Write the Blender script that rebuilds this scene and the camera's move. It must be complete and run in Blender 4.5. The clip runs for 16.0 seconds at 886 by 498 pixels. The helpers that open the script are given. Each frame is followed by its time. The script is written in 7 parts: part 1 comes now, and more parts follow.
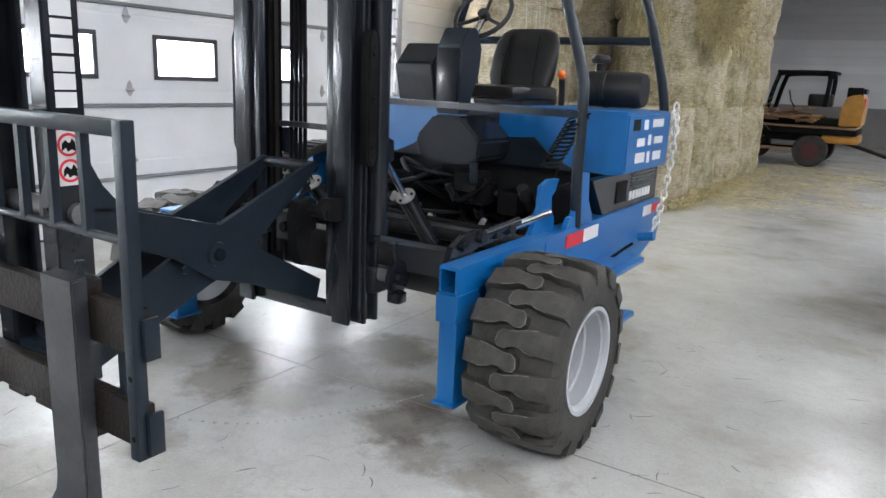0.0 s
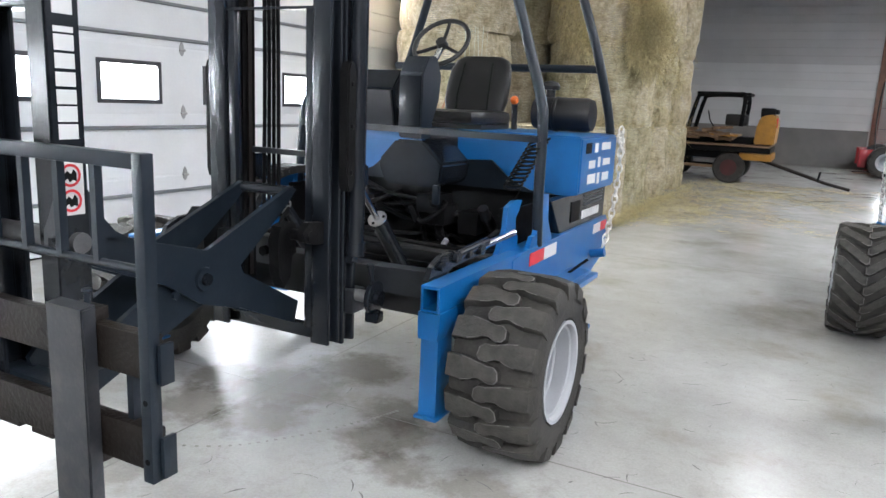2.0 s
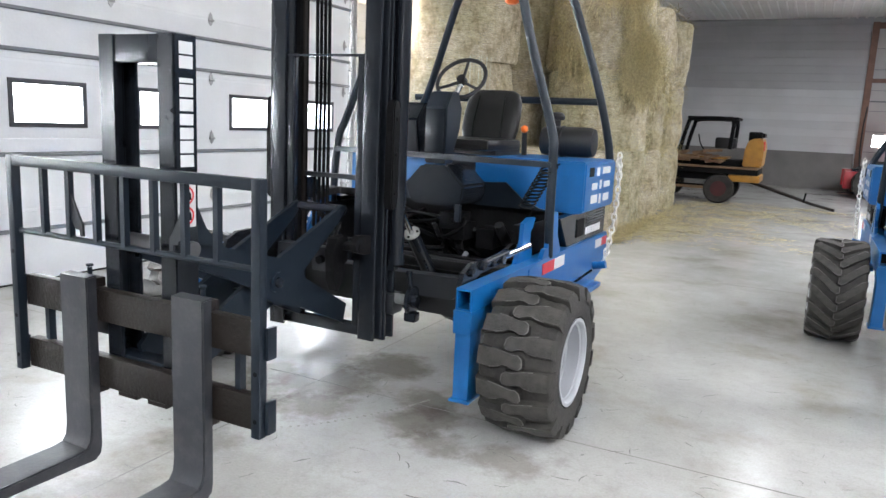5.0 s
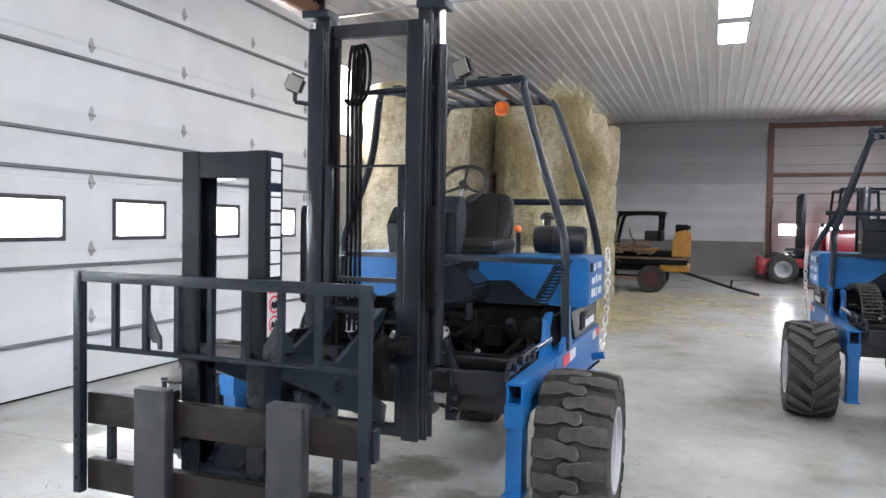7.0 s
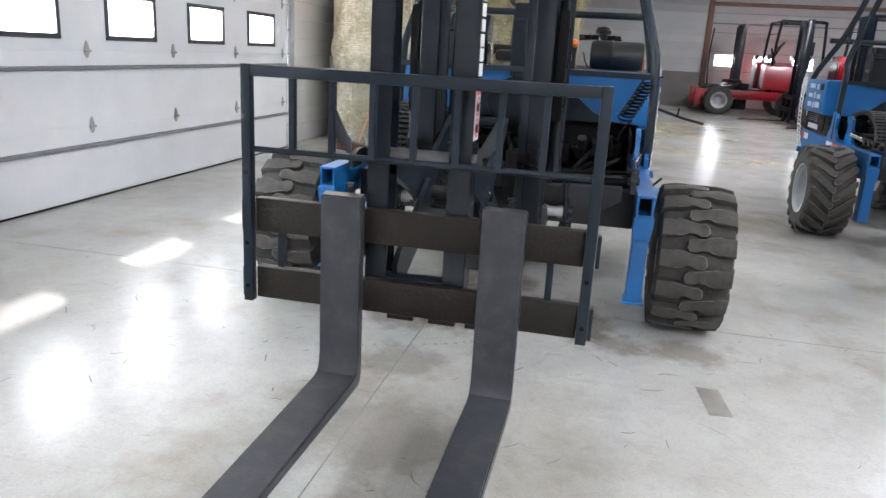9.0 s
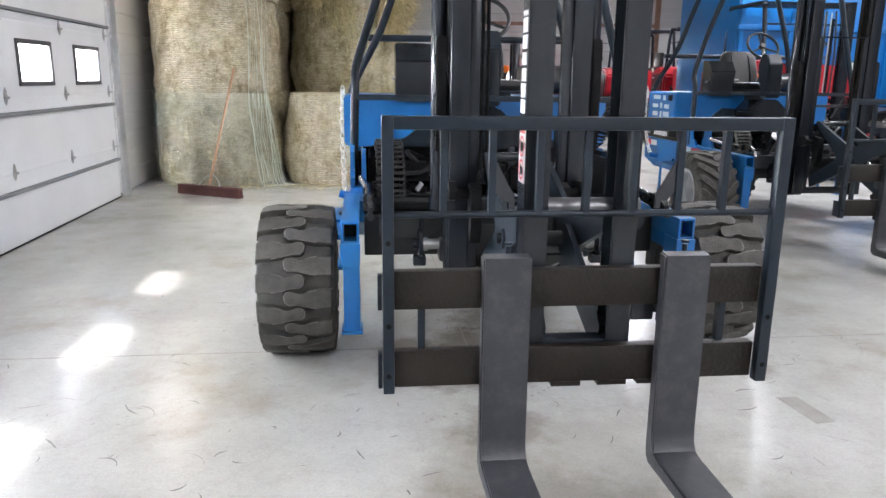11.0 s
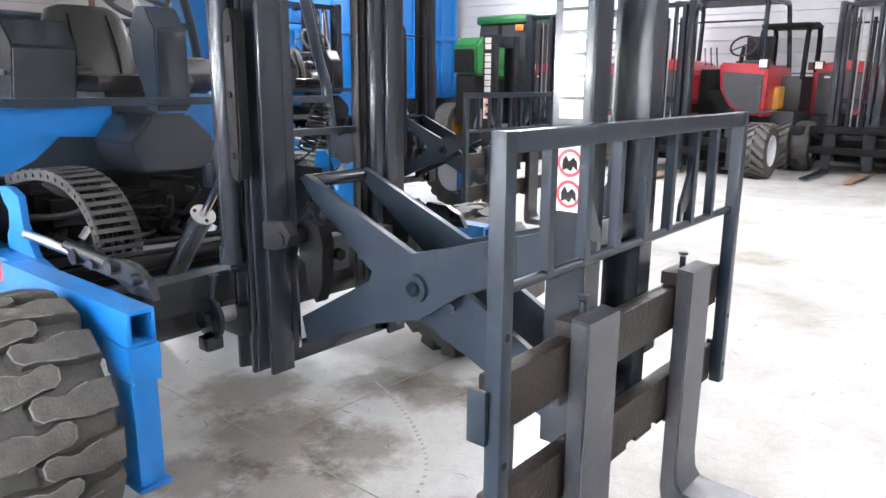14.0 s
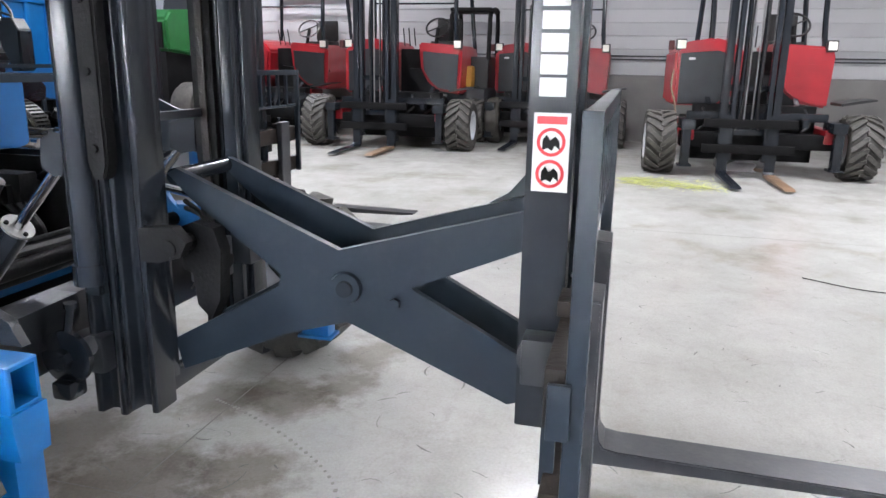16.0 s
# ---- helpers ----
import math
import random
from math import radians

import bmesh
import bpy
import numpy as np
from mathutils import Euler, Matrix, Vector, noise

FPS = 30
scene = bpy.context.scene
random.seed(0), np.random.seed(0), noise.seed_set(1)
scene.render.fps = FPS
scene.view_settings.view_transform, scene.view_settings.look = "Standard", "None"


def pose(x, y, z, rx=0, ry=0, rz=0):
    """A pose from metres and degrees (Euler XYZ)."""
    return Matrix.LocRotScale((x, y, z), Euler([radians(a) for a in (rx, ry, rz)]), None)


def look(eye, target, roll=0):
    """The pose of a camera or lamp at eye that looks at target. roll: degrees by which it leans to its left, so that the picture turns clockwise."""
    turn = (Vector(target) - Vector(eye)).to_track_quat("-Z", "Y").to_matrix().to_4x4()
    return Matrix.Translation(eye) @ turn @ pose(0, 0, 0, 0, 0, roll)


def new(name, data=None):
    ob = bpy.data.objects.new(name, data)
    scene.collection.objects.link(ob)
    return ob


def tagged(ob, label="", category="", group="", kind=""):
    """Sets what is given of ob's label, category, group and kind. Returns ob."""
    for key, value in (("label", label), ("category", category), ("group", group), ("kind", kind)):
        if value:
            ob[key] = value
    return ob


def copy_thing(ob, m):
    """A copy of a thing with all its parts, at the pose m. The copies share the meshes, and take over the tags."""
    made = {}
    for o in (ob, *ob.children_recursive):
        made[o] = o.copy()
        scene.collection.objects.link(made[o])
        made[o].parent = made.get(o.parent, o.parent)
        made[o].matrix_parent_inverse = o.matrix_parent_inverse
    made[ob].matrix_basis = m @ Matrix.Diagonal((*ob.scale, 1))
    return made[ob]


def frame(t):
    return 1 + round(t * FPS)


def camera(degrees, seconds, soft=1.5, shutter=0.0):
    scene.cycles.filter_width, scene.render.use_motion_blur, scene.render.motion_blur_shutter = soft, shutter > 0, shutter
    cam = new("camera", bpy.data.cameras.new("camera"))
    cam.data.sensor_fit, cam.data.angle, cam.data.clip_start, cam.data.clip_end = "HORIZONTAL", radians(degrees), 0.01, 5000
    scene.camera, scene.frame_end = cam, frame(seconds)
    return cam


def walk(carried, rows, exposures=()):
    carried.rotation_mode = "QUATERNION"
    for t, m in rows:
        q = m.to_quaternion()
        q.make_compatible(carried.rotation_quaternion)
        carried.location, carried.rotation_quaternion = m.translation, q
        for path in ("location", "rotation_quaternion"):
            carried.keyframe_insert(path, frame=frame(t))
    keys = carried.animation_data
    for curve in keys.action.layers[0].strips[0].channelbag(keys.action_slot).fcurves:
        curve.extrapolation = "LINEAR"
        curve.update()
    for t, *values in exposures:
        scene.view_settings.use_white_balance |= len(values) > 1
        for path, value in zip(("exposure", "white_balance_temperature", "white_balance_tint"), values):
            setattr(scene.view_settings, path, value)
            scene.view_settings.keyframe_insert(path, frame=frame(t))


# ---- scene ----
cam = camera(62.9, 16.0)
PATH = [
    (0, (2.32, -2.425, 1.417), (1.272, -0.784, 0.961), 2.5),
    (0.5, (2.293, -2.427, 1.433), (1.29, -0.744, 1.033), 1.6),
    (1, (2.245, -2.501, 1.445), (1.28, -0.795, 1.044), 1.2),
    (1.5, (2.21, -2.577, 1.455), (1.281, -0.849, 1.068), 2.1),
    (2, (2.219, -2.639, 1.451), (1.331, -0.891, 1.05), 2.6),
    (2.5, (2.296, -2.706, 1.464), (1.382, -0.967, 1.087), 2.9),
    (3, (2.458, -2.811, 1.444), (1.532, -1.078, 1.067), 2.8),
    (5.5, (2.216, -3.247, 1.532), (1.354, -1.47, 1.218), 2.5),
    (6, (2.101, -3.303, 1.561), (1.266, -1.492, 1.405), 2.1),
    (6.5, (1.97, -3.478, 1.55), (1.245, -1.614, 1.532), 0.7),
    (7, (1.812, -3.578, 1.498), (1.118, -1.703, 1.431), 1.0),
    (7.5, (1.558, -3.572, 1.426), (0.88, -1.72, 1.093), 0.9),
    (8, (1.297, -3.659, 1.423), (0.651, -1.818, 0.983), 1.6),
    (8.5, (1.026, -3.824, 1.417), (0.525, -1.954, 0.915), 2.2),
    (9, (0.738, -3.819, 1.374), (0.329, -1.934, 0.845), 3.2),
    (11.5, (-0.892, -3.366, 1.4), (-0.477, -1.461, 0.95), -0.5),
    (12, (-1.076, -3.08, 1.38), (-0.475, -1.231, 0.911), -0.7),
    (12.5, (-1.191, -2.809, 1.392), (-0.409, -1.025, 0.94), 0.1),
    (13, (-1.415, -2.595, 1.397), (-0.372, -0.95, 0.943), -0.4),
    (13.5, (-1.545, -2.382, 1.375), (-0.27, -0.915, 0.903), 1.2),
    (14, (-1.629, -2.134, 1.375), (-0.136, -0.882, 0.925), 0.4),
    (14.5, (-1.77, -1.944, 1.387), (-0.105, -0.914, 0.976), 1.0),
    (15, (-1.906, -1.759, 1.39), (-0.122, -0.957, 0.973), 1.2),
    (15.5, (-1.867, -1.584, 1.36), (-0.025, -0.957, 0.896), 1.6),
    (16, (-1.83, -1.437, 1.362), (0.047, -0.955, 0.867), 1.0),
]
EXPOSURES = [(0, 0.7, 6250, 11), (1, 0.9, 6250, 11), (3, 0.9, 6250, 11), (5.5, 0.96, 6250, 12), (6.5, 0.92, 6200, 13), (7.5, 0.86, 6250, 13), (9, 0.77, 6300, 13), (11.5, 0.86, 6400, 15), (12.2, 1.04, 6450, 16), (13.5, 1.41, 6450, 16), (14.3, 1.44, 6350, 14), (15, 1.06, 6300, 14), (16, 0.72, 6350, 14)]
walk(cam, [(t, look(eye, target, roll)) for t, eye, target, roll in PATH], EXPOSURES)

# ---- world, sun and lamps ----
world = bpy.data.worlds.new("sky")
scene.world = world
world.use_nodes = True
wn = world.node_tree
sky = wn.nodes.new("ShaderNodeTexSky")
sky.sky_type, sky.sun_disc = "NISHITA", False
sky.sun_elevation, sky.sun_rotation = radians(43.4), radians(293)
wn.links.new(sky.outputs[0], wn.nodes["Background"].inputs[0])
wn.nodes["Background"].inputs[1].default_value = 0.15
sun = new("sun", bpy.data.lights.new("sun", "SUN"))
sun.data.energy, sun.data.angle, sun.data.color = 5.0, radians(2.2), (1, 0.96, 0.9)
sun.matrix_world = look((-14.5, 6.2, 14.95), (0, 0, 0))
CEIL = 5.1
# only the first two hang in view; the rest are added to brighten the room
LAMPS = [(2.05, 7.9, 10), (2.05, 9.55, 13), (2.05, -6.5, 150), (6.4, -5.0, 200), (10.9, 5.6, 170), (6.4, -0.6, 120), (6.4, 3.0, 150), (6.4, 8.2, 200), (6.4, 14.5, 190)]


def ceiling_light(x, y, watts):
    d = bpy.data.lights.new("lamp_glow", "AREA")
    d.shape, d.size, d.size_y, d.energy, d.color = "RECTANGLE", 0.42, 1.2, watts, (0.945, 0.965, 1.0)
    o = new("lamp_glow", d)
    o.location = (x, y, CEIL - 0.34)
    return o


for lx, ly, lw in LAMPS:
    ceiling_light(lx, ly, lw)


# ---- node materials ----
def outside():
    """Bright overcast daylight beyond the windows: a plain pale backdrop outside the two doors."""
    m = bpy.data.materials.new("bright_outdoors")
    m.use_nodes = True
    b = m.node_tree.nodes["Principled BSDF"]
    b.inputs["Base Color"].default_value = (0, 0, 0, 1)
    b.inputs["Emission Color"].default_value = (0.93, 0.97, 1.0, 1)
    b.inputs["Emission Strength"].default_value = 62
    # west sheet's raised end is added to block sun from the farther windows
    for name, vs in (("backdrop_west", [(-4.6, -7, -1), (-4.6, 8, -1), (-4.6, 8, 3.7), (-4.6, 3.5, 3.0), (-4.6, 2.92, 2.47), (-4.6, -7, 2.47)]), ("backdrop_north", [(2, 23.6, -1), (11, 23.6, -1), (11, 23.6, 4), (2, 23.6, 4)])):
        me = bpy.data.meshes.new(name)
        me.from_pydata(vs, [], [tuple(range(len(vs)))])
        me.materials.append(m)
        o = new(name, me)
        o["kind"], o["label"], o["category"] = "structure", "pale overcast daylight outside the door windows", "backdrop"


outside()


def material(name, base, rough=0.5, metal=0.0, spread=0.12, scale=6.0, bump=0.0, bump_scale=80.0, wear=None, wear_scale=5.0,
             wear_at=0.62, coat=0.0, rough_var=0.1, wear_soft=0.0, stretch=(1, 1, 1)):
    """A surface with a large and a small variation of colour, fine relief, and patches of wear."""
    m = bpy.data.materials.new(name)
    m.use_nodes = True
    t = m.node_tree
    n, link = t.nodes, t.links.new
    b = n["Principled BSDF"]
    b.inputs["Metallic"].default_value = metal
    b.inputs["Coat Weight"].default_value = coat
    b.inputs["Coat Roughness"].default_value = 0.15
    co = n.new("ShaderNodeTexCoord")
    mp = n.new("ShaderNodeMapping")
    mp.inputs["Scale"].default_value = stretch
    link(co.outputs["Object"], mp.inputs[0])
    info = n.new("ShaderNodeObjectInfo")
    big = n.new("ShaderNodeTexNoise")
    big.inputs["Scale"].default_value, big.inputs["Detail"].default_value = scale, 6
    small = n.new("ShaderNodeTexNoise")
    small.inputs["Scale"].default_value, small.inputs["Detail"].default_value = bump_scale, 4
    for x in (big, small):
        link(mp.outputs[0], x.inputs["Vector"])
    mix = n.new("ShaderNodeMath")
    mix.operation = "MULTIPLY_ADD"
    link(small.outputs[0], mix.inputs[0])
    mix.inputs[1].default_value = 0.35
    link(big.outputs[0], mix.inputs[2])
    ramp = n.new("ShaderNodeValToRGB")
    lo, hi = [max(c * (1 - spread), 0) for c in base], [min(c * (1 + spread), 1) for c in base]
    ramp.color_ramp.elements[0].position, ramp.color_ramp.elements[0].color = 0.45, (*lo, 1)
    ramp.color_ramp.elements[1].position, ramp.color_ramp.elements[1].color = 0.9, (*hi, 1)
    link(mix.outputs[0], ramp.inputs[0])
    colour = ramp.outputs[0]
    rr = n.new("ShaderNodeMapRange")
    low, high = max(rough - rough_var, 0.03), min(rough + rough_var, 1)
    if low < 0.285 < high:
        low, high = (low, 0.265) if rough < 0.275 else (0.285, high)
    rr.inputs[3].default_value, rr.inputs[4].default_value = low, high
    link(big.outputs[0], rr.inputs[0])
    if wear:
        w = n.new("ShaderNodeTexNoise")
        w.inputs["Scale"].default_value, w.inputs["Detail"].default_value, w.inputs["Roughness"].default_value = wear_scale, 8, 0.7
        link(mp.outputs[0], w.inputs["Vector"])
        wr = n.new("ShaderNodeValToRGB")
        wr.color_ramp.elements[0].position, wr.color_ramp.elements[1].position = wear_at - wear_soft / 2, wear_at + 0.06 + wear_soft
        link(w.outputs[0], wr.inputs[0])
        wm = n.new("ShaderNodeMixRGB")
        link(wr.outputs[0], wm.inputs[0])
        link(colour, wm.inputs[1])
        wm.inputs[2].default_value = (*wear, 1)
        colour = wm.outputs[0]
    hs = n.new("ShaderNodeHueSaturation")
    vr = n.new("ShaderNodeMapRange")
    vr.inputs[3].default_value, vr.inputs[4].default_value = 0.94, 1.06
    link(info.outputs["Random"], vr.inputs[0])
    link(vr.outputs[0], hs.inputs["Value"])
    link(colour, hs.inputs["Color"])
    link(hs.outputs[0], b.inputs["Base Color"])
    link(rr.outputs[0], b.inputs["Roughness"])
    if bump:
        bp = n.new("ShaderNodeBump")
        bp.inputs["Strength"].default_value, bp.inputs["Distance"].default_value = bump, 0.01
        link(small.outputs[0], bp.inputs["Height"])
        link(bp.outputs[0], b.inputs["Normal"])
    return m


BLUE = material("blue_paint", (0.0014, 0.098, 0.295), 0.36, spread=0.1, bump=0.05, coat=0.08, wear=(0.006, 0.1, 0.3), wear_at=0.66, wear_scale=9, wear_soft=0.2)
GREY = material("slate_grey_paint", (0.0106, 0.0162, 0.0238), 0.32, spread=0.12, bump=0.07, bump_scale=60, wear=(0.02, 0.026, 0.034), wear_at=0.62, wear_scale=14, wear_soft=0.2)
GREY.node_tree.nodes["Principled BSDF"].inputs["Specular IOR Level"].default_value = 0.27
UPRIGHT = material("dark_upright_paint", (0.011, 0.0135, 0.0175), 0.24, spread=0.15, bump=0.05, bump_scale=50, wear=(0.018, 0.02, 0.024), wear_at=0.63, wear_scale=15, wear_soft=0.2)
UPRIGHT.node_tree.nodes["Principled BSDF"].inputs["Specular IOR Level"].default_value = 0.4
MAST = material("dark_slate_mast_paint", (0.0112, 0.0138, 0.018), 0.2, spread=0.12, bump=0.03, bump_scale=50, wear=(0.016, 0.018, 0.021), wear_at=0.7, wear_scale=16, wear_soft=0.25)
MAST.node_tree.nodes["Principled BSDF"].inputs["Specular IOR Level"].default_value = 0.36
DARK = material("dark_grey_paint", (0.018, 0.02, 0.024), 0.34, spread=0.2, bump=0.1, wear=(0.02, 0.02, 0.021), wear_at=0.64, wear_scale=18, wear_soft=0.2)
BLACK = material("black_oily_steel", (0.007, 0.007, 0.0075), 0.55, spread=0.3, bump=0.2, wear=(0.014, 0.013, 0.012), wear_at=0.62, wear_scale=15, wear_soft=0.2)
BLACK.node_tree.nodes["Principled BSDF"].inputs["Specular IOR Level"].default_value = 0.08
PLASTIC = material("black_plastic", (0.011, 0.011, 0.012), 0.42, bump=0.05)
VINYL = material("black_vinyl", (0.011, 0.0105, 0.0105), 0.32, bump=0.12, bump_scale=200, spread=0.2)
RUBBER = material("tyre_rubber", (0.027, 0.025, 0.022), 0.72, spread=0.45, scale=9, bump=0.4, bump_scale=90, wear=(0.07, 0.063, 0.053), wear_scale=7, wear_at=0.58, wear_soft=0.3)
TREAD = material("dusty_tread", (0.042, 0.039, 0.035), 0.62, spread=0.35, scale=14, bump=0.45, bump_scale=120, wear=(0.1, 0.093, 0.08), wear_scale=16, wear_at=0.58, wear_soft=0.3)
TREADEDGE = material("scuffed_tread_edge", (0.115, 0.11, 0.102), 0.5, spread=0.5, scale=30, bump=0.3, bump_scale=140)
RIM = material("white_rim_paint", (0.39, 0.4, 0.42), 0.4, spread=0.05, wear=(0.5, 0.48, 0.45), wear_at=0.7)
GALV = material("galvanised_chain", (0.72, 0.72, 0.74), 0.35, metal=0.5, spread=0.1)
CHROME = material("chrome_rod", (0.75, 0.75, 0.76), 0.14, metal=1.0, spread=0.04, rough_var=0.05)
STEEL = material("bare_steel", (0.42, 0.42, 0.42), 0.35, metal=0.9, spread=0.15, bump=0.1)
DULLSTEEL = material("dull_grey_steel", (0.16, 0.16, 0.165), 0.3, metal=0.6, spread=0.25, bump=0.1)
RUST = material("brown_worn_steel", (0.012, 0.0085, 0.0065), 0.48, spread=0.3, bump=0.35, bump_scale=70, wear=(0.026, 0.018, 0.014), wear_scale=16, wear_at=0.66, wear_soft=0.15)
RUST.node_tree.nodes["Principled BSDF"].inputs["Specular IOR Level"].default_value = 0.3
WHITE = material("white_lettering", (0.62, 0.62, 0.62), 0.5, spread=0.03)
LABEL = material("white_decal", (0.62, 0.6, 0.6), 0.45, spread=0.05)
RED = material("red_paint", (0.29, 0.0052, 0.0125), 0.35, spread=0.12, coat=0.3, bump=0.05)
REDMARK = material("red_decal", (0.6, 0.02, 0.03), 0.4, spread=0.08)
VINYL.node_tree.nodes["Principled BSDF"].inputs["Specular IOR Level"].default_value = 0.28
REDHUB = material("dull_red_hub", (0.07, 0.014, 0.014), 0.6, spread=0.25)
YELLOW = material("yellow_paint", (0.36, 0.17, 0.018), 0.45, spread=0.2, wear=(0.25, 0.12, 0.04), wear_scale=7, wear_at=0.6)
GREEN = material("green_paint", (0.012, 0.1, 0.026), 0.4, spread=0.15)
WOOD = material("rough_timber", (0.2, 0.12, 0.065), 0.7, spread=0.35, scale=3, bump=0.3, stretch=(1, 8, 8))
HANDLE = material("broom_handle_wood", (0.42, 0.22, 0.12), 0.55, spread=0.2, stretch=(8, 8, 1))
BRISTLE = material("dark_red_bristle", (0.09, 0.035, 0.03), 0.8, spread=0.3, bump=0.5)
ORANGE = material("orange_plastic", (0.8, 0.16, 0.015), 0.3)
DOORSKIN = material("white_door_skin", (0.82, 0.83, 0.84), 0.45, spread=0.04, scale=2.5, bump=0.12, bump_scale=40)
# far door's skin, a darker tone than the loading door's
NORTHSKIN = material("darker_door_skin", (0.5, 0.48, 0.47), 0.5, spread=0.06, scale=1.5, bump=0.12, bump_scale=40)
SEAM = material("grey_rubber_seam", (0.2, 0.21, 0.22), 0.6)
SIDING = material("white_wall_siding", (0.6, 0.6, 0.6), 0.5, spread=0.07, scale=1.2, bump=0.08)
LINER = material("white_ceiling_liner", (0.8, 0.78, 0.74), 0.3, spread=0.06, scale=1.0, bump=0.05)
PLINTH = material("grey_wall_base", (0.2, 0.19, 0.18), 0.7, spread=0.15, scale=2.0, bump=0.2)
# wall base darkened for the east wall; its weaker light is in the colour
DIMPLINTH = material("dimmed_wall_base", (0.145, 0.14, 0.135), 0.75, spread=0.2, scale=2.0, bump=0.2)
HEADER = material("orange_brown_timber", (0.15, 0.07, 0.033), 0.6, spread=0.25, stretch=(6, 1, 6))
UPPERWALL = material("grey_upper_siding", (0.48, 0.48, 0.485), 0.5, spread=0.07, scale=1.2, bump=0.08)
# white siding darkened to put the east wall's weaker light into the colour
EASTWALL = material("dimmed_off_white_siding", (0.37, 0.37, 0.38), 0.5, spread=0.07, scale=1.2, bump=0.08)
TRIM = material("brown_red_door_trim", (0.22, 0.12, 0.085), 0.6, spread=0.2)
FRAME = material("window_frame_black", (0.05, 0.05, 0.055), 0.5)
NET = material("pale_green_netting", (0.55, 0.6, 0.5), 0.45, spread=0.15)
NETFILM = material("thin_bale_net", (0.6, 0.64, 0.55), 0.4, spread=0.2, scale=4)
NETFILM.node_tree.nodes["Principled BSDF"].inputs["Alpha"].default_value = 0.2
STRAW = material("dry_straw", (0.46, 0.39, 0.2), 0.75, spread=0.4, scale=20)
OLIVESTRAW = material("olive_hay", (0.5, 0.43, 0.24), 0.75, spread=0.45, scale=25)
GREENSTRAW = material("yellow_green_straw", (0.4, 0.42, 0.12), 0.7, spread=0.3, scale=20)


def hay_material():
    """Pressed hay: strands that lie round the bale, green and brown patches."""
    m = bpy.data.materials.new("net_wrapped_hay")
    m.use_nodes = True
    t = m.node_tree
    n, link = t.nodes, t.links.new
    b = n["Principled BSDF"]
    b.inputs["Roughness"].default_value = 0.85
    b.inputs["Specular IOR Level"].default_value = 0.25
    co, info = n.new("ShaderNodeTexCoord"), n.new("ShaderNodeObjectInfo")

    def noise_at(scale, detail, rough, stretch=(1, 1, 1)):
        mp, x = n.new("ShaderNodeMapping"), n.new("ShaderNodeTexNoise")
        mp.inputs["Scale"].default_value = stretch
        x.inputs["Scale"].default_value, x.inputs["Detail"].default_value, x.inputs["Roughness"].default_value = scale, detail, rough
        link(co.outputs["Object"], mp.inputs[0]), link(mp.outputs[0], x.inputs["Vector"])
        return x.outputs[0]

    def ramp(src, *stops):
        r = n.new("ShaderNodeValToRGB")
        while len(r.color_ramp.elements) < len(stops):
            r.color_ramp.elements.new(0.5)
        for e, (at, c) in zip(r.color_ramp.elements, stops):
            e.position, e.color = at, (*c, 1)
        link(src, r.inputs[0])
        return r.outputs[0]

    def mix(kind, fac, a, c):
        x = n.new("ShaderNodeMixRGB")
        x.blend_type = kind
        if isinstance(fac, float):
            x.inputs[0].default_value = fac
        else:
            link(fac, x.inputs[0])
        link(a, x.inputs[1]), link(c, x.inputs[2])
        return x.outputs[0]

    fibre, strand, patch = noise_at(9, 8, 0.75, (1, 1, 5)), noise_at(42, 6, 0.7, (1, 1, 3.2)), noise_at(1.5, 5, 0.6)
    tint = n.new("ShaderNodeMath")
    tint.operation = "MULTIPLY_ADD"
    link(info.outputs["Random"], tint.inputs[0])
    tint.inputs[1].default_value = 0.24
    link(patch, tint.inputs[2])
    base = ramp(tint.outputs[0], (0.42, (0.43, 0.395, 0.26)), (0.6, (0.51, 0.45, 0.315)), (0.82, (0.54, 0.47, 0.36)))
    c = mix("MULTIPLY", 1.0, base, ramp(fibre, (0.3, (0.58, 0.56, 0.48)), (0.5, (0.97, 0.96, 0.94)), (0.68, (1.28, 1.28, 1.26))))
    c = mix("MULTIPLY", 1.0, c, ramp(strand, (0.32, (0.64, 0.62, 0.56)), (0.55, (1.03, 1.03, 1.03)), (0.7, (1.25, 1.25, 1.24))))
    blotch, streak = noise_at(3.6, 7, 0.7), noise_at(16, 4, 0.6, (1, 1, 0.3))
    c = mix("MULTIPLY", 1.0, c, ramp(blotch, (0.36, (0.58, 0.57, 0.5)), (0.52, (1.0, 1.0, 1.0)), (0.66, (1.22, 1.22, 1.2))))
    c = mix("MULTIPLY", 1.0, c, ramp(streak, (0.34, (0.72, 0.71, 0.66)), (0.5, (1.0, 1.0, 1.0))))
    wave = n.new("ShaderNodeTexWave")
    wave.bands_direction = "Z"
    wave.inputs["Scale"].default_value, wave.inputs["Distortion"].default_value, wave.inputs["Detail"].default_value, wave.inputs["Detail Scale"].default_value = 11, 5.0, 5, 1.6
    link(co.outputs["Object"], wave.inputs["Vector"])
    link(c, b.inputs["Base Color"])
    height = n.new("ShaderNodeMath")
    height.operation = "MULTIPLY_ADD"
    link(wave.outputs["Fac"], height.inputs[0])
    height.inputs[1].default_value = 0.2
    link(fibre, height.inputs[2])
    b1, b2 = n.new("ShaderNodeBump"), n.new("ShaderNodeBump")
    b1.inputs["Strength"].default_value, b1.inputs["Distance"].default_value = 0.6, 0.035
    b2.inputs["Strength"].default_value, b2.inputs["Distance"].default_value = 0.7, 0.012
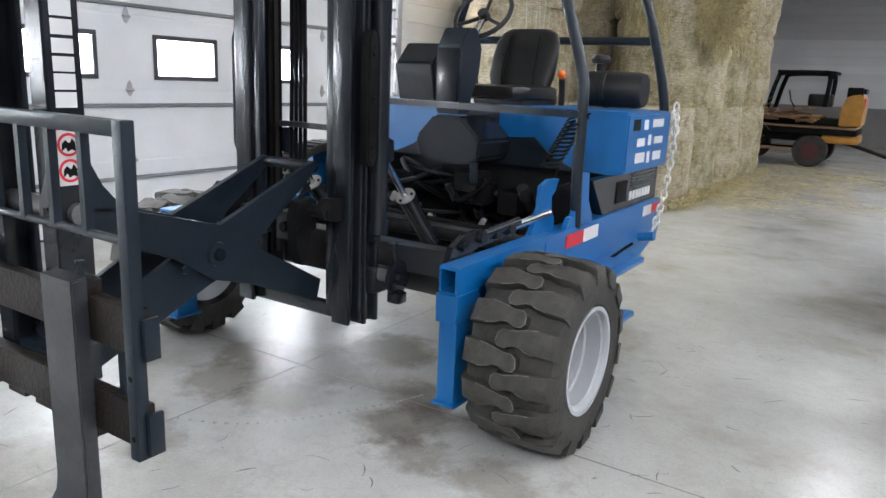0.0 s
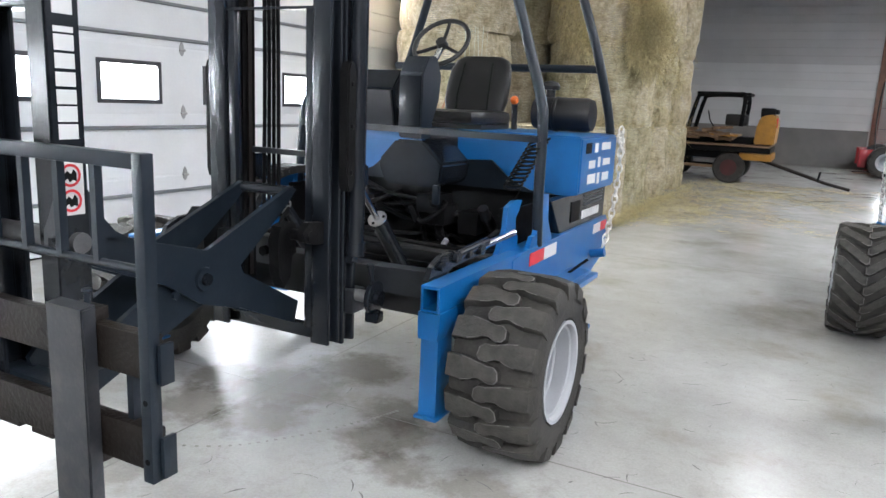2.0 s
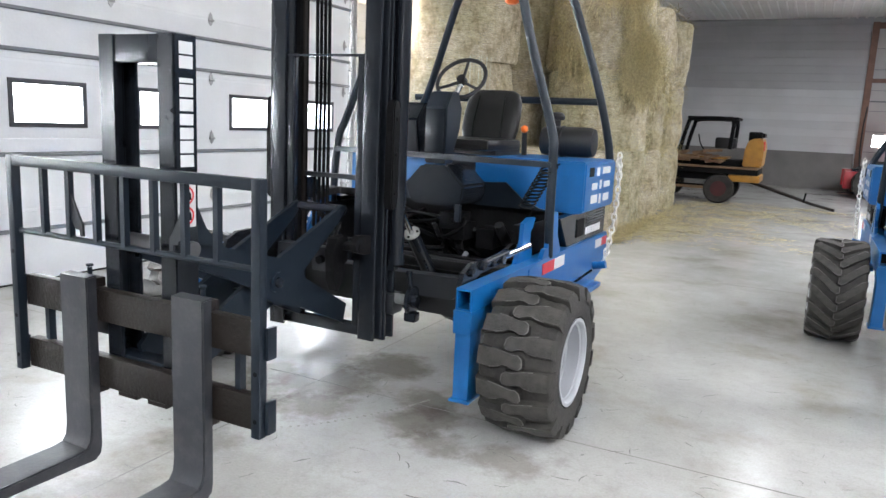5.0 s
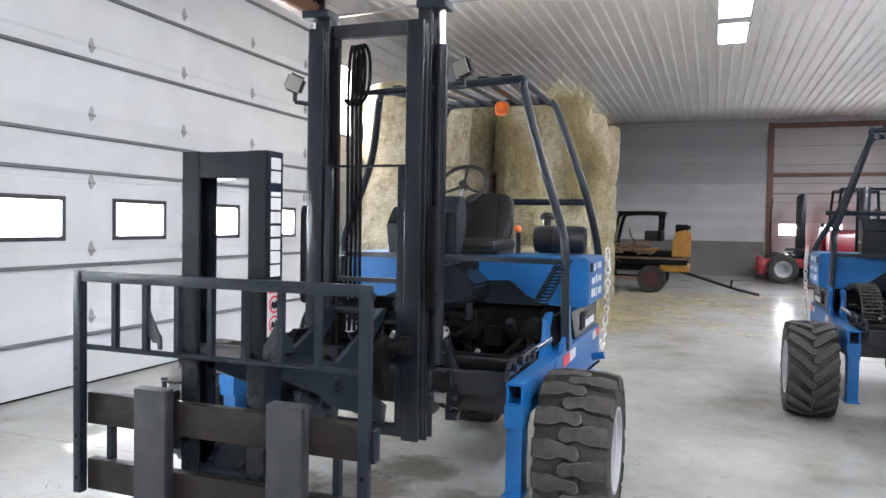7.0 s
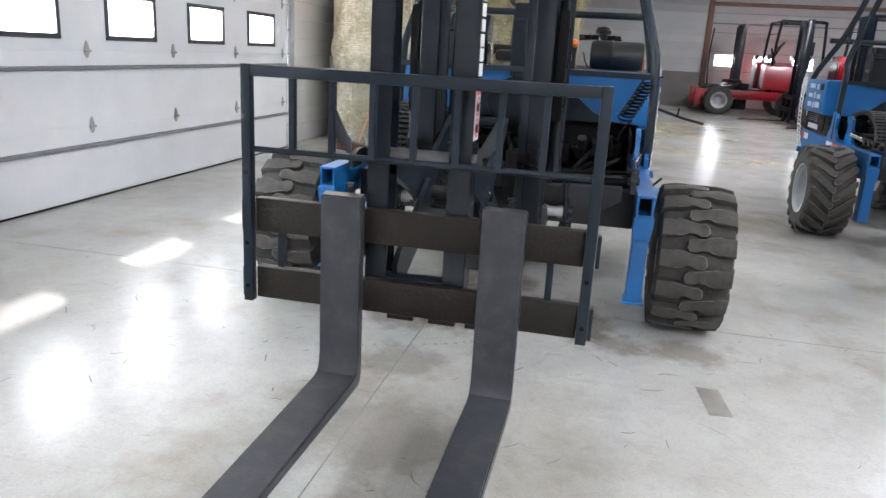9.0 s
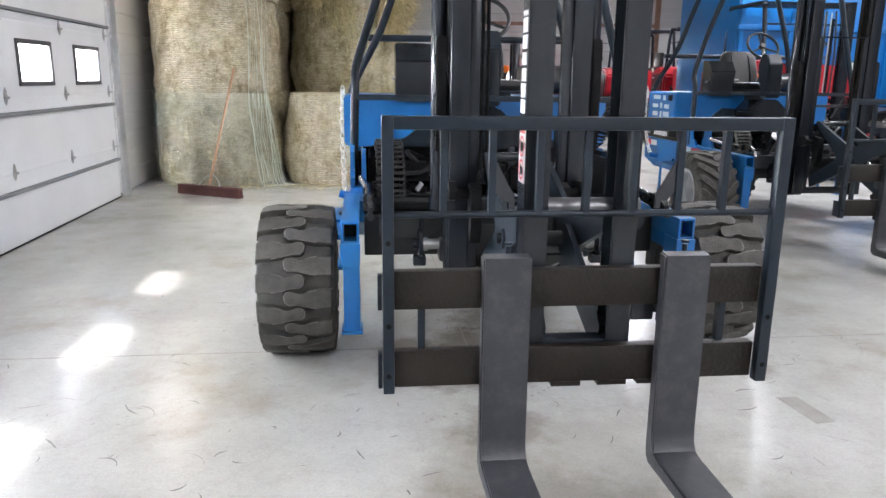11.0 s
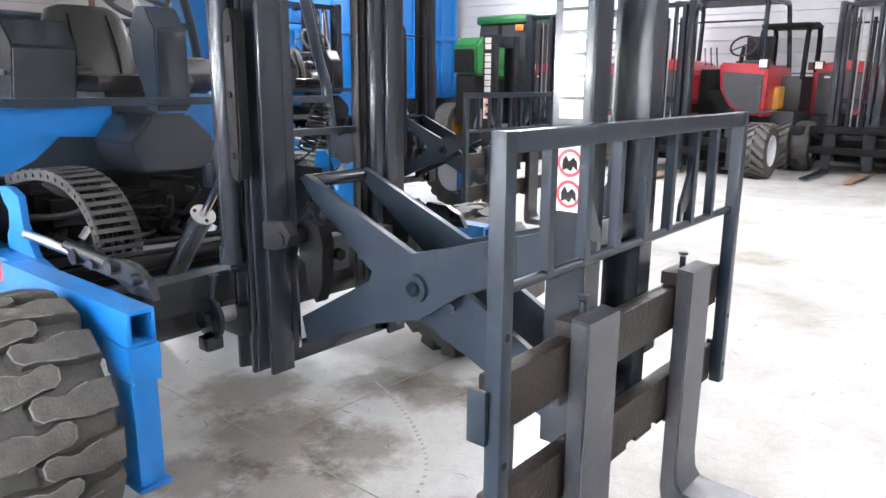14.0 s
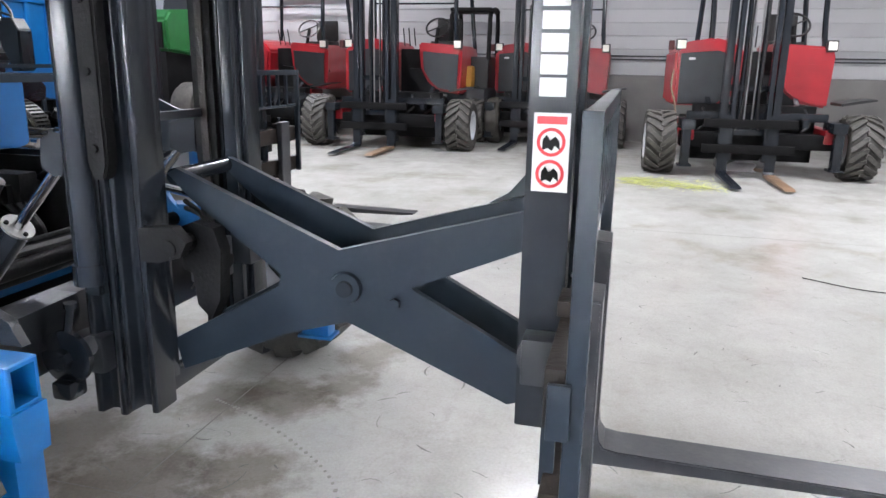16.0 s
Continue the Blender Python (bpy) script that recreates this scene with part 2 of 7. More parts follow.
    link(height.outputs[0], b1.inputs["Height"]), link(strand, b2.inputs["Height"])
    link(b1.outputs[0], b2.inputs["Normal"]), link(b2.outputs[0], b.inputs["Normal"])
    return m


HAY = hay_material()


def net_material():
    """Thin pale net: rows of strands round the bale, taut in places and sunk into the hay in others."""
    m = bpy.data.materials.new("pale_net_wrap")
    m.use_nodes = True
    n, link = m.node_tree.nodes, m.node_tree.links.new
    b = n["Principled BSDF"]
    b.inputs["Base Color"].default_value, b.inputs["Roughness"].default_value = (0.62, 0.61, 0.53, 1), 0.5
    co, wave, worn, cut = n.new("ShaderNodeTexCoord"), n.new("ShaderNodeTexWave"), n.new("ShaderNodeTexNoise"), n.new("ShaderNodeMath")
    wave.bands_direction = "Z"
    wave.inputs["Scale"].default_value, wave.inputs["Distortion"].default_value, wave.inputs["Detail"].default_value, wave.inputs["Detail Scale"].default_value = 13, 6.0, 5, 2.2
    worn.inputs["Scale"].default_value, worn.inputs["Detail"].default_value = 3.5, 6
    cut.operation = "MULTIPLY"
    for src, lo, hi, top, slot in ((wave, 0.45, 1.0, 0.5, 0), (worn, 0.42, 0.64, 1.0, 1)):
        r = n.new("ShaderNodeMapRange")
        r.inputs[1].default_value, r.inputs[2].default_value, r.inputs[4].default_value = lo, hi, top
        link(co.outputs["Object"], src.inputs["Vector"]), link(src.outputs[0], r.inputs[0]), link(r.outputs[0], cut.inputs[slot])
    link(cut.outputs[0], b.inputs["Alpha"])
    return m


NETWRAP = net_material()


# x, y, radius, depth; some, like the wide faint one, paint the machine's shade
STAINS_AND_SHADE = ((-0.04, 0.06, 0.36, 0.8), (-0.38, 0.06, 0.24, 0.7), (0.12, -0.22, 0.26, 0.8), (-0.25, -0.3, 0.24, 0.7), (0.72, -0.12, 0.27, 0.75), (0.6, 0.1, 0.22, 0.65), (0.85, -0.3, 0.2, 0.65), (1.25, -0.3, 0.22, 0.6), (0.25, -1.35, 0.75, 0.3), (0.06, -1.5, 0.36, 0.42), (-0.05, -0.9, 0.22, 0.45), (0.16, -2.05, 0.22, 0.3), (0.14, 0.5, 0.3, 0.8))


def concrete():
    m = bpy.data.materials.new("polished_concrete")
    m.use_nodes = True
    t = m.node_tree
    n, link = t.nodes, t.links.new
    b = n["Principled BSDF"]
    co = n.new("ShaderNodeTexCoord")

    def noise_at(scale, detail, rough=0.6):
        x = n.new("ShaderNodeTexNoise")
        x.inputs["Scale"].default_value, x.inputs["Detail"].default_value, x.inputs["Roughness"].default_value = scale, detail, rough
        link(co.outputs["Object"], x.inputs["Vector"])
        return x

    def ramp(src, a, ca, z, cz):
        r = n.new("ShaderNodeValToRGB")
        r.color_ramp.elements[0].position, r.color_ramp.elements[0].color = a, (*ca, 1)
        r.color_ramp.elements[1].position, r.color_ramp.elements[1].color = z, (*cz, 1)
        link(src, r.inputs[0])
        return r.outputs[0]

    def blend(kind, fac, a, c):
        x = n.new("ShaderNodeMixRGB")
        x.blend_type = kind
        x.inputs[0].default_value = fac
        link(a, x.inputs[1]), link(c, x.inputs[2])
        return x.outputs[0]

    big, mid, fine, speck, oil = noise_at(0.55, 6), noise_at(3.2, 9, 0.7), noise_at(90, 5), noise_at(22, 6, 0.75), noise_at(1.1, 7, 0.62)
    base = ramp(big.outputs[0], 0.32, (0.36, 0.355, 0.335), 0.68, (0.5, 0.495, 0.475))
    c = blend("MULTIPLY", 1.0, base, ramp(mid.outputs[0], 0.33, (0.925, 0.92, 0.91), 0.64, (1.03, 1.03, 1.03)))
    c = blend("MULTIPLY", 1.0, c, ramp(speck.outputs[0], 0.30, (0.9, 0.895, 0.88), 0.5, (1.0, 1.0, 1.0)))
    c = blend("MULTIPLY", 0.8, c, ramp(fine.outputs[0], 0.25, (0.84, 0.84, 0.84), 0.7, (1.05, 1.05, 1.05)))
    # faint oily and rusty patches
    c = blend("MULTIPLY", 1.0, c, ramp(oil.outputs[0], 0.26, (0.76, 0.70, 0.62), 0.46, (1.0, 1.0, 1.0)))
    # brown oil stains soaked in under the machine, with its soft shade painted in too
    for sx, sy, sr, depth in STAINS_AND_SHADE:
        gap = n.new("ShaderNodeVectorMath")
        gap.operation = "DISTANCE"
        gap.inputs[1].default_value = (sx, sy, 0)
        link(co.outputs["Object"], gap.inputs[0])
        rag = n.new("ShaderNodeMath")
        rag.operation = "MULTIPLY_ADD"
        link(mid.outputs[0], rag.inputs[0])
        rag.inputs[1].default_value = 0.55
        link(gap.outputs["Value"], rag.inputs[2])
        c = blend("MULTIPLY", depth, c, ramp(rag.outputs[0], sr * 0.7 + 0.22, (0.43, 0.385, 0.34), sr + 0.27, (1.0, 1.0, 1.0)))
    # hairline cracks and scratches
    scr = n.new("ShaderNodeTexVoronoi")
    scr.feature = "DISTANCE_TO_EDGE"
    scr.inputs["Scale"].default_value = 0.8
    warp = n.new("ShaderNodeVectorMath")
    warp.operation = "MULTIPLY_ADD"
    warp.inputs[1].default_value = (0.35, 0.35, 0)
    link(mid.outputs["Color"], warp.inputs[0]), link(co.outputs["Object"], warp.inputs[2])
    link(warp.outputs[0], scr.inputs["Vector"])
    c = blend("MULTIPLY", 0.25, c, ramp(scr.outputs["Distance"], 0.0, (0.7, 0.68, 0.66), 0.006, (1.0, 1.0, 1.0)))
    link(c, b.inputs["Base Color"])
    b.inputs["IOR"].default_value = 1.55
    rr = n.new("ShaderNodeMapRange")
    rr.inputs[1].default_value, rr.inputs[2].default_value = 0.3, 0.7
    rr.inputs[3].default_value, rr.inputs[4].default_value = 0.18, 0.265
    link(mid.outputs[0], rr.inputs[0])
    link(rr.outputs[0], b.inputs["Roughness"])
    bp = n.new("ShaderNodeBump")
    bp.inputs["Strength"].default_value, bp.inputs["Distance"].default_value = 0.06, 0.01
    link(speck.outputs[0], bp.inputs["Height"])
    link(bp.outputs[0], b.inputs["Normal"])
    return m


CONCRETE = concrete()
PRINT = material("faint_print", (0.22, 0.21, 0.19), 0.5, spread=0.3, scale=15)
ZINC = material("dull_zinc", (0.72, 0.7, 0.65), 0.4, metal=0.5, spread=0.35, scale=30, bump=0.1)
CARRIER = material("grey_carrier_link", (0.035, 0.034, 0.033), 0.4, metal=0.3, spread=0.2)
FORKTIP = material("worn_fork_steel", (0.17, 0.105, 0.06), 0.5, spread=0.35, wear=(0.05, 0.04, 0.035), wear_at=0.55, wear_soft=0.2)
FORK = material("fork_paint", (0.027, 0.029, 0.035), 0.34, spread=0.15, bump=0.08, bump_scale=60, wear=(0.075, 0.07, 0.068), wear_at=0.6, wear_scale=12, wear_soft=0.25)
STAIN = material("dark_floor_stain", (0.2, 0.19, 0.17), 0.45, spread=0.25, scale=9)
MARK = material("black_tyre_mark", (0.1, 0.096, 0.088), 0.55, spread=0.3, scale=15)
CUT = material("saw_cut_joint", (0.18, 0.17, 0.15), 0.7, spread=0.35, scale=2)


def glow(name, colour, strength):
    m = bpy.data.materials.new(name)
    m.use_nodes = True
    b = m.node_tree.nodes["Principled BSDF"]
    b.inputs["Base Color"].default_value = (*colour, 1)
    b.inputs["Emission Color"].default_value = (*colour, 1)
    b.inputs["Emission Strength"].default_value = strength
    return m


def glass(name):
    m = bpy.data.materials.new(name)
    m.use_nodes = True
    b = m.node_tree.nodes["Principled BSDF"]
    b.inputs["Transmission Weight"].default_value = 1
    b.inputs["Roughness"].default_value = 0.05
    b.inputs["IOR"].default_value = 1.45
    return m


LAMPGLOW = glow("lamp_diffuser", (1.0, 0.98, 0.95), 4)
GLASS = glass("window_glass")
# greyer lens tone than the headlamps
DIMLENS = material("grey_lamp_lens", (0.3, 0.29, 0.26), 0.2, spread=0.15)
LENS = material("headlamp_lens", (0.7, 0.68, 0.6), 0.15, spread=0.1)


# ---- mesh helpers ----
def box(bm, x0, x1, y0, y1, z0, z1, bevel=0.0):
    g = bmesh.ops.create_cube(bm, size=1.0, matrix=Matrix.Translation(((x0 + x1) / 2, (y0 + y1) / 2, (z0 + z1) / 2)) @ Matrix.Diagonal((abs(x1 - x0), abs(y1 - y0), abs(z1 - z0), 1)))
    if bevel:
        es = list({e for v in g["verts"] for e in v.link_edges})
        bmesh.ops.bevel(bm, geom=es, offset=bevel, segments=2, profile=0.6, affect="EDGES")
    return bm


def cyl(bm, a, b, r, r2=None, seg=20):
    a, b = Vector(a), Vector(b)
    d = b - a
    m = Matrix.Translation((a + b) / 2) @ d.to_track_quat("Z", "Y").to_matrix().to_4x4()
    bmesh.ops.create_cone(bm, cap_ends=True, segments=seg, radius1=r, radius2=r if r2 is None else r2, depth=d.length, matrix=m)
    return bm


def pipe(bm, pts, r, seg=10, closed=False):
    """A round bar swept along points."""
    pts = [Vector(p) for p in pts]
    n = len(pts)
    rings, up = [], None
    for i, p in enumerate(pts):
        a = pts[(i - 1) % n] if closed or i else p
        c = pts[(i + 1) % n] if closed or i < n - 1 else p
        d = (c - a).normalized()
        if up is None:
            up = d.orthogonal().normalized()
        up = (up - d * up.dot(d)).normalized()
        side = d.cross(up)
        rings.append([bm.verts.new(p + r * (math.cos(k * math.tau / seg) * up + math.sin(k * math.tau / seg) * side)) for k in range(seg)])
    for i in range(n if closed else n - 1):
        p, q = rings[i], rings[(i + 1) % n]
        for k in range(seg):
            bm.faces.new((p[k], p[(k + 1) % seg], q[(k + 1) % seg], q[k]))
    if not closed:
        bm.faces.new(rings[0][::-1]), bm.faces.new(rings[-1])
    return bm


def smooth_path(pts, steps=6):
    """Points along a soft curve through the given ones."""
    pts = [Vector(p) for p in pts]
    ext = [2 * pts[0] - pts[1]] + pts + [2 * pts[-1] - pts[-2]]
    out = []
    for i in range(1, len(ext) - 2):
        p0, p1, p2, p3 = ext[i - 1:i + 3]
        for s in range(steps):
            t = s / steps
            out.append(0.5 * (2 * p1 + (p2 - p0) * t + (2 * p0 - 5 * p1 + 4 * p2 - p3) * t * t + (3 * p1 - p0 - 3 * p2 + p3) * t ** 3))
    return out + [pts[-1]]


def plate(bm, poly, axis, a, b):
    """A flat plate: a polygon in the plane across the axis, from a to b along it."""
    def at(p, h):
        return {"x": (h, p[0], p[1]), "y": (p[0], h, p[1]), "z": (p[0], p[1], h)}[axis]
    lo, hi = [bm.verts.new(at(p, a)) for p in poly], [bm.verts.new(at(p, b)) for p in poly]
    faces = [bm.faces.new(lo), bm.faces.new(hi)]
    for i in range(len(poly)):
        j = (i + 1) % len(poly)
        faces.append(bm.faces.new((lo[i], lo[j], hi[j], hi[i])))
    bmesh.ops.recalc_face_normals(bm, faces=faces)
    return bm


def lathe(bm, profile, centre, axis="x", seg=40, caps=True):
    """A turned shape: (along, radius) pairs about an axis through the centre."""
    rings = []
    for h, r in profile:
        ring = []
        for k in range(seg):
            c, s = r * math.cos(k * math.tau / seg), r * math.sin(k * math.tau / seg)
            p = {"x": (h, c, s), "y": (c, h, s), "z": (c, s, h)}[axis]
            ring.append(bm.verts.new(Vector(centre) + Vector(p)))
        rings.append(ring)
    faces = []
    for p, q in zip(rings, rings[1:]):
        for k in range(seg):
            faces.append(bm.faces.new((p[k], p[(k + 1) % seg], q[(k + 1) % seg], q[k])))
    for ring in (rings[0], rings[-1]) if caps else ():
        faces.append(bm.faces.new(ring))
    bmesh.ops.recalc_face_normals(bm, faces=faces)
    return bm


def mesh_of(name, bm, mat, smooth=None, shift=(0, 0, 0)):
    bmesh.ops.translate(bm, verts=bm.verts, vec=-Vector(shift))
    if smooth is not None:
        lim = radians(smooth)
        for f in bm.faces:
            f.smooth = True
        for e in bm.edges:
            e.smooth = len(e.link_faces) == 2 and e.calc_face_angle(9) < lim
    me = bpy.data.meshes.new(name)
    bm.to_mesh(me)
    bm.free()
    me.materials.append(mat)
    return me


ORIGIN = [Vector((0, 0, 0))]


def part(name, bm, mat, parent, label="", smooth=35):
    """Links a bmesh, given in the thing's own building place, as one mesh under its thing."""
    ob = new(name, mesh_of(name, bm, mat, smooth, ORIGIN[0]))
    ob.parent = parent
    if label:
        ob["label"] = label
    return ob


def root(name, label, category, at=(0, 0, 0), group="", kind=""):
    ob = new(name)
    ob.location = at
    ORIGIN[0] = Vector(at)
    ob.empty_display_size = 0.2
    return tagged(ob, label, category, group, kind)


def solid(name, bm, mat, label, category, kind="", group="", smooth=35):
    return tagged(new(name, mesh_of(name, bm, mat, smooth)), label, category, group, kind)


def B(*a, bevel=0.0):
    return box(bmesh.new(), *a, bevel=bevel)


def C(a, b, r, r2=None, seg=20):
    return cyl(bmesh.new(), a, b, r, r2, seg)

# ---- the building ----
X0, X1, Y0, Y1 = -3.55, 12.5, -9.0, 22.0


def build_floor():
    bm = bmesh.new()
    box(bm, X0 - 0.3, X1 + 0.3, Y0 - 0.3, Y1 + 0.3, -0.2, 0)
    fl = solid("floor", bm, CONCRETE, "pale polished concrete floor with scuffs and saw-cut joints", "floor", "structure")
    ORIGIN[0] = Vector((0, 0, 0))
    for x in (-0.08, 4.52, 9.12):
        part("joint", B(x - 0.003, x + 0.003, Y0, Y1, -0.01, 0.0006), CUT, fl, smooth=None)
    for y in (-4.5, 0.06, 4.6, 9.2, 13.8, 18.4):
        part("joint", B(X0, X1, y - 0.003, y + 0.003, -0.01, 0.0008), CUT, fl, smooth=None)
    return fl


FLOOR = build_floor()


def siding_wall(name, horizontal, a0, a1, z0, z1, plane, inward, label, gaps=(), lap=0.235, upper=None):
    """A wall with a core and lapped metal boards, each a piece of its own; gaps: (from, to, top) openings."""
    def span(bm, u0, u1, w0, w1, h0, h1):
        if horizontal == "x":
            return box(bm, u0, u1, w0, w1, h0, h1)
        return box(bm, w0, w1, u0, u1, h0, h1)
    back = plane - inward * 0.2
    bm = bmesh.new()
    cuts = sorted(gaps)
    u = a0
    for g0, g1, top in cuts:
        span(bm, u, g0, plane - inward * 0.012, back, 0, CEIL)
        span(bm, g0, g1, plane - inward * 0.012, back, top, CEIL)
        u = g1
    span(bm, u, a1, plane - inward * 0.012, back, 0, CEIL)
    w = solid(name, bm, SIDING, label, "wall", "structure")
    ORIGIN[0] = Vector((0, 0, 0))
    z = z0
    while z < z1 - 0.02:
        top = min(z + lap, z1)
        runs, u = [], a0
        for g0, g1, gt in cuts:
            if z < gt:
                runs.append((u, g0))
                u = g1
        runs.append((u, a1))
        for r0, r1 in runs:
            if r1 - r0 < 0.05:
                continue
            bm = bmesh.new()
            prof = [(plane - inward * 0.012, z), (plane + inward * 0.004, z + 0.004), (plane - inward * 0.006, top - 0.012), (plane - inward * 0.012, top)]
            if horizontal == "x":
                plate(bm, prof, "x", r0, r1)
            else:
                plate(bm, prof, "y", r0, r1)
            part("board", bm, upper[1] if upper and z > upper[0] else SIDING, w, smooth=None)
        z += lap
    return w


WEST = siding_wall("wall_west", "y", Y0, Y1, 0.02, CEIL, X0, 1, "white horizontal steel siding wall holding the loading door", [(-4.4, 5.25, 4.25)])
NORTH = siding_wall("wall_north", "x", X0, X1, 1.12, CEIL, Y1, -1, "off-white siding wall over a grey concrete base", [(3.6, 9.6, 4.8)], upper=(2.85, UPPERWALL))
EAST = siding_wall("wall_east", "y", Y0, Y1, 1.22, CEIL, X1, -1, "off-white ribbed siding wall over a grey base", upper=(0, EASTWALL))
bm = bmesh.new()
box(bm, X0, X1, Y0 - 0.2, Y0, 0, CEIL)
solid("wall_south", bm, SIDING, "plain white wall", "wall", "structure")
bm = bmesh.new()
box(bm, X0, 3.4, Y1 - 0.04, Y1 + 0.02, 0, 1.12, 0.006), box(bm, 9.8, X1, Y1 - 0.04, Y1 + 0.02, 0, 1.12, 0.006)
solid("baseboard_north", bm, PLINTH, "grey painted concrete base of the wall", "wall base", "structure")
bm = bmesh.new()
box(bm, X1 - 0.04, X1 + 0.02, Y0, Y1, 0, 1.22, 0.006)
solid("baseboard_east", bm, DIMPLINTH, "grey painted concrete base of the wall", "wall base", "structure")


def build_ceiling():
    me = bpy.data.meshes.new("ceiling")
    xs, x = [], X0 - 0.05
    while x < X1 + 0.1:
        xs += [(x, 0.0), (x + 0.13, 0.0), (x + 0.155, -0.04), (x + 0.195, -0.04), (x + 0.22, 0.0)]
        x += 0.23
    vs = [(a, y, CEIL + dz) for y in (Y0 - 0.1, Y1 + 0.1) for a, dz in xs]
    n = len(xs)
    fs = [(i, i + 1, n + i + 1, n + i) for i in range(n - 1)]
    k = len(vs)
    vs += [(X0 - 0.3, Y0 - 0.3, CEIL + 0.12), (X1 + 0.3, Y0 - 0.3, CEIL + 0.12), (X1 + 0.3, Y1 + 0.3, CEIL + 0.12), (X0 - 0.3, Y1 + 0.3, CEIL + 0.12)]
    fs.append((k, k + 1, k + 2, k + 3))
    me.from_pydata(vs, [], fs)
    me.materials.append(LINER)
    tagged(new("ceiling", me), "white ribbed sheet-metal ceiling", "ceiling", kind="structure")


build_ceiling()


def build_loading_door():
    d = root("garage_door", "white insulated sectional garage door with a row of windows", "garage door", (-3.5, 0.4, 0), kind="structure")
    y0, y1, xi, xo = -4.4, 5.25, -3.47, -3.52
    wins = [0.52 + 1.24 * k for k in range(-4, 4)]
    for s in range(7):
        z0, z1 = 0.012 + s * 0.61, 0.61 + s * 0.61 - 0.012
        bm = bmesh.new()
        if s == 2:
            w0, w1 = 1.33, 1.66
            box(bm, xo, xi, y0, y1, z0, w0), box(bm, xo, xi, y0, y1, w1, z1)
            edges = [y0] + [e for w in wins for e in (w, w + 0.645)] + [y1]
            for a, c in zip(edges[::2], edges[1::2]):
                box(bm, xo, xi, a, c, w0, w1)
        else:
            box(bm, xo, xi, y0, y1, z0, z1, 0.004)
        sec = part("door_section", bm, DOORSKIN, d, smooth=None)
        part("seam", B(xo + 0.006, xi - 0.004, y0, y1, z1 - 0.001, z1 + 0.025), DOORSKIN, d, smooth=None)
        if s == 2:
            for w in wins:
                bm = bmesh.new()
                for a in ((w - 0.03, w + 0.675, 1.30, 1.34), (w - 0.03, w + 0.675, 1.65, 1.69), (w - 0.03, w + 0.01, 1.34, 1.65), (w + 0.635, w + 0.675, 1.34, 1.65)):
                    box(bm, xi - 0.01, xi + 0.014, *a, 0.004)
                part("window_frame", bm, FRAME, sec, smooth=None)
                pane = part("pane", B(xo + 0.02, xo + 0.026, w, w + 0.645, 1.33, 1.66), GLASS, sec, smooth=None)
                pane.visible_shadow = False
        if s:
            for k in range(-4, 4):
                yc = 1.48 + 1.22 * k
                bm = bmesh.new()
                zz = s * 0.61
                plate(bm, [(yc - 0.032, zz - 0.01), (yc + 0.032, zz - 0.01), (yc + 0.02, zz + 0.045), (yc, zz + 0.075), (yc - 0.02, zz + 0.045)], "x", xi, xi + 0.006)
                plate(bm, [(yc - 0.032, zz - 0.012), (yc - 0.02, zz - 0.045), (yc, zz - 0.065), (yc + 0.02, zz - 0.045), (yc + 0.032, zz - 0.012)], "x", xi, xi + 0.006)
                cyl(bm, (xi + 0.012, yc - 0.034, zz - 0.008), (xi + 0.012, yc + 0.034, zz - 0.008), 0.011, seg=8)
                part("hinge", bm, STEEL, d)
    for z in (0.43, 1.06, 1.9, 2.22, 2.9, 3.51, 4.12):
        bm = bmesh.new()
        plate(bm, [(xi, z), (xi + 0.035, z + 0.006), (xi + 0.035, z + 0.03), (xi, z + 0.036)], "y", y0, y1)
        part("strut", bm, SEAM, d, smooth=None)
    part("bottom_seal", B(xo - 0.03, xi + 0.004, y0, y1, -0.002, 0.014), BLACK, d, smooth=None)
    bm = bmesh.new()
    box(bm, -3.464, -3.42, 0.1, 0.155, 0, 4.2), box(bm, -3.42, -3.38, 0.145, 0.151, 0, 4.2)
    part("track", bm, STEEL, d)
    for s in range(1, 7):
        z = 0.61 * s
        bm = bmesh.new()
        plate(bm, [(0.16, z - 0.04), (0.2, z - 0.03), (0.215, z + 0.01), (0.2, z + 0.06), (0.16, z + 0.09)], "x", -3.468, -3.45)
        cyl(bm, (-3.44, 0.12, z + 0.03), (-3.44, 0.21, z + 0.03), 0.015, seg=10)
        part("roller_bracket", bm, STEEL, d)
    part("bottom_bracket", B(-3.468, -3.45, 0.16, 0.225, 0.015, 0.17, bevel=0.003), STEEL, d)
    for y in (5.28,):
        bm = bmesh.new()
        box(bm, -3.46, -3.42, y, y + 0.05, 0, 4.2), box(bm, -3.42, -3.37, y + 0.01, y + 0.016, 0, 4.2)
        for k in range(14):
            cyl(bm, (-3.44, y - 0.05, 0.3 + 0.305 * k), (-3.44, y + 0.03, 0.3 + 0.305 * k), 0.014, seg=8)
        part("track", bm, STEEL, d)
    bm = bmesh.new()
    cyl(bm, (-3.3, -4.4, 4.62), (-3.3, 5.3, 4.62), 0.02, seg=10)
    part("torsion_bar", bm, STEEL, d)
    ORIGIN[0] = Vector((0, 0, 0))
    bm = bmesh.new()
    box(bm, -3.5, -3.36, -4.6, 5.3, 4.34, 4.56, 0.01)
    solid("door_header", bm, HEADER, "brown-orange timber header beam above the loading door", "beam", "structure")


build_loading_door()


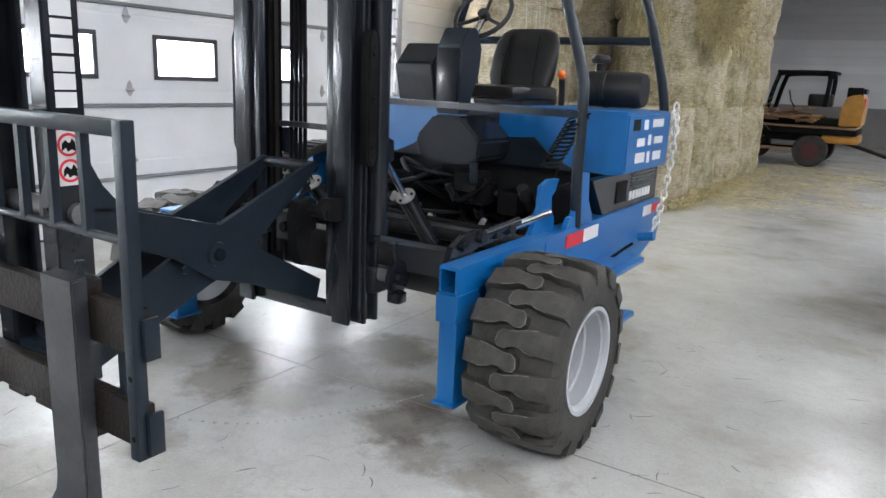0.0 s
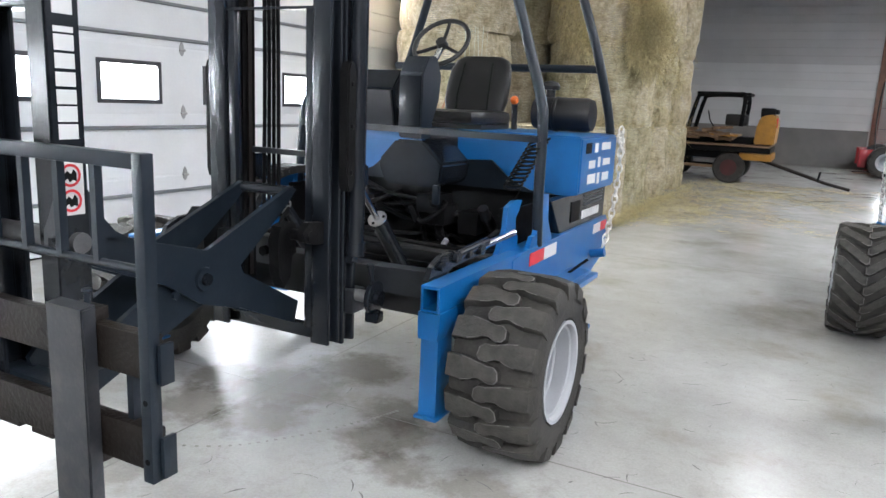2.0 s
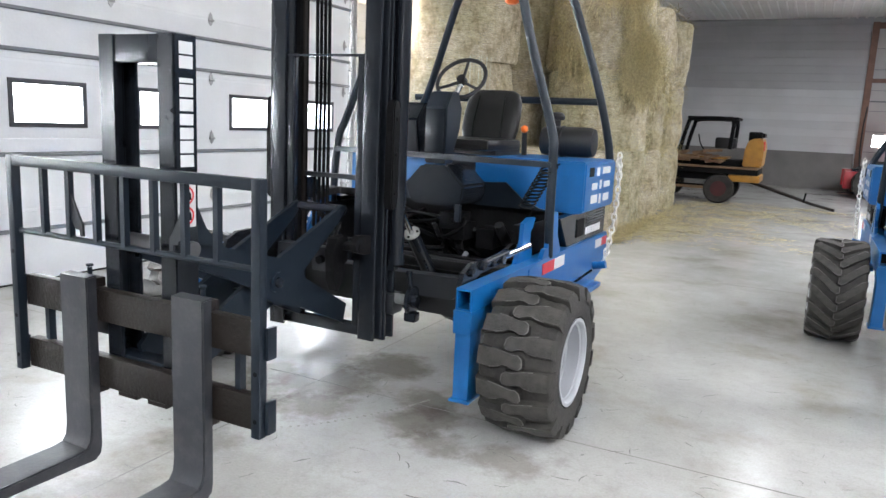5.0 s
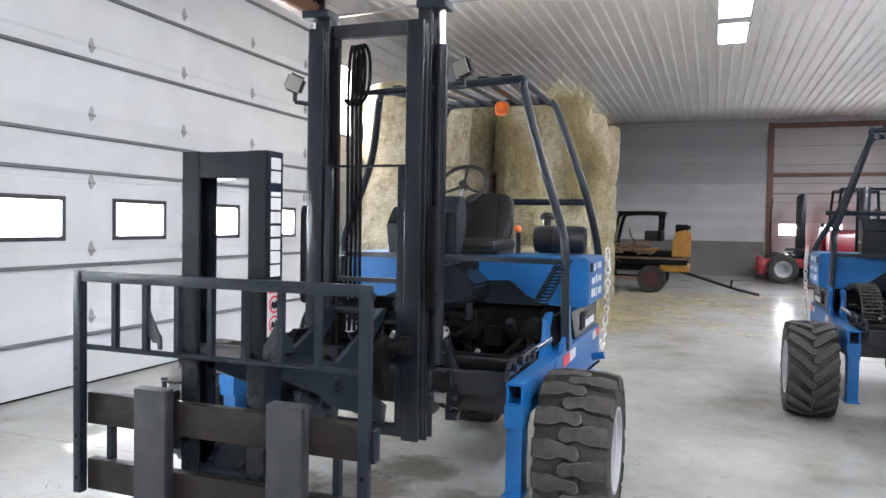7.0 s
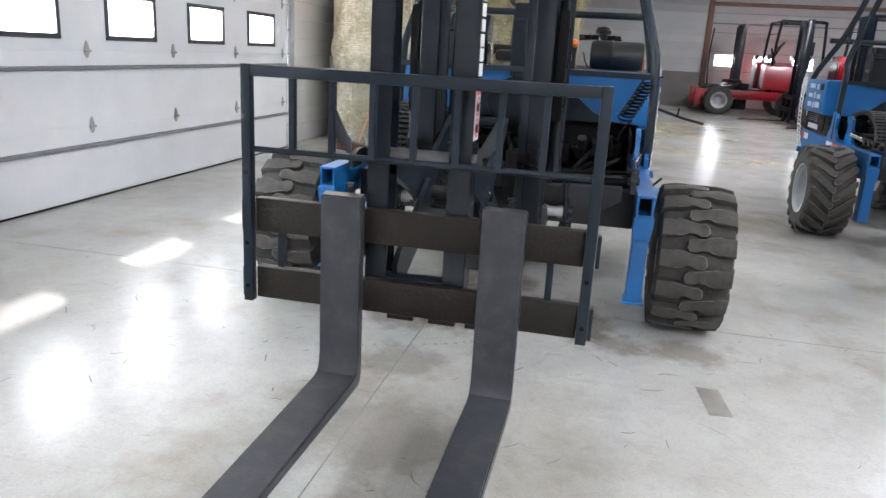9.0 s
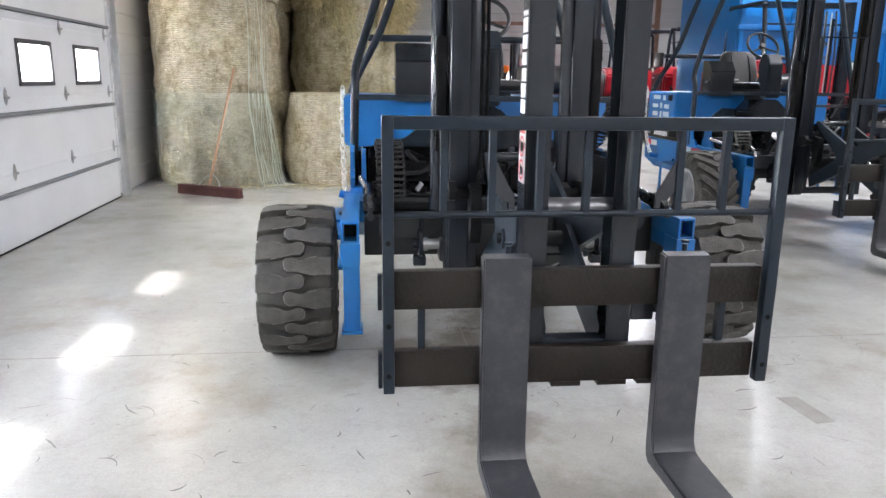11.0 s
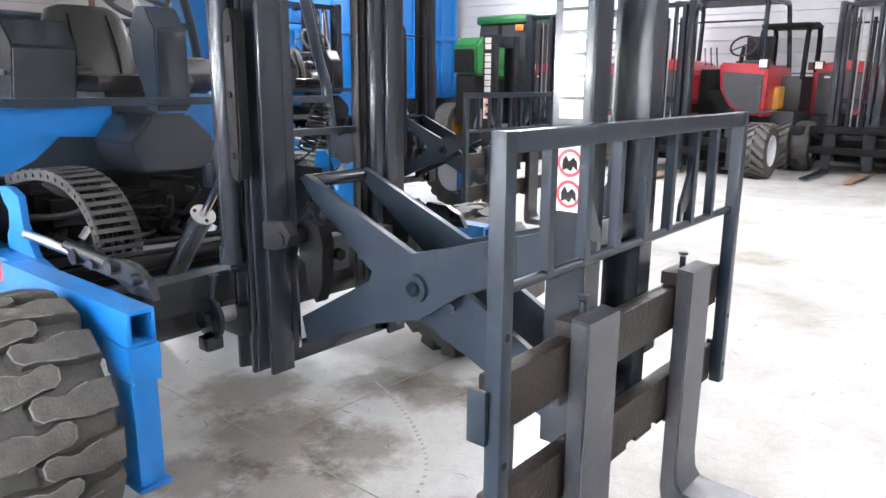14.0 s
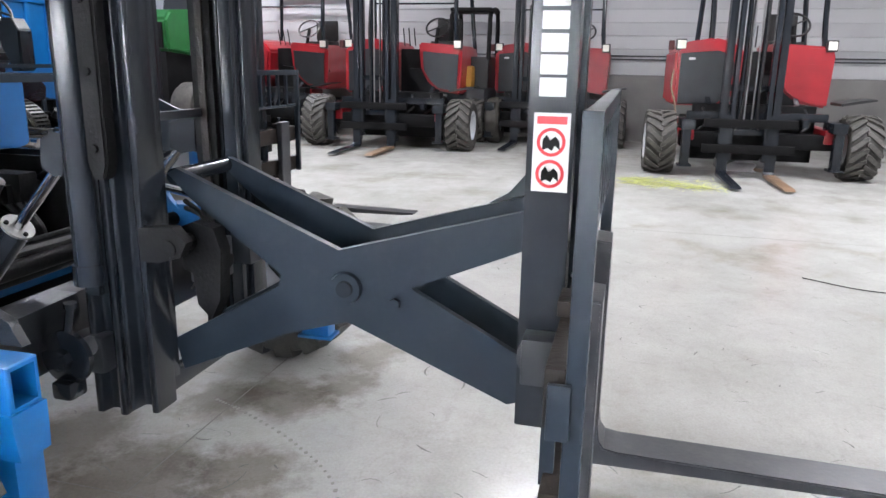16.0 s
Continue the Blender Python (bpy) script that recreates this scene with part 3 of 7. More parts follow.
def build_north_door():
    d = root("garage_door", "white overhead door with small bright windows and brown trim", "garage door", (6.6, 22.0, 0), kind="structure")
    wins = [3.84 + 1.19 * k for k in range(5)]
    for s in range(8):
        z0, z1 = 0.6 * s + 0.008, 0.6 * s + 0.592
        bm = bmesh.new()
        if s == 2:
            box(bm, 3.6, 9.6, 22.0, 22.06, z0, 1.36), box(bm, 3.6, 9.6, 22.0, 22.06, 1.7, z1)
            e = [3.6] + [q for w in wins for q in (w, w + 0.6)] + [9.6]
            for a, c in zip(e[::2], e[1::2]):
                box(bm, a, c, 22.0, 22.06, 1.36, 1.7)
        else:
            box(bm, 3.6, 9.6, 22.0, 22.06, z0, z1, 0.004)
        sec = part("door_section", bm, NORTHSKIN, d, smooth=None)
        part("seam", B(3.6, 9.6, 22.02, 22.05, z1 - 0.002, z1 + 0.02), SEAM, d, smooth=None)
        if s == 2:
            for w in wins:
                p = part("pane", B(w, w + 0.6, 22.03, 22.036, 1.36, 1.7), GLASS, sec, smooth=None)
                p.visible_shadow = False
    for a in ((3.44, 3.62, 21.93, 21.99, 0, 4.95), (9.58, 9.76, 21.93, 21.99, 0, 4.95), (3.44, 9.76, 21.93, 21.985, 4.76, 4.93), (3.62, 9.58, 21.94, 21.99, 3.22, 3.34)):
        part("trim", B(*a, bevel=0.006), TRIM, d, smooth=None)
    part("bottom_seal", B(3.62, 9.58, 21.97, 21.998, 0, 0.07, bevel=0.005), SEAM, d, smooth=None)
    part("rail", B(3.62, 9.58, 21.95, 21.99, 2.66, 2.7), SEAM, d, smooth=None)
    ORIGIN[0] = Vector((0, 0, 0))


build_north_door()


def conduit(pts, r=0.02):
    return solid("ceiling_pipe", pipe(bmesh.new(), pts, r, 8), STEEL, "thin grey steel pipe run under the ceiling", "pipe", "structure")


conduit([(-3.45, 5.33, 4.2), (-3.42, 5.33, 4.3), (-3.3, 5.33, 4.33), (4.6, 5.33, 4.56)], 0.024)
conduit([(-0.9, 5.33, 4.42), (-0.9, 5.33, 5.08)], 0.006)
conduit([(1.6, 5.33, 4.48), (1.6, 5.33, 5.08)], 0.006)
for z in (1.5, 1.56):
    solid("wall_pipe", pipe(bmesh.new(), [(X1 - 0.03, Y0 + 0.2, z), (X1 - 0.03, 8.0, z)], 0.012, 6), DARK, "thin dark pipe run along the wall", "pipe", "structure")
conduit([(-3.3, 20.8, 4.9), (2.6, 20.8, 4.9), (2.6, 21.6, 4.9)], 0.025)


# fixtures for all lamps, the added unseen ones as well
def lamp_fixture(x, y, watts):
    o = root("ceiling_light", "bright white rectangular high-bay lamp hung under the ceiling, one of a set mostly added unseen", "ceiling light", (x, y, CEIL), "ceiling lights")
    bm = bmesh.new()
    prof = [(-0.26, 4.78), (-0.2, 4.86), (0.2, 4.86), (0.26, 4.78)]
    plate(bm, [(x + a, z) for a, z in prof], "y", y - 0.66, y + 0.66)
    part("housing", bm, RIM, o)
    part("diffuser", B(x - 0.22, x + 0.22, y - 0.62, y + 0.62, 4.765, 4.778), LAMPGLOW, o)
    for s in (-0.5, 0.5):
        part("hanger", C((x, y + s, 4.85), (x, y + s, CEIL), 0.006, seg=6), STEEL, o)
    ORIGIN[0] = Vector((0, 0, 0))


for lx, ly, lw in LAMPS:
    lamp_fixture(lx, ly, lw)


# framed glowing panel added in place of a sunlit strip; no lamp hangs here
def wall_lamp():
    o = root("wall_lamp", "warm glowing upright panel standing for the sunlit strip between the door and the bales", "wall lamp", (-3.54, 6.22, 2.85))
    part("housing", B(-3.55, -3.5, 6.05, 6.5, 2.82, 3.88), RIM, o)
    for y in (6.05, 6.47):
        part("frame", B(-3.5, -3.43, y, y + 0.03, 2.82, 3.88, bevel=0.004), RIM, o)
    for z in (2.82, 3.85):
        part("frame", B(-3.5, -3.43, 6.08, 6.47, z, z + 0.03, bevel=0.004), RIM, o)
    part("diffuser", B(-3.5, -3.49, 6.08, 6.47, 2.85, 3.85), glow("warm_sunlit_glow", (1.0, 0.93, 0.84), 34), o)
    ORIGIN[0] = Vector((0, 0, 0))


wall_lamp()


def door_winder():
    o = root("door_winder", "dark cable drum and bearing at the end of the door beam", "door hardware", (-3.4, 5.34, 4.4), kind="structure")
    part("drum", lathe(bmesh.new(), [(-0.06, 0.03), (-0.06, 0.1), (-0.05, 0.1), (-0.045, 0.08), (0.045, 0.08), (0.05, 0.1), (0.06, 0.1), (0.06, 0.03)], (-3.36, 5.2, 4.6), "y", 24), BLACK, o)
    part("bearing", B(-3.45, -3.28, 5.3, 5.33, 4.3, 4.7, bevel=0.006), DARK, o)
    ORIGIN[0] = Vector((0, 0, 0))


door_winder()

# ---- tyres and wheels ----
TR, TB, TW = 0.384, 0.351, 0.181


def tyre_carcass(bm, cx, cy, cz, half=TW, r=TB):
    prof = [(-half * 0.82, 0.2), (-half * 0.98, 0.225), (-half, 0.27), (-half * 0.99, 0.32), (-half * 0.93, r - 0.012), (-half * 0.8, r), (0, r + 0.004),
            (half * 0.8, r), (half * 0.93, r - 0.012), (half * 0.99, 0.32), (half, 0.27), (half * 0.98, 0.225), (half * 0.82, 0.2)]
    return lathe(bm, prof, (cx, cy, cz), "x", 56, caps=False)


def lug(bm, cx, cy, cz, outline, ang, base, top, mirror=1):
    """A raised tread block: an outline of (across, along) laid round the tyre."""
    def at(u, s, r):
        edge = max(0.0, abs(u) - TW * 0.82) / (TW * 0.2)
        rr = r - 0.03 * edge * edge
        a = ang + s / TR
        return Vector((cx + mirror * u, cy - rr * math.cos(a), cz + rr * math.sin(a)))
    lo, hi = [bm.verts.new(at(u, s, base)) for u, s in outline], []
    mu, ms = sum(u for u, _ in outline) / len(outline), sum(s for _, s in outline) / len(outline)
    for u, s in outline:
        hi.append(bm.verts.new(at(mu + (u - mu) * 0.95, ms + (s - ms) * 0.9, top)))
    rim = []
    for u, s in outline:
        rim.append(bm.verts.new(at(mu + (u - mu) * 0.9, ms + (s - ms) * 0.82, top + 0.001)))
    fs = [bm.faces.new(rim)]
    for i in range(len(lo)):
        j = (i + 1) % len(lo)
        fs.append(bm.faces.new((lo[i], lo[j], hi[j], hi[i])))
        fs.append(bm.faces.new((hi[i], hi[j], rim[j], rim[i])))
    bmesh.ops.recalc_face_normals(bm, faces=fs)


PADDLE = [(0.186, -0.052), (0.11, -0.052), (0.07, -0.043), (0.045, -0.03), (0.02, -0.031), (-0.012, -0.046), (-0.04, -0.044), (-0.055, -0.025), (-0.05, 0.012),
          (-0.03, 0.03), (0.0, 0.028), (0.03, 0.036), (0.07, 0.046), (0.11, 0.052), (0.186, 0.052)]
CHEVRON = [(0.186, -0.1), (0.15, -0.085), (0.02, 0.035), (-0.012, 0.055), (-0.012, 0.105), (0.01, 0.112), (0.05, 0.085), (0.186, -0.045)]


def tread_material(me):
    me.materials.append(TREAD)
    me.materials.append(TREADEDGE)
    for p in me.polygons:
        if len(p.vertices) > 4:
            p.material_index = 1
        elif all(math.hypot(me.vertices[i].co.y, me.vertices[i].co.z) > TR - 0.032 for i in p.vertices) and abs(p.normal.y * p.center.y + p.normal.z * p.center.z) > 0.75 * math.hypot(p.center.y, p.center.z):
            p.material_index = 2
    return me


def lug_mesh(kind, side):
    bm = bmesh.new()
    lug(bm, 0, 0, 0, PADDLE if kind == "paddle" else CHEVRON, 0, TB - 0.012, TR, side)
    return tread_material(mesh_of("tread_block", bm, RUBBER, 30))


CARCASS = mesh_of("tyre", tyre_carcass(bmesh.new(), 0, 0, 0), RUBBER, 30)
LUGS = {(kind, side): lug_mesh(kind, side) for kind in ("paddle", "chevron") for side in (1, -1)}
bm = bmesh.new()
for k in range(8):
    cyl(bm, (-0.03, 0.122 * math.cos(k * math.tau / 8), 0.122 * math.sin(k * math.tau / 8)), (-0.006, 0.122 * math.cos(k * math.tau / 8), 0.122 * math.sin(k * math.tau / 8)), 0.012, seg=6)
RIMMESH = mesh_of("rim", lathe(bm, [(-0.15, 0.19), (-0.15, 0.205), (0.165, 0.21), (0.178, 0.216), (0.178, 0.2), (0.17, 0.195), (0.155, 0.193), (0.15, 0.183), (0.09, 0.178), (0.084, 0.166), (0.0, 0.158), (-0.022, 0.145), (-0.03, 0.1), (-0.005, 0.085), (0.005, 0.05), (0.024, 0.045), (0.03, 0.01)], (0, 0, 0), "x", 48), RIM, 30)


def wheel(parent, x, y, side, kind):
    w = new("wheel")
    w.parent = parent
    w.location = Vector((x, y, TR)) - ORIGIN[0]
    w.rotation_euler = (0, 0, 0 if side > 0 else math.pi)
    for name, me in (("tyre", CARCASS), ("rim", RIMMESH)):
        o = new(name, me)
        o.parent = w
    n = 15 if kind == "paddle" else 18
    for k in range(n):
        for h, half in ((0, 1), (0.5, -1)):
            o = new("tread_block", LUGS[kind, half])
            o.parent = w
            o.rotation_euler = (-(k + h) * math.tau / n, 0, 0)
    for k in range(6):
        a = k * math.tau / 6
        bm = bmesh.new()
        cyl(bm, (0.012, 0.125 * math.cos(a), 0.125 * math.sin(a)), (0.035, 0.125 * math.cos(a), 0.125 * math.sin(a)), 0.013, seg=6)
        o = new("wheel_nut", mesh_of("wheel_nut", bm, STEEL, 30))
        o.parent = w
    return w


# ---- the blue truck-mounted forklift ----
CX = 0.147


def chain_link(bm, p, d, turn, size):
    d = Vector(d).normalized()
    a = d.orthogonal().normalized()
    a = Matrix.Rotation(turn, 3, d) @ a
    pts = []
    for k in range(12):
        t = k * math.tau / 12
        pts.append(Vector(p) + d * size * 0.62 * math.sin(t) * (1.0 if abs(math.sin(t)) < 0.9 else 1.02) + a * size * 0.36 * math.cos(t))
    pipe(bm, pts, size * 0.13, 5, closed=True)


def label_bars(parent, x, y0, y1, z0, z1, out):
    """A brand name that runs down a mast face, drawn as plain white blocks."""
    part("name_plate", B(*sorted((x, x + out * 0.002)), y0 - 0.014, y1 + 0.008, z0 - 0.02, z1 + 0.015), UPRIGHT, parent, smooth=None)
    n = 9
    step = (z1 - z0) / n
    for k in range(n):
        a = z0 + k * step + step * 0.06
        hh = step * (0.86, 0.86, 0.32, 0.88, 0.84, 0.8, 0.82, 0.88, 0.86)[8 - k]
        bm = bmesh.new()
        xs = sorted((x + out * 0.002, x + out * 0.004))
        box(bm, *xs, y0 + 0.004, y1 - 0.004, a, a + hh)
        part("lettering_block", bm, WHITE, parent, smooth=None)


def ring_decal(bm, x, yc, zc, r, out, width=0.008):
    n = 28
    a = [bm.verts.new((x + out * 0.0012, yc + r * math.cos(k * math.tau / n), zc + r * math.sin(k * math.tau / n))) for k in range(n)]
    b = [bm.verts.new((x + out * 0.0012, yc + (r - width) * math.cos(k * math.tau / n), zc + (r - width) * math.sin(k * math.tau / n))) for k in range(n)]
    for k in range(n):
        bm.faces.new((a[k], a[(k + 1) % n], b[(k + 1) % n], b[k]))


BARS = [-0.376 + 0.1515 * k for k in range(7)]


def blue_forklift(kind):
    f = root("forklift", "blue and slate-grey three-wheeled truck-mounted forklift with its reach arms out", "forklift", (CX, 0.1, 0))

    def P(name, bm, mat, label="", parent=f, smooth=35):
        return part(name, bm, mat, parent, label, smooth)

    def both(name, make, mat, label="", smooth=35, mid=CX, shift=0.0):
        """A part and its mirror about the middle of the machine."""
        out = []
        for s in (1, -1):
            bm = bmesh.new()
            make(bm, lambda x, s=s: mid + s * (x - mid), s)
            if s < 0:
                bmesh.ops.recalc_face_normals(bm, faces=bm.faces)
            bmesh.ops.translate(bm, verts=bm.verts, vec=(shift, 0, 0))
            out.append(P(name, bm, mat, label, smooth=smooth))
        return out

    # wheels
    wheel(f, CX + 1.074, 0.1, 1, kind)
    wheel(f, CX - 1.1, 0.1, -1, kind)
    wheel(f, CX, 1.72, 1, kind)

    # chassis beams with open front ends
    def beam(bm, m, s):
        x0, x1 = sorted((m(0.926), m(1.01)))
        z0, z1, t, y0, y1, yi = 0.64, 0.745, 0.011, -0.24, 0.66, -0.12

        def ring(y, d):
            return [bm.verts.new(p) for p in ((x0 + d, y, z0 + d), (x1 - d, y, z0 + d), (x1 - d, y, z1 - d), (x0 + d, y, z1 - d))]
        rings = [ring(y1, 0), ring(y0 + 0.004, 0), ring(y0, 0.003), ring(y0, t), ring(yi, t)]
        fs = [bm.faces.new(rings[0]), bm.faces.new(rings[-1])]
        for p, q in zip(rings, rings[1:]):
            fs += [bm.faces.new((p[k], p[(k + 1) % 4], q[(k + 1) % 4], q[k])) for k in range(4)]
        bmesh.ops.recalc_face_normals(bm, faces=fs)
    both("side_beam", beam, BLUE, smooth=None, shift=-0.015)
    # black sheet puts the shade of the hollow beam end into colour
    both("beam_core", lambda bm, m, s: box(bm, *sorted((m(0.938), m(0.998))), -0.121, -0.119, 0.652, 0.733), BLACK, shift=-0.015)

    def collar(bm, m, s):
        poly = [(m(0.921), 0.64), (m(1.016), 0.64), (m(1.016), 0.6), (m(1.007), 0.53), (m(0.924), 0.53), (m(0.921), 0.6)]
        plate(bm, poly, "y", -0.245, -0.09)
    both("leg_socket", collar, BLUE, shift=-0.015)

    both("beam_web", lambda bm, m, s: box(bm, *sorted((m(0.935), m(1.0))), -0.09, 0.62, 0.56, 0.642, 0.004), BLUE, shift=-0.015)

    def leg(bm, m, s):
        x0, x1 = sorted((m(0.925), m(1.005)))
        box(bm, x0, x1, -0.225, -0.1, 0.2, 0.56, 0.008)
        box(bm, x0 - 0.012, x1 + 0.012, -0.24, -0.085, 0.19, 0.203, 0.003)
    both("stabilizer_leg", leg, BLUE, shift=-0.015)

    def side(bm, m, s):
        poly = [(0.5, 0.72), (0.62, 0.745), (2.15, 0.75), (2.2, 0.7), (2.2, 0.5), (1.9, 0.42), (1.0, 0.42), (0.5, 0.6)]
        x0, x1 = sorted((m(0.9), m(1.0)))
        plate(bm, poly, "x", x0, x1)
    both("side_frame", side, BLUE)

    def deck(bm, m, s):
        x0, x1 = sorted((m(0.98), m(1.15)))
        box(bm, x0, x1, 0.62, 1.5, 0.47, 0.5, 0.004), box(bm, x0, x1 - 0.03 if s > 0 else x1, 1.0, 1.45, 0.5, 0.52, 0.004)
    both("step", deck, BLUE)

    def step_low(bm, m, s):
        x0, x1 = sorted((m(1.02), m(1.17)))
        box(bm, x0, x1, 0.95, 1.35, 0.2, 0.225, 0.004)
        box(bm, x0, x0 + 0.02, 0.97, 1.0, 0.22, 0.48), box(bm, x0, x0 + 0.02, 1.3, 1.33, 0.22, 0.48)
    both("low_step", step_low, BLUE)

    def bracket(bm, m, s):
        d = 0.0 if s > 0 else 0.13
        front = [(0.46, 0.72), (0.74, 0.72), (0.73, 0.8), (0.7, 0.83), (0.69, 0.9), (0.73, 0.93), (0.76, 0.98), (0.66, 0.985), (0.58, 0.96), (0.57, 0.86), (0.5, 0.76)]
        plate(bm, [(y + d, z) for y, z in front], "x", *sorted((m(0.9), m(0.925))))
        rear = [(0.7, 0.72), (1.08, 0.72), (0.98, 0.86), (0.96, 1.0), (0.88, 1.01), (0.83, 0.95), (0.84, 0.85), (0.8, 0.8), (0.76, 0.8)]
        plate(bm, [(y + d, z) for y, z in rear], "x", *sorted((m(0.97), m(0.995))))
    both("post_bracket", bracket, BLUE)

    def refl(bm, m, s):
        x0, x1 = sorted((m(1.0), m(1.0035)))
        box(bm, x0, x1, 0.72, 0.93, 0.655, 0.72)
    both("red_reflector", refl, REDMARK, "red reflective strip", None)
    both("white_reflector", lambda bm, m, s: box(bm, *sorted((m(1.0), m(1.0035))), 0.93, 1.13, 0.655, 0.72), LABEL, "white reflective strip", None)
    both("red_reflector", lambda bm, m, s: box(bm, *sorted((m(1.0), m(1.0035))), 2.02, 2.16, 0.66, 0.72), REDMARK, "red reflective strip", None)
    both("white_reflector", lambda bm, m, s: box(bm, *sorted((m(1.0), m(1.0035))), 1.86, 2.02, 0.66, 0.72), LABEL, "white reflective strip", None)

    # engine bay, hood and covers
    # solid black block; the open bay's shade is put into its colour
    P("engine_bay", B(CX - 0.77, CX + 0.77, 1.4, 2.15, 0.44, 0.952), BLACK)
    for k in range(46):
        r = random.Random(100 + k)
        x, y, z = CX + r.uniform(-0.7, 0.66), r.uniform(1.06, 1.38), r.uniform(0.48, 0.82)
        bm = bmesh.new()
        if k % 5 == 0:
            box(bm, x, x + r.uniform(0.06, 0.2), y - 0.06, y + 0.12, z, z + r.uniform(0.05, 0.15), 0.008)
            P("engine_block", bm, BLACK)
        elif k % 5 == 1:
            cyl(bm, (x, y, z), (x + r.uniform(-0.03, 0.03), y - 0.05, z + r.uniform(0.03, 0.12)), r.uniform(0.015, 0.04), seg=14)
            P("engine_fitting", bm, PLASTIC)
        else:
            pipe(bm, smooth_path([(x, y, z), (x + r.uniform(-0.12, 0.12), y - 0.08, z - r.uniform(-0.05, 0.1)), (x + r.uniform(-0.3, 0.3), y - r.uniform(0, 0.1), z + r.uniform(-0.15, 0.12)), (x + r.uniform(-0.4, 0.4), y + 0.1, z + r.uniform(-0.1, 0.1))], 6), r.uniform(0.008, 0.02), 8)
            P("engine_hose", bm, PLASTIC if k % 2 else BLACK)
    for x, z in ((-0.02, 0.6), (0.2, 0.55), (-0.28, 0.7), (0.34, 0.62)):
        P("hose_clamp", C((x, 1.05, z), (x + 0.03, 1.04, z + 0.045), 0.016, seg=10), GALV)
    bm = bmesh.new()
    plate(bm, [(CX - 0.893, 1.28), (CX - 0.893, 0.965), (CX - 0.85, 0.95), (CX + 0.85, 0.95), (CX + 0.893, 0.965), (CX + 0.893, 1.28), (CX + 0.88, 1.288), (CX - 0.88, 1.288)], "y", 1.34, 2.1)
    bmesh.ops.bevel(bm, geom=list(bm.edges), offset=0.01, segments=2, affect="EDGES")
    hood = P("hood", bm, BLUE)

    def cheek(bm, m, s):
        plate(bm, [(m(0.147), 1.1), (m(0.5), 1.12), (m(0.62), 1.02), (m(0.75), 0.965), (m(0.9), 0.952), (m(0.147), 0.952)], "y", 1.325, 1.345)
    both("front_cheek", cheek, GREY)
    bm = bmesh.new()
    plate(bm, [(CX - 0.10, 1.287), (CX + 0.12, 1.287), (CX + 0.12, 1.1), (CX - 0.1, 1.1)], "y", 1.328, 1.346)
    P("hood_stripe", bm, MAST)
    bm = bmesh.new()
    hx = CX
    hexa = [(hx - 0.2, 1.03), (hx - 0.215, 1.10), (hx - 0.1, 1.225), (hx + 0.08, 1.225), (hx + 0.215, 1.10), (hx + 0.2, 1.0), (hx + 0.16, 0.965), (hx - 0.16, 0.965)]
    plate(bm, hexa, "y", 0.97, 1.33)
    bmesh.ops.bevel(bm, geom=list(bm.edges), offset=0.015, segments=2, affect="EDGES")
    P("centre_cover", bm, MAST)
    P("cover_tab", B(CX + 0.15, CX + 0.19, 0.975, 1.0, 0.87, 0.98, bevel=0.004), GREY)
    both("vent_slot", lambda bm, m, s: box(bm, *sorted((m(1.03), m(1.0425))), 1.42, 1.53, 1.19, 1.25), BLACK, smooth=None)
    for s in (1, -1):
        for i, (yy, zz, ww, hh) in enumerate(((1.6, 1.19, 0.07, 0.055), (1.75, 1.2, 0.2, 0.045), (1.5, 1.1, 0.13, 0.045), (1.69, 1.1, 0.05, 0.06), (1.8, 1.105, 0.16, 0.04), (1.49, 1.01, 0.16, 0.055), (1.69, 1.0, 0.05, 0.065), (1.8, 1.01, 0.15, 0.05))):
            x = CX + s * 0.893
            bm = bmesh.new()
            box(bm, *sorted((x, x + s * 0.002)), yy, yy + ww, zz, zz + hh)
            P("decal", bm, LABEL, "white warning decal", parent=hood, smooth=None)

    def panel(bm, m, s):
        x0, x1 = sorted((m(0.93), m(0.985)))
        plate(bm, [(1.04, 0.95), (2.12, 0.95), (2.12, 0.75), (1.22, 0.75)], "x", x0, x1)
    pans = both("side_panel", panel, MAST, "grey louvred side panel")
    for s, pan in zip((1, -1), pans):
        x = CX + s * 0.838
        P("panel_vent", B(*sorted((x, x + s * 0.006)), 1.4, 1.56, 0.79, 0.91), BLACK, parent=pan, smooth=None)
        for k in range(7):
            y = 1.62 + 0.055 * k
            P("lettering_block", B(*sorted((x, x + s * 0.003)), y, y + 0.042, 0.785, 0.835), WHITE, parent=pan, smooth=None)
        for k in range(4):
            z = 0.865 + 0.02 * k
            P("louvre", B(*sorted((x, x + s * 0.005)), 1.64, 2.05, z, z + 0.008), DARK, parent=pan, smooth=None)

    # operator's place
    bm = bmesh.new()
    box(bm, CX - 0.22, CX + 0.27, 1.2, 1.8, 1.32, 1.4, 0.036)
    P("seat", bm, VINYL)
    P("seat_base", B(CX - 0.1, CX + 0.24, 1.4, 1.85, 1.285, 1.345, bevel=0.01), PLASTIC)
    bm = bmesh.new()
    sec = [(1.38, 0.2, 1.74), (1.46, 0.222, 1.755), (1.57, 0.222, 1.79), (1.66, 0.212, 1.82), (1.72, 0.182, 1.845), (1.745, 0.13, 1.855)]
    rings = []
    for z, w, y in sec:
        ring = []
        for k in range(20):
            a = k * math.tau / 20
            c, sn = math.cos(a), math.sin(a)
            ring.append(bm.verts.new((CX + 0.03 + w * math.copysign(abs(c) ** 0.5, c), y + 0.05 * math.copysign(abs(sn) ** 0.6, sn), z)))
        rings.append(ring)
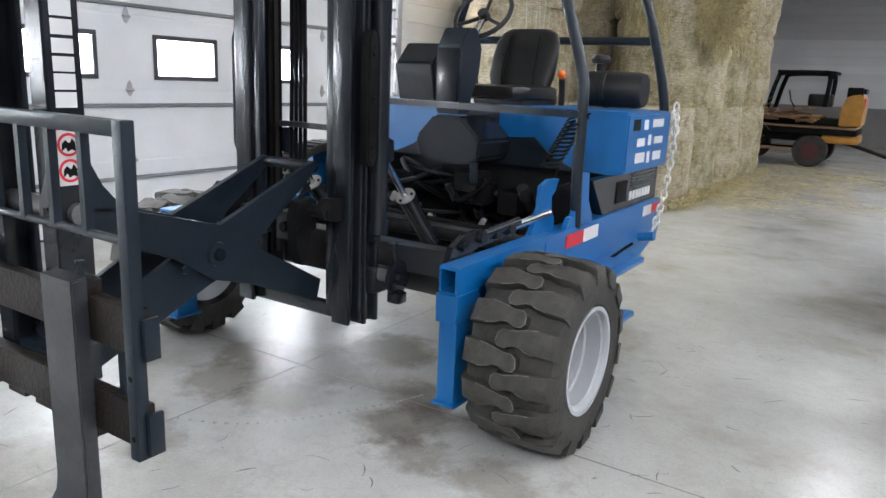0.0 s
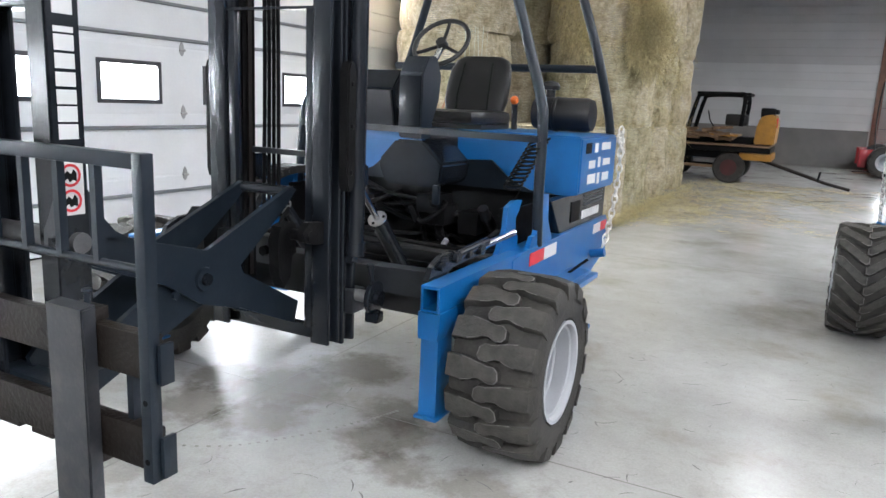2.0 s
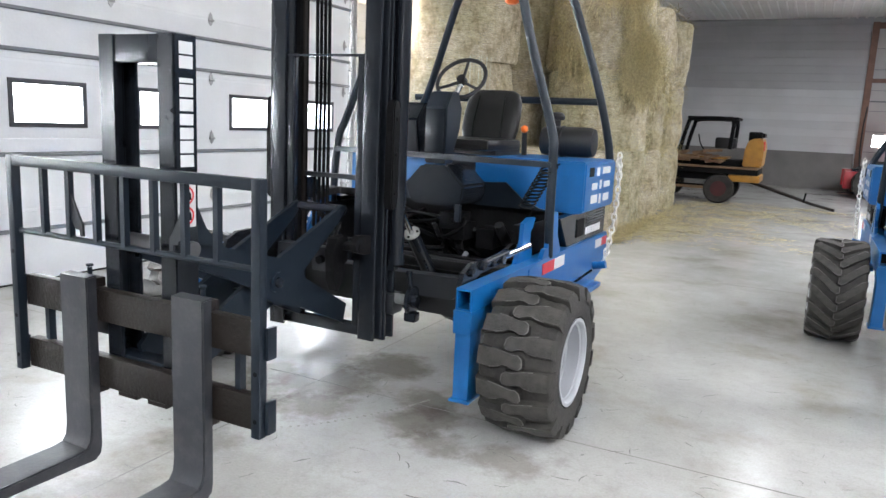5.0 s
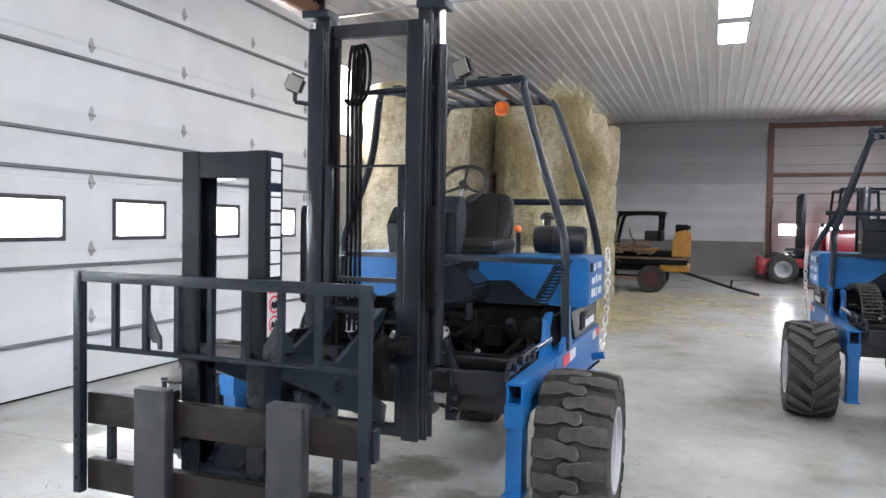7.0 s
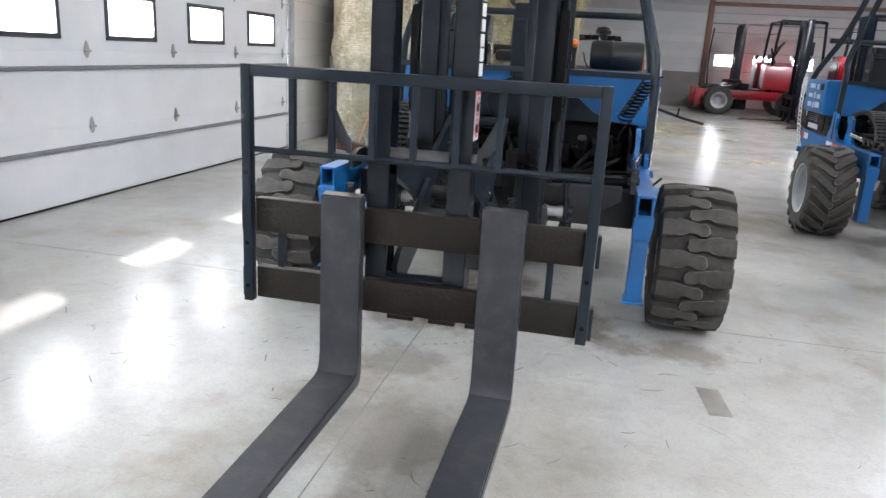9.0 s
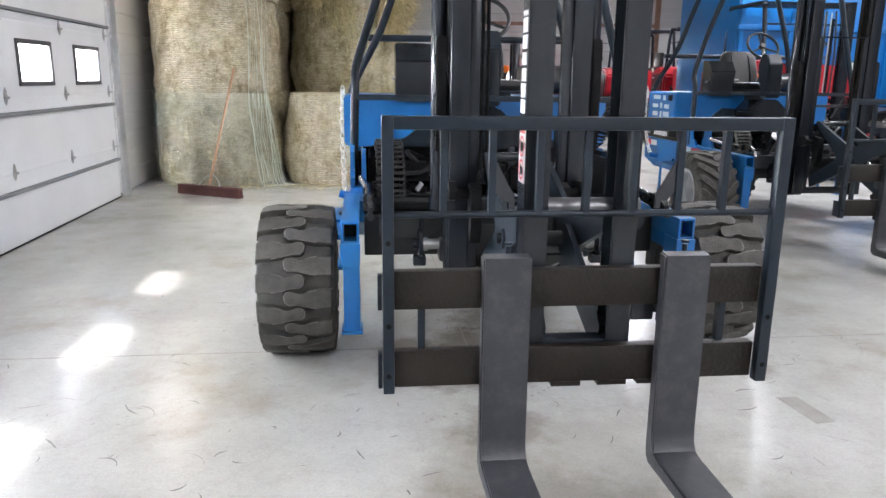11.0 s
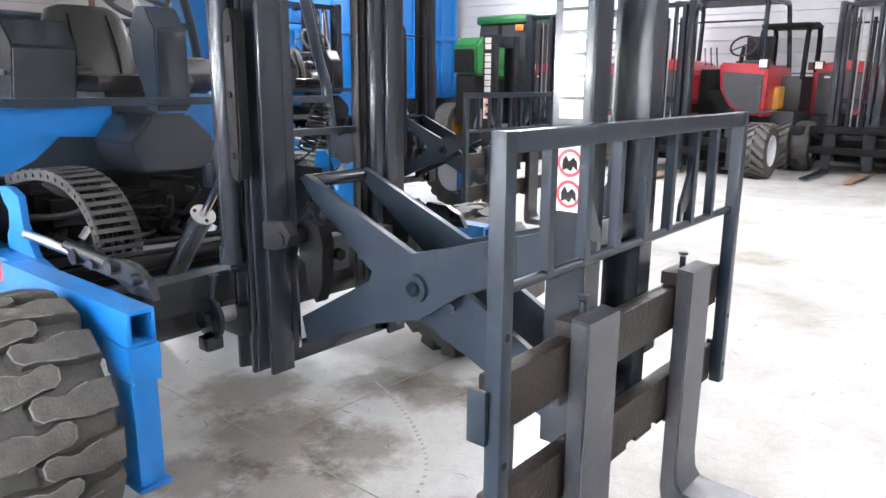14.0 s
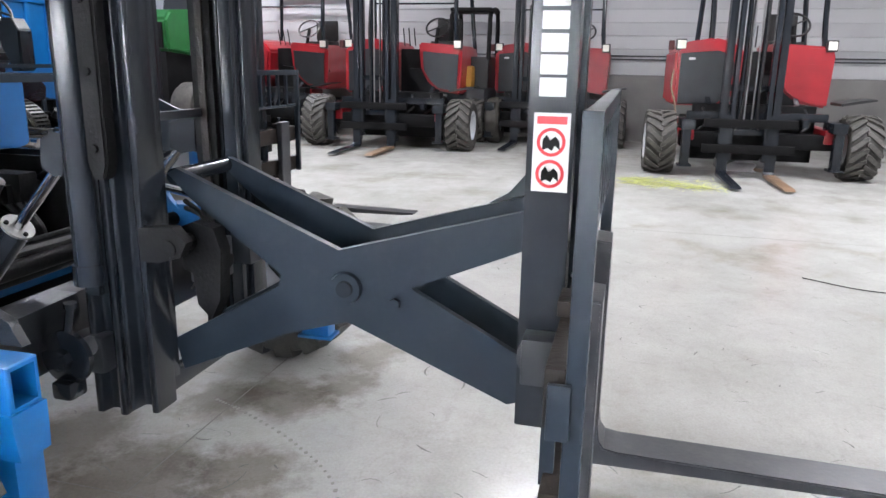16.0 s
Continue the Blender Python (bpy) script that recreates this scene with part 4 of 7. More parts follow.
    for p, q in zip(rings, rings[1:]):
        for k in range(20):
            bm.faces.new((p[k], p[(k + 1) % 20], q[(k + 1) % 20], q[k]))
    bm.faces.new(rings[-1]), bm.faces.new(rings[0][::-1])
    back = P("backrest", bm, VINYL, smooth=60)
    for dx in (-0.11, 0.11):
        P("seam", pipe(bmesh.new(), smooth_path([(CX + 0.03 + dx, 1.692, 1.4), (CX + 0.03 + dx, 1.707, 1.5), (CX + 0.03 + dx * 0.95, 1.745, 1.61), (CX + 0.03 + dx * 0.9, 1.78, 1.7)], 4), 0.006, 6), BLACK, parent=back)
    sw = P("steering_wheel", pipe(bmesh.new(), [Matrix.Translation((0.16, 1.27, 1.785)) @ Euler((radians(52), 0, 0)).to_matrix().to_4x4() @ Vector((0.17 * math.cos(k * math.tau / 32), 0.17 * math.sin(k * math.tau / 32), 0)) for k in range(32)], 0.014, 8, closed=True), PLASTIC)
    bm = bmesh.new()
    for a in (90, 210, 330):
        m = Matrix.Translation((0.16, 1.27, 1.785)) @ Euler((radians(52), 0, 0)).to_matrix().to_4x4()
        pipe(bm, [m @ Vector((0, 0, -0.02)), m @ Vector((0.1 * math.cos(radians(a)), 0.1 * math.sin(radians(a)), -0.012)), m @ Vector((0.168 * math.cos(radians(a)), 0.168 * math.sin(radians(a)), 0))], 0.011, 6)
    cyl(bm, m @ Vector((0, 0, -0.03)), m @ Vector((0, 0, 0.015)), 0.035, 0.03, 16)
    P("spokes", bm, PLASTIC, parent=sw)
    P("steering_shaft", C((0.16, 1.285, 1.77), (0.15, 1.14, 1.6), 0.018), CHROME)
    bm = bmesh.new()
    plate(bm, [(0.955, 1.235), (0.945, 1.595), (1.01, 1.69), (1.11, 1.695), (1.17, 1.59), (1.15, 1.45), (1.08, 1.32), (1.07, 1.235)], "x", 0.075, 0.226)
    bmesh.ops.bevel(bm, geom=list(bm.edges), offset=0.008, segments=2, affect="EDGES")
    dash = P("dash_column", bm, GREY)
    P("column_face", B(0.082, 0.218, 0.938, 0.947, 1.26, 1.58, bevel=0.003), MAST, "dark front of the steering column", parent=dash)
    P("column_edge", B(0.221, 0.2275, 0.948, 0.958, 1.25, 1.6), GREY, parent=dash, smooth=None)
    bm = bmesh.new()
    plate(bm, [(1.29, 1.255), (1.225, 1.51), (1.33, 1.625), (1.47, 1.625), (1.47, 1.255)], "x", -0.405, -0.135)
    bmesh.ops.bevel(bm, geom=list(bm.edges), offset=0.008, segments=2, affect="EDGES")
    cbox = P("control_box", bm, MAST)
    bm = bmesh.new()
    plate(bm, [(1.288, 1.25), (1.226, 1.5), (1.214, 1.5), (1.276, 1.25)], "x", -0.402, -0.15)
    P("box_face", bm, DARK, parent=cbox)
    P("box_latch", C((-0.41, 1.33, 1.4), (-0.425, 1.33, 1.4), 0.012, seg=10), STEEL, parent=cbox)
    P("armrest", C((-0.12, 1.45, 1.40), (0.02, 1.47, 1.40), 0.035), VINYL)
    bm = bmesh.new()
    lathe(bm, [(-0.2, 0.05), (-0.195, 0.095), (-0.16, 0.106), (-0.06, 0.106), (-0.055, 0.11), (-0.04, 0.11), (-0.035, 0.106), (0.15, 0.106), (0.185, 0.095), (0.19, 0.04)], (0.74, 1.9, 1.4), "x", 28)
    P("air_tank", bm, PLASTIC)
    bm = bmesh.new()
    lathe(bm, [(0, 0.03), (0.06, 0.03), (0.061, 0.055), (0.085, 0.06), (0.11, 0.045), (0.12, 0.01)], (0.62, 1.95, 1.49), "z", 20)
    P("intake_cap", bm, PLASTIC)
    lever = P("control_lever", pipe(bmesh.new(), [(0.42, 1.85, 1.28), (0.42, 1.84, 1.4), (0.425, 1.82, 1.45)], 0.02, 10), PLASTIC)
    bm = bmesh.new()
    bmesh.ops.create_uvsphere(bm, u_segments=14, v_segments=10, radius=0.028, matrix=Matrix.Translation((0.425, 1.815, 1.475)))
    P("knob", bm, ORANGE, "orange lever knob", parent=lever)

    # roll-over frame and roof
    def post_f(bm, m, s):
        if s > 0:
            pts = [(m(0.985), 0.86, 0.74), (m(0.985), 0.83, 0.98), (m(0.97), 0.86, 1.35), (m(0.94), 0.88, 1.5), (m(0.8), 0.86, 1.95), (m(0.69), 0.85, 2.36)]
        else:
            # the post on the engine side stands further back
            pts = [(m(0.975), 1.02, 0.74), (m(0.972), 1.02, 0.98), (m(0.96), 1.05, 1.35), (m(0.945), 1.12, 1.5), (m(0.8), 1.16, 1.95), (m(0.69), 1.05, 2.36)]
        pipe(bm, smooth_path(pts, 5), 0.027, 12)
    both("front_post", post_f, GREY)

    for s in (1, -1):
        low, mid = CX + s * 0.845, lambda h, s=s: 0.21 + s * h
        pts = [(low, 2.08, 1.0), (low + 0.005 * s, 2.08, 1.3), (mid(0.69), 2.02, 1.75), (mid(0.525), 2.0, 2.22), (mid(0.445), 1.98, 2.42), (mid(0.39), 1.97, 2.46), (mid(0.3), 1.97, 2.465)]
        P("rear_post", pipe(bmesh.new(), smooth_path(pts, 6), 0.029, 12), GREY)
        P("roof_side", pipe(bmesh.new(), smooth_path([(CX + s * 0.543, 0.955 - s * 0.1, 2.36), (CX + s * 0.54, 0.995 - s * 0.1, 2.42), (CX + s * 0.5, 1.2, 2.44), (mid(0.4), 1.95, 2.46)], 5), 0.024, 10), GREY)
    P("rear_rail", pipe(bmesh.new(), [(CX - 0.76, 2.05, 1.69), (CX + 0.76, 2.05, 1.69)], 0.026, 12), GREY)
    rail = plate(bmesh.new(), [(CX - 0.81, 1.005), (CX + 0.83, 0.815), (CX + 0.83, 0.85), (CX - 0.81, 1.04)], "z", 1.265, 1.3)
    bmesh.ops.bevel(rail, geom=list(rail.edges), offset=0.006, segments=2, affect="EDGES")
    P("front_rail", rail, GREY)
    P("roof_crossbar", pipe(bmesh.new(), [(CX - 0.54, 1.08, 2.42), (CX + 0.54, 0.87, 2.42)], 0.026, 12), GREY)
    P("roof_crossbar", pipe(bmesh.new(), [(-0.12, 1.97, 2.465), (0.54, 1.97, 2.465)], 0.027, 12), GREY)
    for k in range(6):
        u = (k + 0.5) / 6 * 2 - 1
        bm = bmesh.new()
        x0, x1 = CX + 0.5 * u, 0.21 + 0.36 * u
        plate(bm, [(x0 - 0.035, 0.985 - 0.105 * u), (x0 + 0.035, 0.985 - 0.105 * u), (x1 + 0.028, 1.95), (x1 - 0.028, 1.95)], "z", 2.445, 2.462)
        P("roof_slat", bm, GREY, smooth=None)
    bm = bmesh.new()
    lathe(bm, [(0, 0.03), (-0.02, 0.055), (-0.085, 0.05), (-0.1, 0.03)], (CX + 0.153, 1.74, 2.435), "z", 18)
    P("beacon", bm, ORANGE, "orange warning beacon under the roof")

    # coil hose, chains
    pts = []
    for k in range(150):
        t = k / 149
        a = t * math.tau * 11
        pts.append((0.955 + 0.046 * math.cos(a) - 0.13 * t, 0.86 + 0.046 * math.sin(a), 1.265 - 0.24 * t + 0.012 * math.sin(a)))
    pts = [(1.02, 0.84, 1.29), (1.0, 0.85, 1.28)] + pts + [(0.81, 0.95, 0.93), (0.8, 1.1, 0.85)]
    P("coil_hose", pipe(bmesh.new(), pts, 0.006, 6), BLACK)
    for s in (1, -1):
        bm = bmesh.new()
        line = smooth_path([(CX + s * 0.915, 2.08, 1.31), (CX + s * 0.925, 2.1, 1.12), (CX + s * 0.925, 2.07, 0.92), (CX + s * 0.92, 2.01, 0.74), (CX + s * 0.915, 1.92, 0.6), (CX + s * 0.91, 1.82, 0.53)], 12)
        k, last = 0, line[0]
        for p, q in zip(line, line[1:]):
            if (p - last).length >= 0.036:
                chain_link(bm, p, q - p, (k % 2) * math.pi / 2 + 0.3, 0.05)
                k, last = k + 1, p
        for k in range(5):
            chain_link(bm, (CX + s * 0.918, 2.1 + 0.012 * k, 1.31 - 0.034 * k), (0, 0.2, 1), k * 1.57, 0.05)
        P("chain", bm, ZINC, "dull zinc safety chain")
        P("chain_lug", C((CX + s * 0.86, 1.82, 0.54), (CX + s * 0.95, 1.82, 0.56), 0.028), BLUE)

    # cross frame between the legs of the chassis
    P("cross_beam", B(CX - 0.77, CX + 0.77, 0.1, 0.2, 0.5, 0.7, bevel=0.012), PLASTIC)
    P("cross_tube", C((CX - 0.77, 0.5, 0.68), (CX + 0.77, 0.5, 0.68), 0.03), BLACK)
    P("cross_tube", C((CX - 0.77, 0.62, 0.62), (CX + 0.77, 0.62, 0.62), 0.035), BLACK)
    # pan coloured black to carry the shade under the hood
    P("floor_pan", B(CX - 0.77, CX + 0.77, 0.7, 1.4, 0.43, 0.46), BLACK)

    P("blue_cross_member", B(CX - 0.77, CX + 0.77, 0.76, 0.84, 0.5, 0.575, bevel=0.008), BLUE)
    for z, r in ((0.675, 0.022), (0.705, 0.012), (0.64, 0.014)):
        P("hydraulic_tube", pipe(bmesh.new(), smooth_path([(CX - 0.8, 0.8, z), (CX - 0.4, 0.72, z + 0.01), (CX + 0.35, 0.71, z - 0.01), (CX + 0.8, 0.78, z)], 5), r, 8), PLASTIC if r > 0.02 else BLACK)
    # black sheets added over the blue frame sides to darken the bay
    both("bay_liner", lambda bm, m, s: box(bm, *sorted((m(0.872), m(0.882))), 0.8, 2.08, 0.47, 0.93), BLACK)

    def latch(bm, m, s):
        plate(bm, [(-0.16, 0.735), (-0.13, 0.79), (-0.05, 0.825), (0.06, 0.83), (0.1, 0.8), (0.34, 0.805), (0.34, 0.77), (0.06, 0.76), (-0.02, 0.735)], "x", *sorted((m(0.875), m(0.9))))
        for y, z, r in ((-0.06, 0.785, 0.02), (0.08, 0.8, 0.026), (0.2, 0.79, 0.018), (0.33, 0.795, 0.028)):
            cyl(bm, (m(0.862), y, z), (m(0.918), y, z), r, seg=12)
        cyl(bm, (m(0.89), 0.1, 0.8), (m(0.89), 0.42, 0.815), 0.022)
    both("latch_arm", latch, UPRIGHT)
    both("lock_rod", lambda bm, m, s: cyl(bm, (m(0.88), 0.3, 0.79), (m(0.93), 0.66, 0.83), 0.018), CHROME)

    def gusset(bm, m, s):
        x0, x1 = sorted((m(0.52), m(0.84)))
        plate(bm, [(x0, 0.62), (x0, 0.72), (x1, 0.73), (x1, 0.66), (x1 - 0.08, 0.61), (x0 + 0.05, 0.61)], "y", 0.02, 0.1)
    both("mast_guide", gusset, DARK)

    # cable carrier
    def arc(x, n, lift=0.0):
        return smooth_path([(x, 1.05, 0.98 + lift), (x, 0.82, 1.02 + lift), (x, 0.62, 1.03 + lift), (x, 0.46, 0.995 + lift), (x, 0.36 - lift * 0.6, 0.93 + lift * 0.6), (x, 0.305 - lift, 0.85), (x, 0.295 - lift, 0.77)], n)
    bm = bmesh.new()
    for x in (-0.51, -0.475, -0.44):
        pipe(bm, arc(x, 6, -0.012), 0.012, 6)
    car = P("cable_carrier", bm, BLACK, "black cables in a steel link carrier")
    line = arc(-0.475, 3)
    for p, q in zip(line, line[1:]):
        mid, d = (p + q) / 2, (q - p)
        m = Matrix.Translation(mid) @ d.to_track_quat("Y", "Z").to_matrix().to_4x4()
        ln = d.length
        bm = bmesh.new()
        bmesh.ops.create_cube(bm, size=1, matrix=m @ Matrix.Translation((0, 0, 0.02)) @ Matrix.Diagonal((0.15, ln * 0.5, 0.006, 1)))
        for s in (-1, 1):
            bmesh.ops.create_cube(bm, size=1, matrix=m @ Matrix.Translation((s * 0.072, 0, 0)) @ Matrix.Diagonal((0.008, ln * 1.06, 0.038, 1)))
            e = m @ Vector((s * 0.076, ln * 0.25, 0.0)), m @ Vector((s * 0.081, ln * 0.25, 0.0))
            cyl(bm, e[0], e[1], 0.008, seg=8)
        P("carrier_link", bm, CARRIER, parent=car, smooth=None)

    # mast: two nested channel stages a side, with rounded flanges
    MX = 0.11

    def channel(bm, m, prof, z0, z1):
        plate(bm, [(m(MX + h), y) for h, y in prof], "z", z0, z1)
        es = [e for e in bm.edges if abs(e.verts[0].co.z - e.verts[1].co.z) > 1]
        bmesh.ops.bevel(bm, geom=es, offset=0.006, segments=3, profile=0.5, affect="EDGES")

    both("outer_rail", lambda bm, m, s: channel(bm, m, [(0.255, 0.0), (0.335, 0.0), (0.335, -0.022), (0.3, -0.03), (0.3, -0.07), (0.335, -0.078), (0.335, -0.1), (0.255, -0.1)], 0.372, 2.6), MAST, mid=MX, smooth=40)
    both("inner_rail", lambda bm, m, s: channel(bm, m, [(0.245, -0.106), (0.33, -0.106), (0.33, -0.125), (0.29, -0.132), (0.29, -0.172), (0.33, -0.18), (0.33, -0.2), (0.237, -0.2), (0.237, -0.18), (0.262, -0.172), (0.262, -0.132), (0.245, -0.125)], 0.39, 2.52), MAST, mid=MX, smooth=40)
    both("rail_web", lambda bm, m, s: box(bm, *sorted((m(MX + 0.232), m(MX + 0.253))), -0.09, -0.012, 0.42, 2.5), BLACK, mid=MX, smooth=None)
    both("lift_chain", lambda bm, m, s: box(bm, *sorted((m(MX + 0.222), m(MX + 0.231))), -0.065, -0.04, 0.6, 2.45), RUST, mid=MX, smooth=None)

    def jack(bm, m, s):
        x = m(MX + 0.372)
        cyl(bm, (x, -0.06, 0.8), (x, -0.06, 2.42), 0.036, seg=24)
        cyl(bm, (x, -0.06, 0.775), (x, -0.06, 0.83), 0.043, seg=24)
        cyl(bm, (x, -0.06, 1.5), (x, -0.06, 1.51), 0.039, seg=24)
        box(bm, *sorted((m(MX + 0.33), m(MX + 0.37))), -0.08, -0.04, 0.74, 0.79)
    jacks = both("lift_cylinder", jack, MAST, mid=MX)
    for s, j in zip((1, -1), jacks):
        P("rod", C((MX + s * 0.372, -0.06, 2.42), (MX + s * 0.372, -0.06, 2.6), 0.022), CHROME, parent=j)
        P("cap", B(MX + s * 0.335 - 0.08, MX + s * 0.335 + 0.08, -0.13, 0.0, 2.602, 2.645, bevel=0.008), GREY, parent=j)

    def pad(bm, m, s):
        plate(bm, [(-0.162, 1.1), (-0.148, 1.06), (-0.116, 1.06), (-0.102, 1.1), (-0.102, 1.55), (-0.116, 1.59), (-0.148, 1.59), (-0.162, 1.55)], "x", *sorted((m(MX + 0.345), m(MX + 0.392))))
        bmesh.ops.bevel(bm, geom=list(bm.edges), offset=0.006, segments=2, affect="EDGES")
        for z in (1.14, 1.33, 1.5):
            cyl(bm, (m(MX + 0.39), -0.131, z), (m(MX + 0.4), -0.131, z), 0.011, seg=8)
    both("mast_pad", pad, BLACK, "dark rounded guard plate", mid=MX)
    P("top_crossbar", B(MX - 0.255, MX + 0.255, -0.06, -0.005, 2.5, 2.57, bevel=0.005), DARK)
    P("cross_rod", C((MX - 0.1, 0.01, 2.21), (MX + 0.255, -0.01, 2.22), 0.014), MAST)
    P("tie_bar", B(MX - 0.255, MX + 0.255, -0.045, -0.02, 1.18, 1.205), DARK)
    P("bottom_crossbar", B(MX - 0.26, MX + 0.26, -0.165, -0.125, 0.395, 0.455, bevel=0.004), MAST)
    both("slide_rail", lambda bm, m, s: box(bm, *sorted((m(MX + 0.192), m(MX + 0.236))), -0.185, -0.145, 0.45, 1.79, 0.004), MAST, mid=MX)
    P("slide_top", B(MX - 0.236, MX + 0.236, -0.185, -0.15, 1.79, 1.802), MAST)
    for k, x in enumerate((-0.235, -0.215, -0.175, -0.16)):
        x += MX - 0.11
        P("hose", pipe(bmesh.new(), smooth_path([(MX - 0.21 + 0.03 * k, 0.02, 0.9), (MX - 0.2 + 0.026 * k, 0.02, 1.6), (MX - 0.205 + 0.026 * k, 0.02, 2.2), (MX - 0.19 + 0.026 * k, 0.01, 2.4 + 0.012 * k), (MX - 0.16 + 0.026 * k, -0.02, 2.46), (MX - 0.13 + 0.03 * k, -0.05, 2.38), (MX - 0.13 + 0.03 * k, -0.06, 2.22), (MX - 0.16 + 0.02 * k, -0.05, 2.14), (MX - 0.2, -0.03, 2.17)], 5), 0.0095, 8), BLACK)

    def tilt(bm, m, s):
        x = m(MX + TILT)
        cyl(bm, (x, 0.25, 0.885), (x, 0.48, 0.63), 0.041, seg=20)
    TILT = 0.285
    tils = both("tilt_cylinder", tilt, MAST, mid=MX)
    for s, o in zip((1, -1), tils):
        x = MX + s * TILT
        P("rod", C((x, 0.248, 0.887), (x, 0.075, 1.075), 0.016), CHROME, parent=o)
        P("gland_plate", C((x, 0.2495, 0.886), (x, 0.245, 0.891), 0.047, seg=24), STEEL, "steel gland plate", parent=o)
        for k in range(3):
            a = k * math.tau / 3 + 0.4
            q = Vector((x + 0.034 * math.cos(a), 0.245 + 0.025 * math.sin(a), 0.891 + 0.023 * math.sin(a)))
            P("gland_bolt", C(q, q + Vector((0, -0.004, 0.0045)), 0.007, seg=8), BLACK, parent=o)
        P("rod_eye", C((x - 0.026, 0.07, 1.08), (x + 0.026, 0.07, 1.08), 0.03, seg=16), DARK, parent=o)
        for a, b in ((-0.042, -0.028), (0.028, 0.042)):
            bm = bmesh.new()
            plate(bm, [(0.0, 1.06), (0.0, 1.17), (0.05, 1.17), (0.095, 1.15), (0.1, 1.07), (0.06, 1.05)], "x", x + a, x + b)
            P("rod_bracket", bm, MAST, parent=o)
    both("mast_foot", lambda bm, m, s: box(bm, *sorted((m(0.39), m(0.47))), -0.06, 0.05, 0.5, 0.61, 0.015), DARK, mid=MX)
    both("cross_shaft", lambda bm, m, s: cyl(bm, (m(0.46), -0.02, 0.585), (m(0.56), -0.02, 0.585), 0.027), STEEL, mid=MX)

    def crank(bm, m, s):
        lathe(bm, [(-0.012, 0.02), (-0.012, 0.066), (-0.006, 0.075), (0.01, 0.075), (0.014, 0.06), (0.014, 0.02)], (m(0.565), -0.03, 0.59), "x", 24)
        cyl(bm, (m(0.57), -0.03, 0.59), (m(0.6), -0.03, 0.59), 0.03, seg=8)
        cyl(bm, (m(0.56), -0.03, 0.63), (m(0.555), -0.05, 0.73), 0.012), cyl(bm, (m(0.555), -0.05, 0.728), (m(0.555), -0.051, 0.742), 0.017)
        box(bm, *sorted((m(0.535), m(0.6))), -0.06, 0.0, 0.48, 0.53, 0.01)
    both("lock_crank", crank, MAST, mid=MX)
    both("crank_ring", lambda bm, m, s: cyl(bm, (m(0.525), -0.02, 0.585), (m(0.552), -0.02, 0.585), 0.034), STEEL, mid=MX)

    def knuckle(bm, m, s):
        plate(bm, [(-0.262, 0.8), (-0.262, 0.92), (-0.3, 0.935), (-0.36, 0.92), (-0.38, 0.86), (-0.37, 0.72), (-0.34, 0.66), (-0.3, 0.7), (-0.29, 0.79)], "x", *sorted((m(0.27), m(0.32))))
        cyl(bm, (m(0.3), -0.285, 0.88), (m(0.42), -0.285, 0.88), 0.024), plate(bm, [(-0.2, 0.84), (-0.25, 0.84), (-0.32, 0.86), (-0.34, 0.9), (-0.3, 0.94), (-0.2, 0.93)], "x", *sorted((m(0.38), m(0.415))))
    both("arm_knuckle", knuckle, BLACK, mid=0.09)
    for s in (1, -1):
        for k in range(2):
            P("arm_hose", pipe(bmesh.new(), smooth_path([(0.09 + s * 0.17, -0.24, 0.98 - 0.02 * k), (0.09 + s * 0.19, -0.3 - 0.01 * k, 0.95 - 0.01 * k), (0.09 + s * 0.2, -0.33 - 0.012 * k, 0.88), (0.09 + s * 0.18, -0.3, 0.8), (0.09 + s * 0.16, -0.24, 0.72)], 5), 0.007, 6), BLACK)
        P("valve_block", B(*sorted((0.09 + s * 0.05, 0.09 + s * 0.17)), -0.31, -0.24, 0.74, 0.86, bevel=0.008), DARK)
        P("valve_cap", C((0.09 + s * 0.11, -0.31, 0.8), (0.09 + s * 0.11, -0.335, 0.8), 0.022, seg=6), BLACK)

    # work lamps on the mast
    for (x, y, z, tilt_a) in ((0.56, 0.08, 2.33, -0.3), (-0.36, -0.1, 2.26, 0.4)):
        m = Matrix.Translation((x, y, z)) @ Euler((0.15, tilt_a, tilt_a)).to_matrix().to_4x4()
        bm = bmesh.new()
        bmesh.ops.create_cube(bm, size=1, matrix=m @ Matrix.Diagonal((0.1, 0.06, 0.1, 1)))
        bmesh.ops.bevel(bm, geom=list(bm.edges), offset=0.015, segments=2, affect="EDGES")
        cyl(bm, (x, y, z - 0.05), (x, y, z - 0.1), 0.012), cyl(bm, (x, y, z - 0.1), (MX + math.copysign(0.32, x - MX), -0.04, z - 0.12), 0.012)
        lamp = P("work_lamp", bm, PLASTIC)
        bm = bmesh.new()
        bmesh.ops.create_cube(bm, size=1, matrix=m @ Matrix.Translation((0, -0.033, 0)) @ Matrix.Diagonal((0.08, 0.008, 0.08, 1)))
        P("lens", bm, DIMLENS, parent=lamp)

    # reach arms
    def yplate(bm, m, s):
        poly = [(-0.17, 1.05), (-0.20, 1.065), (-0.687, 0.866), (-1.21, 1.012), (-1.21, 0.912), (-0.878, 0.769), (-0.72, 0.665), (-0.52, 0.605), (-0.18, 0.455), (-0.155, 0.55), (-0.50, 0.745), (-0.514, 0.78), (-0.24, 0.98)]
        plate(bm, poly, "x", *sorted((m(0.222), m(0.246))))
    ys = both("reach_arm", yplate, GREY, mid=0.0965, smooth=None)
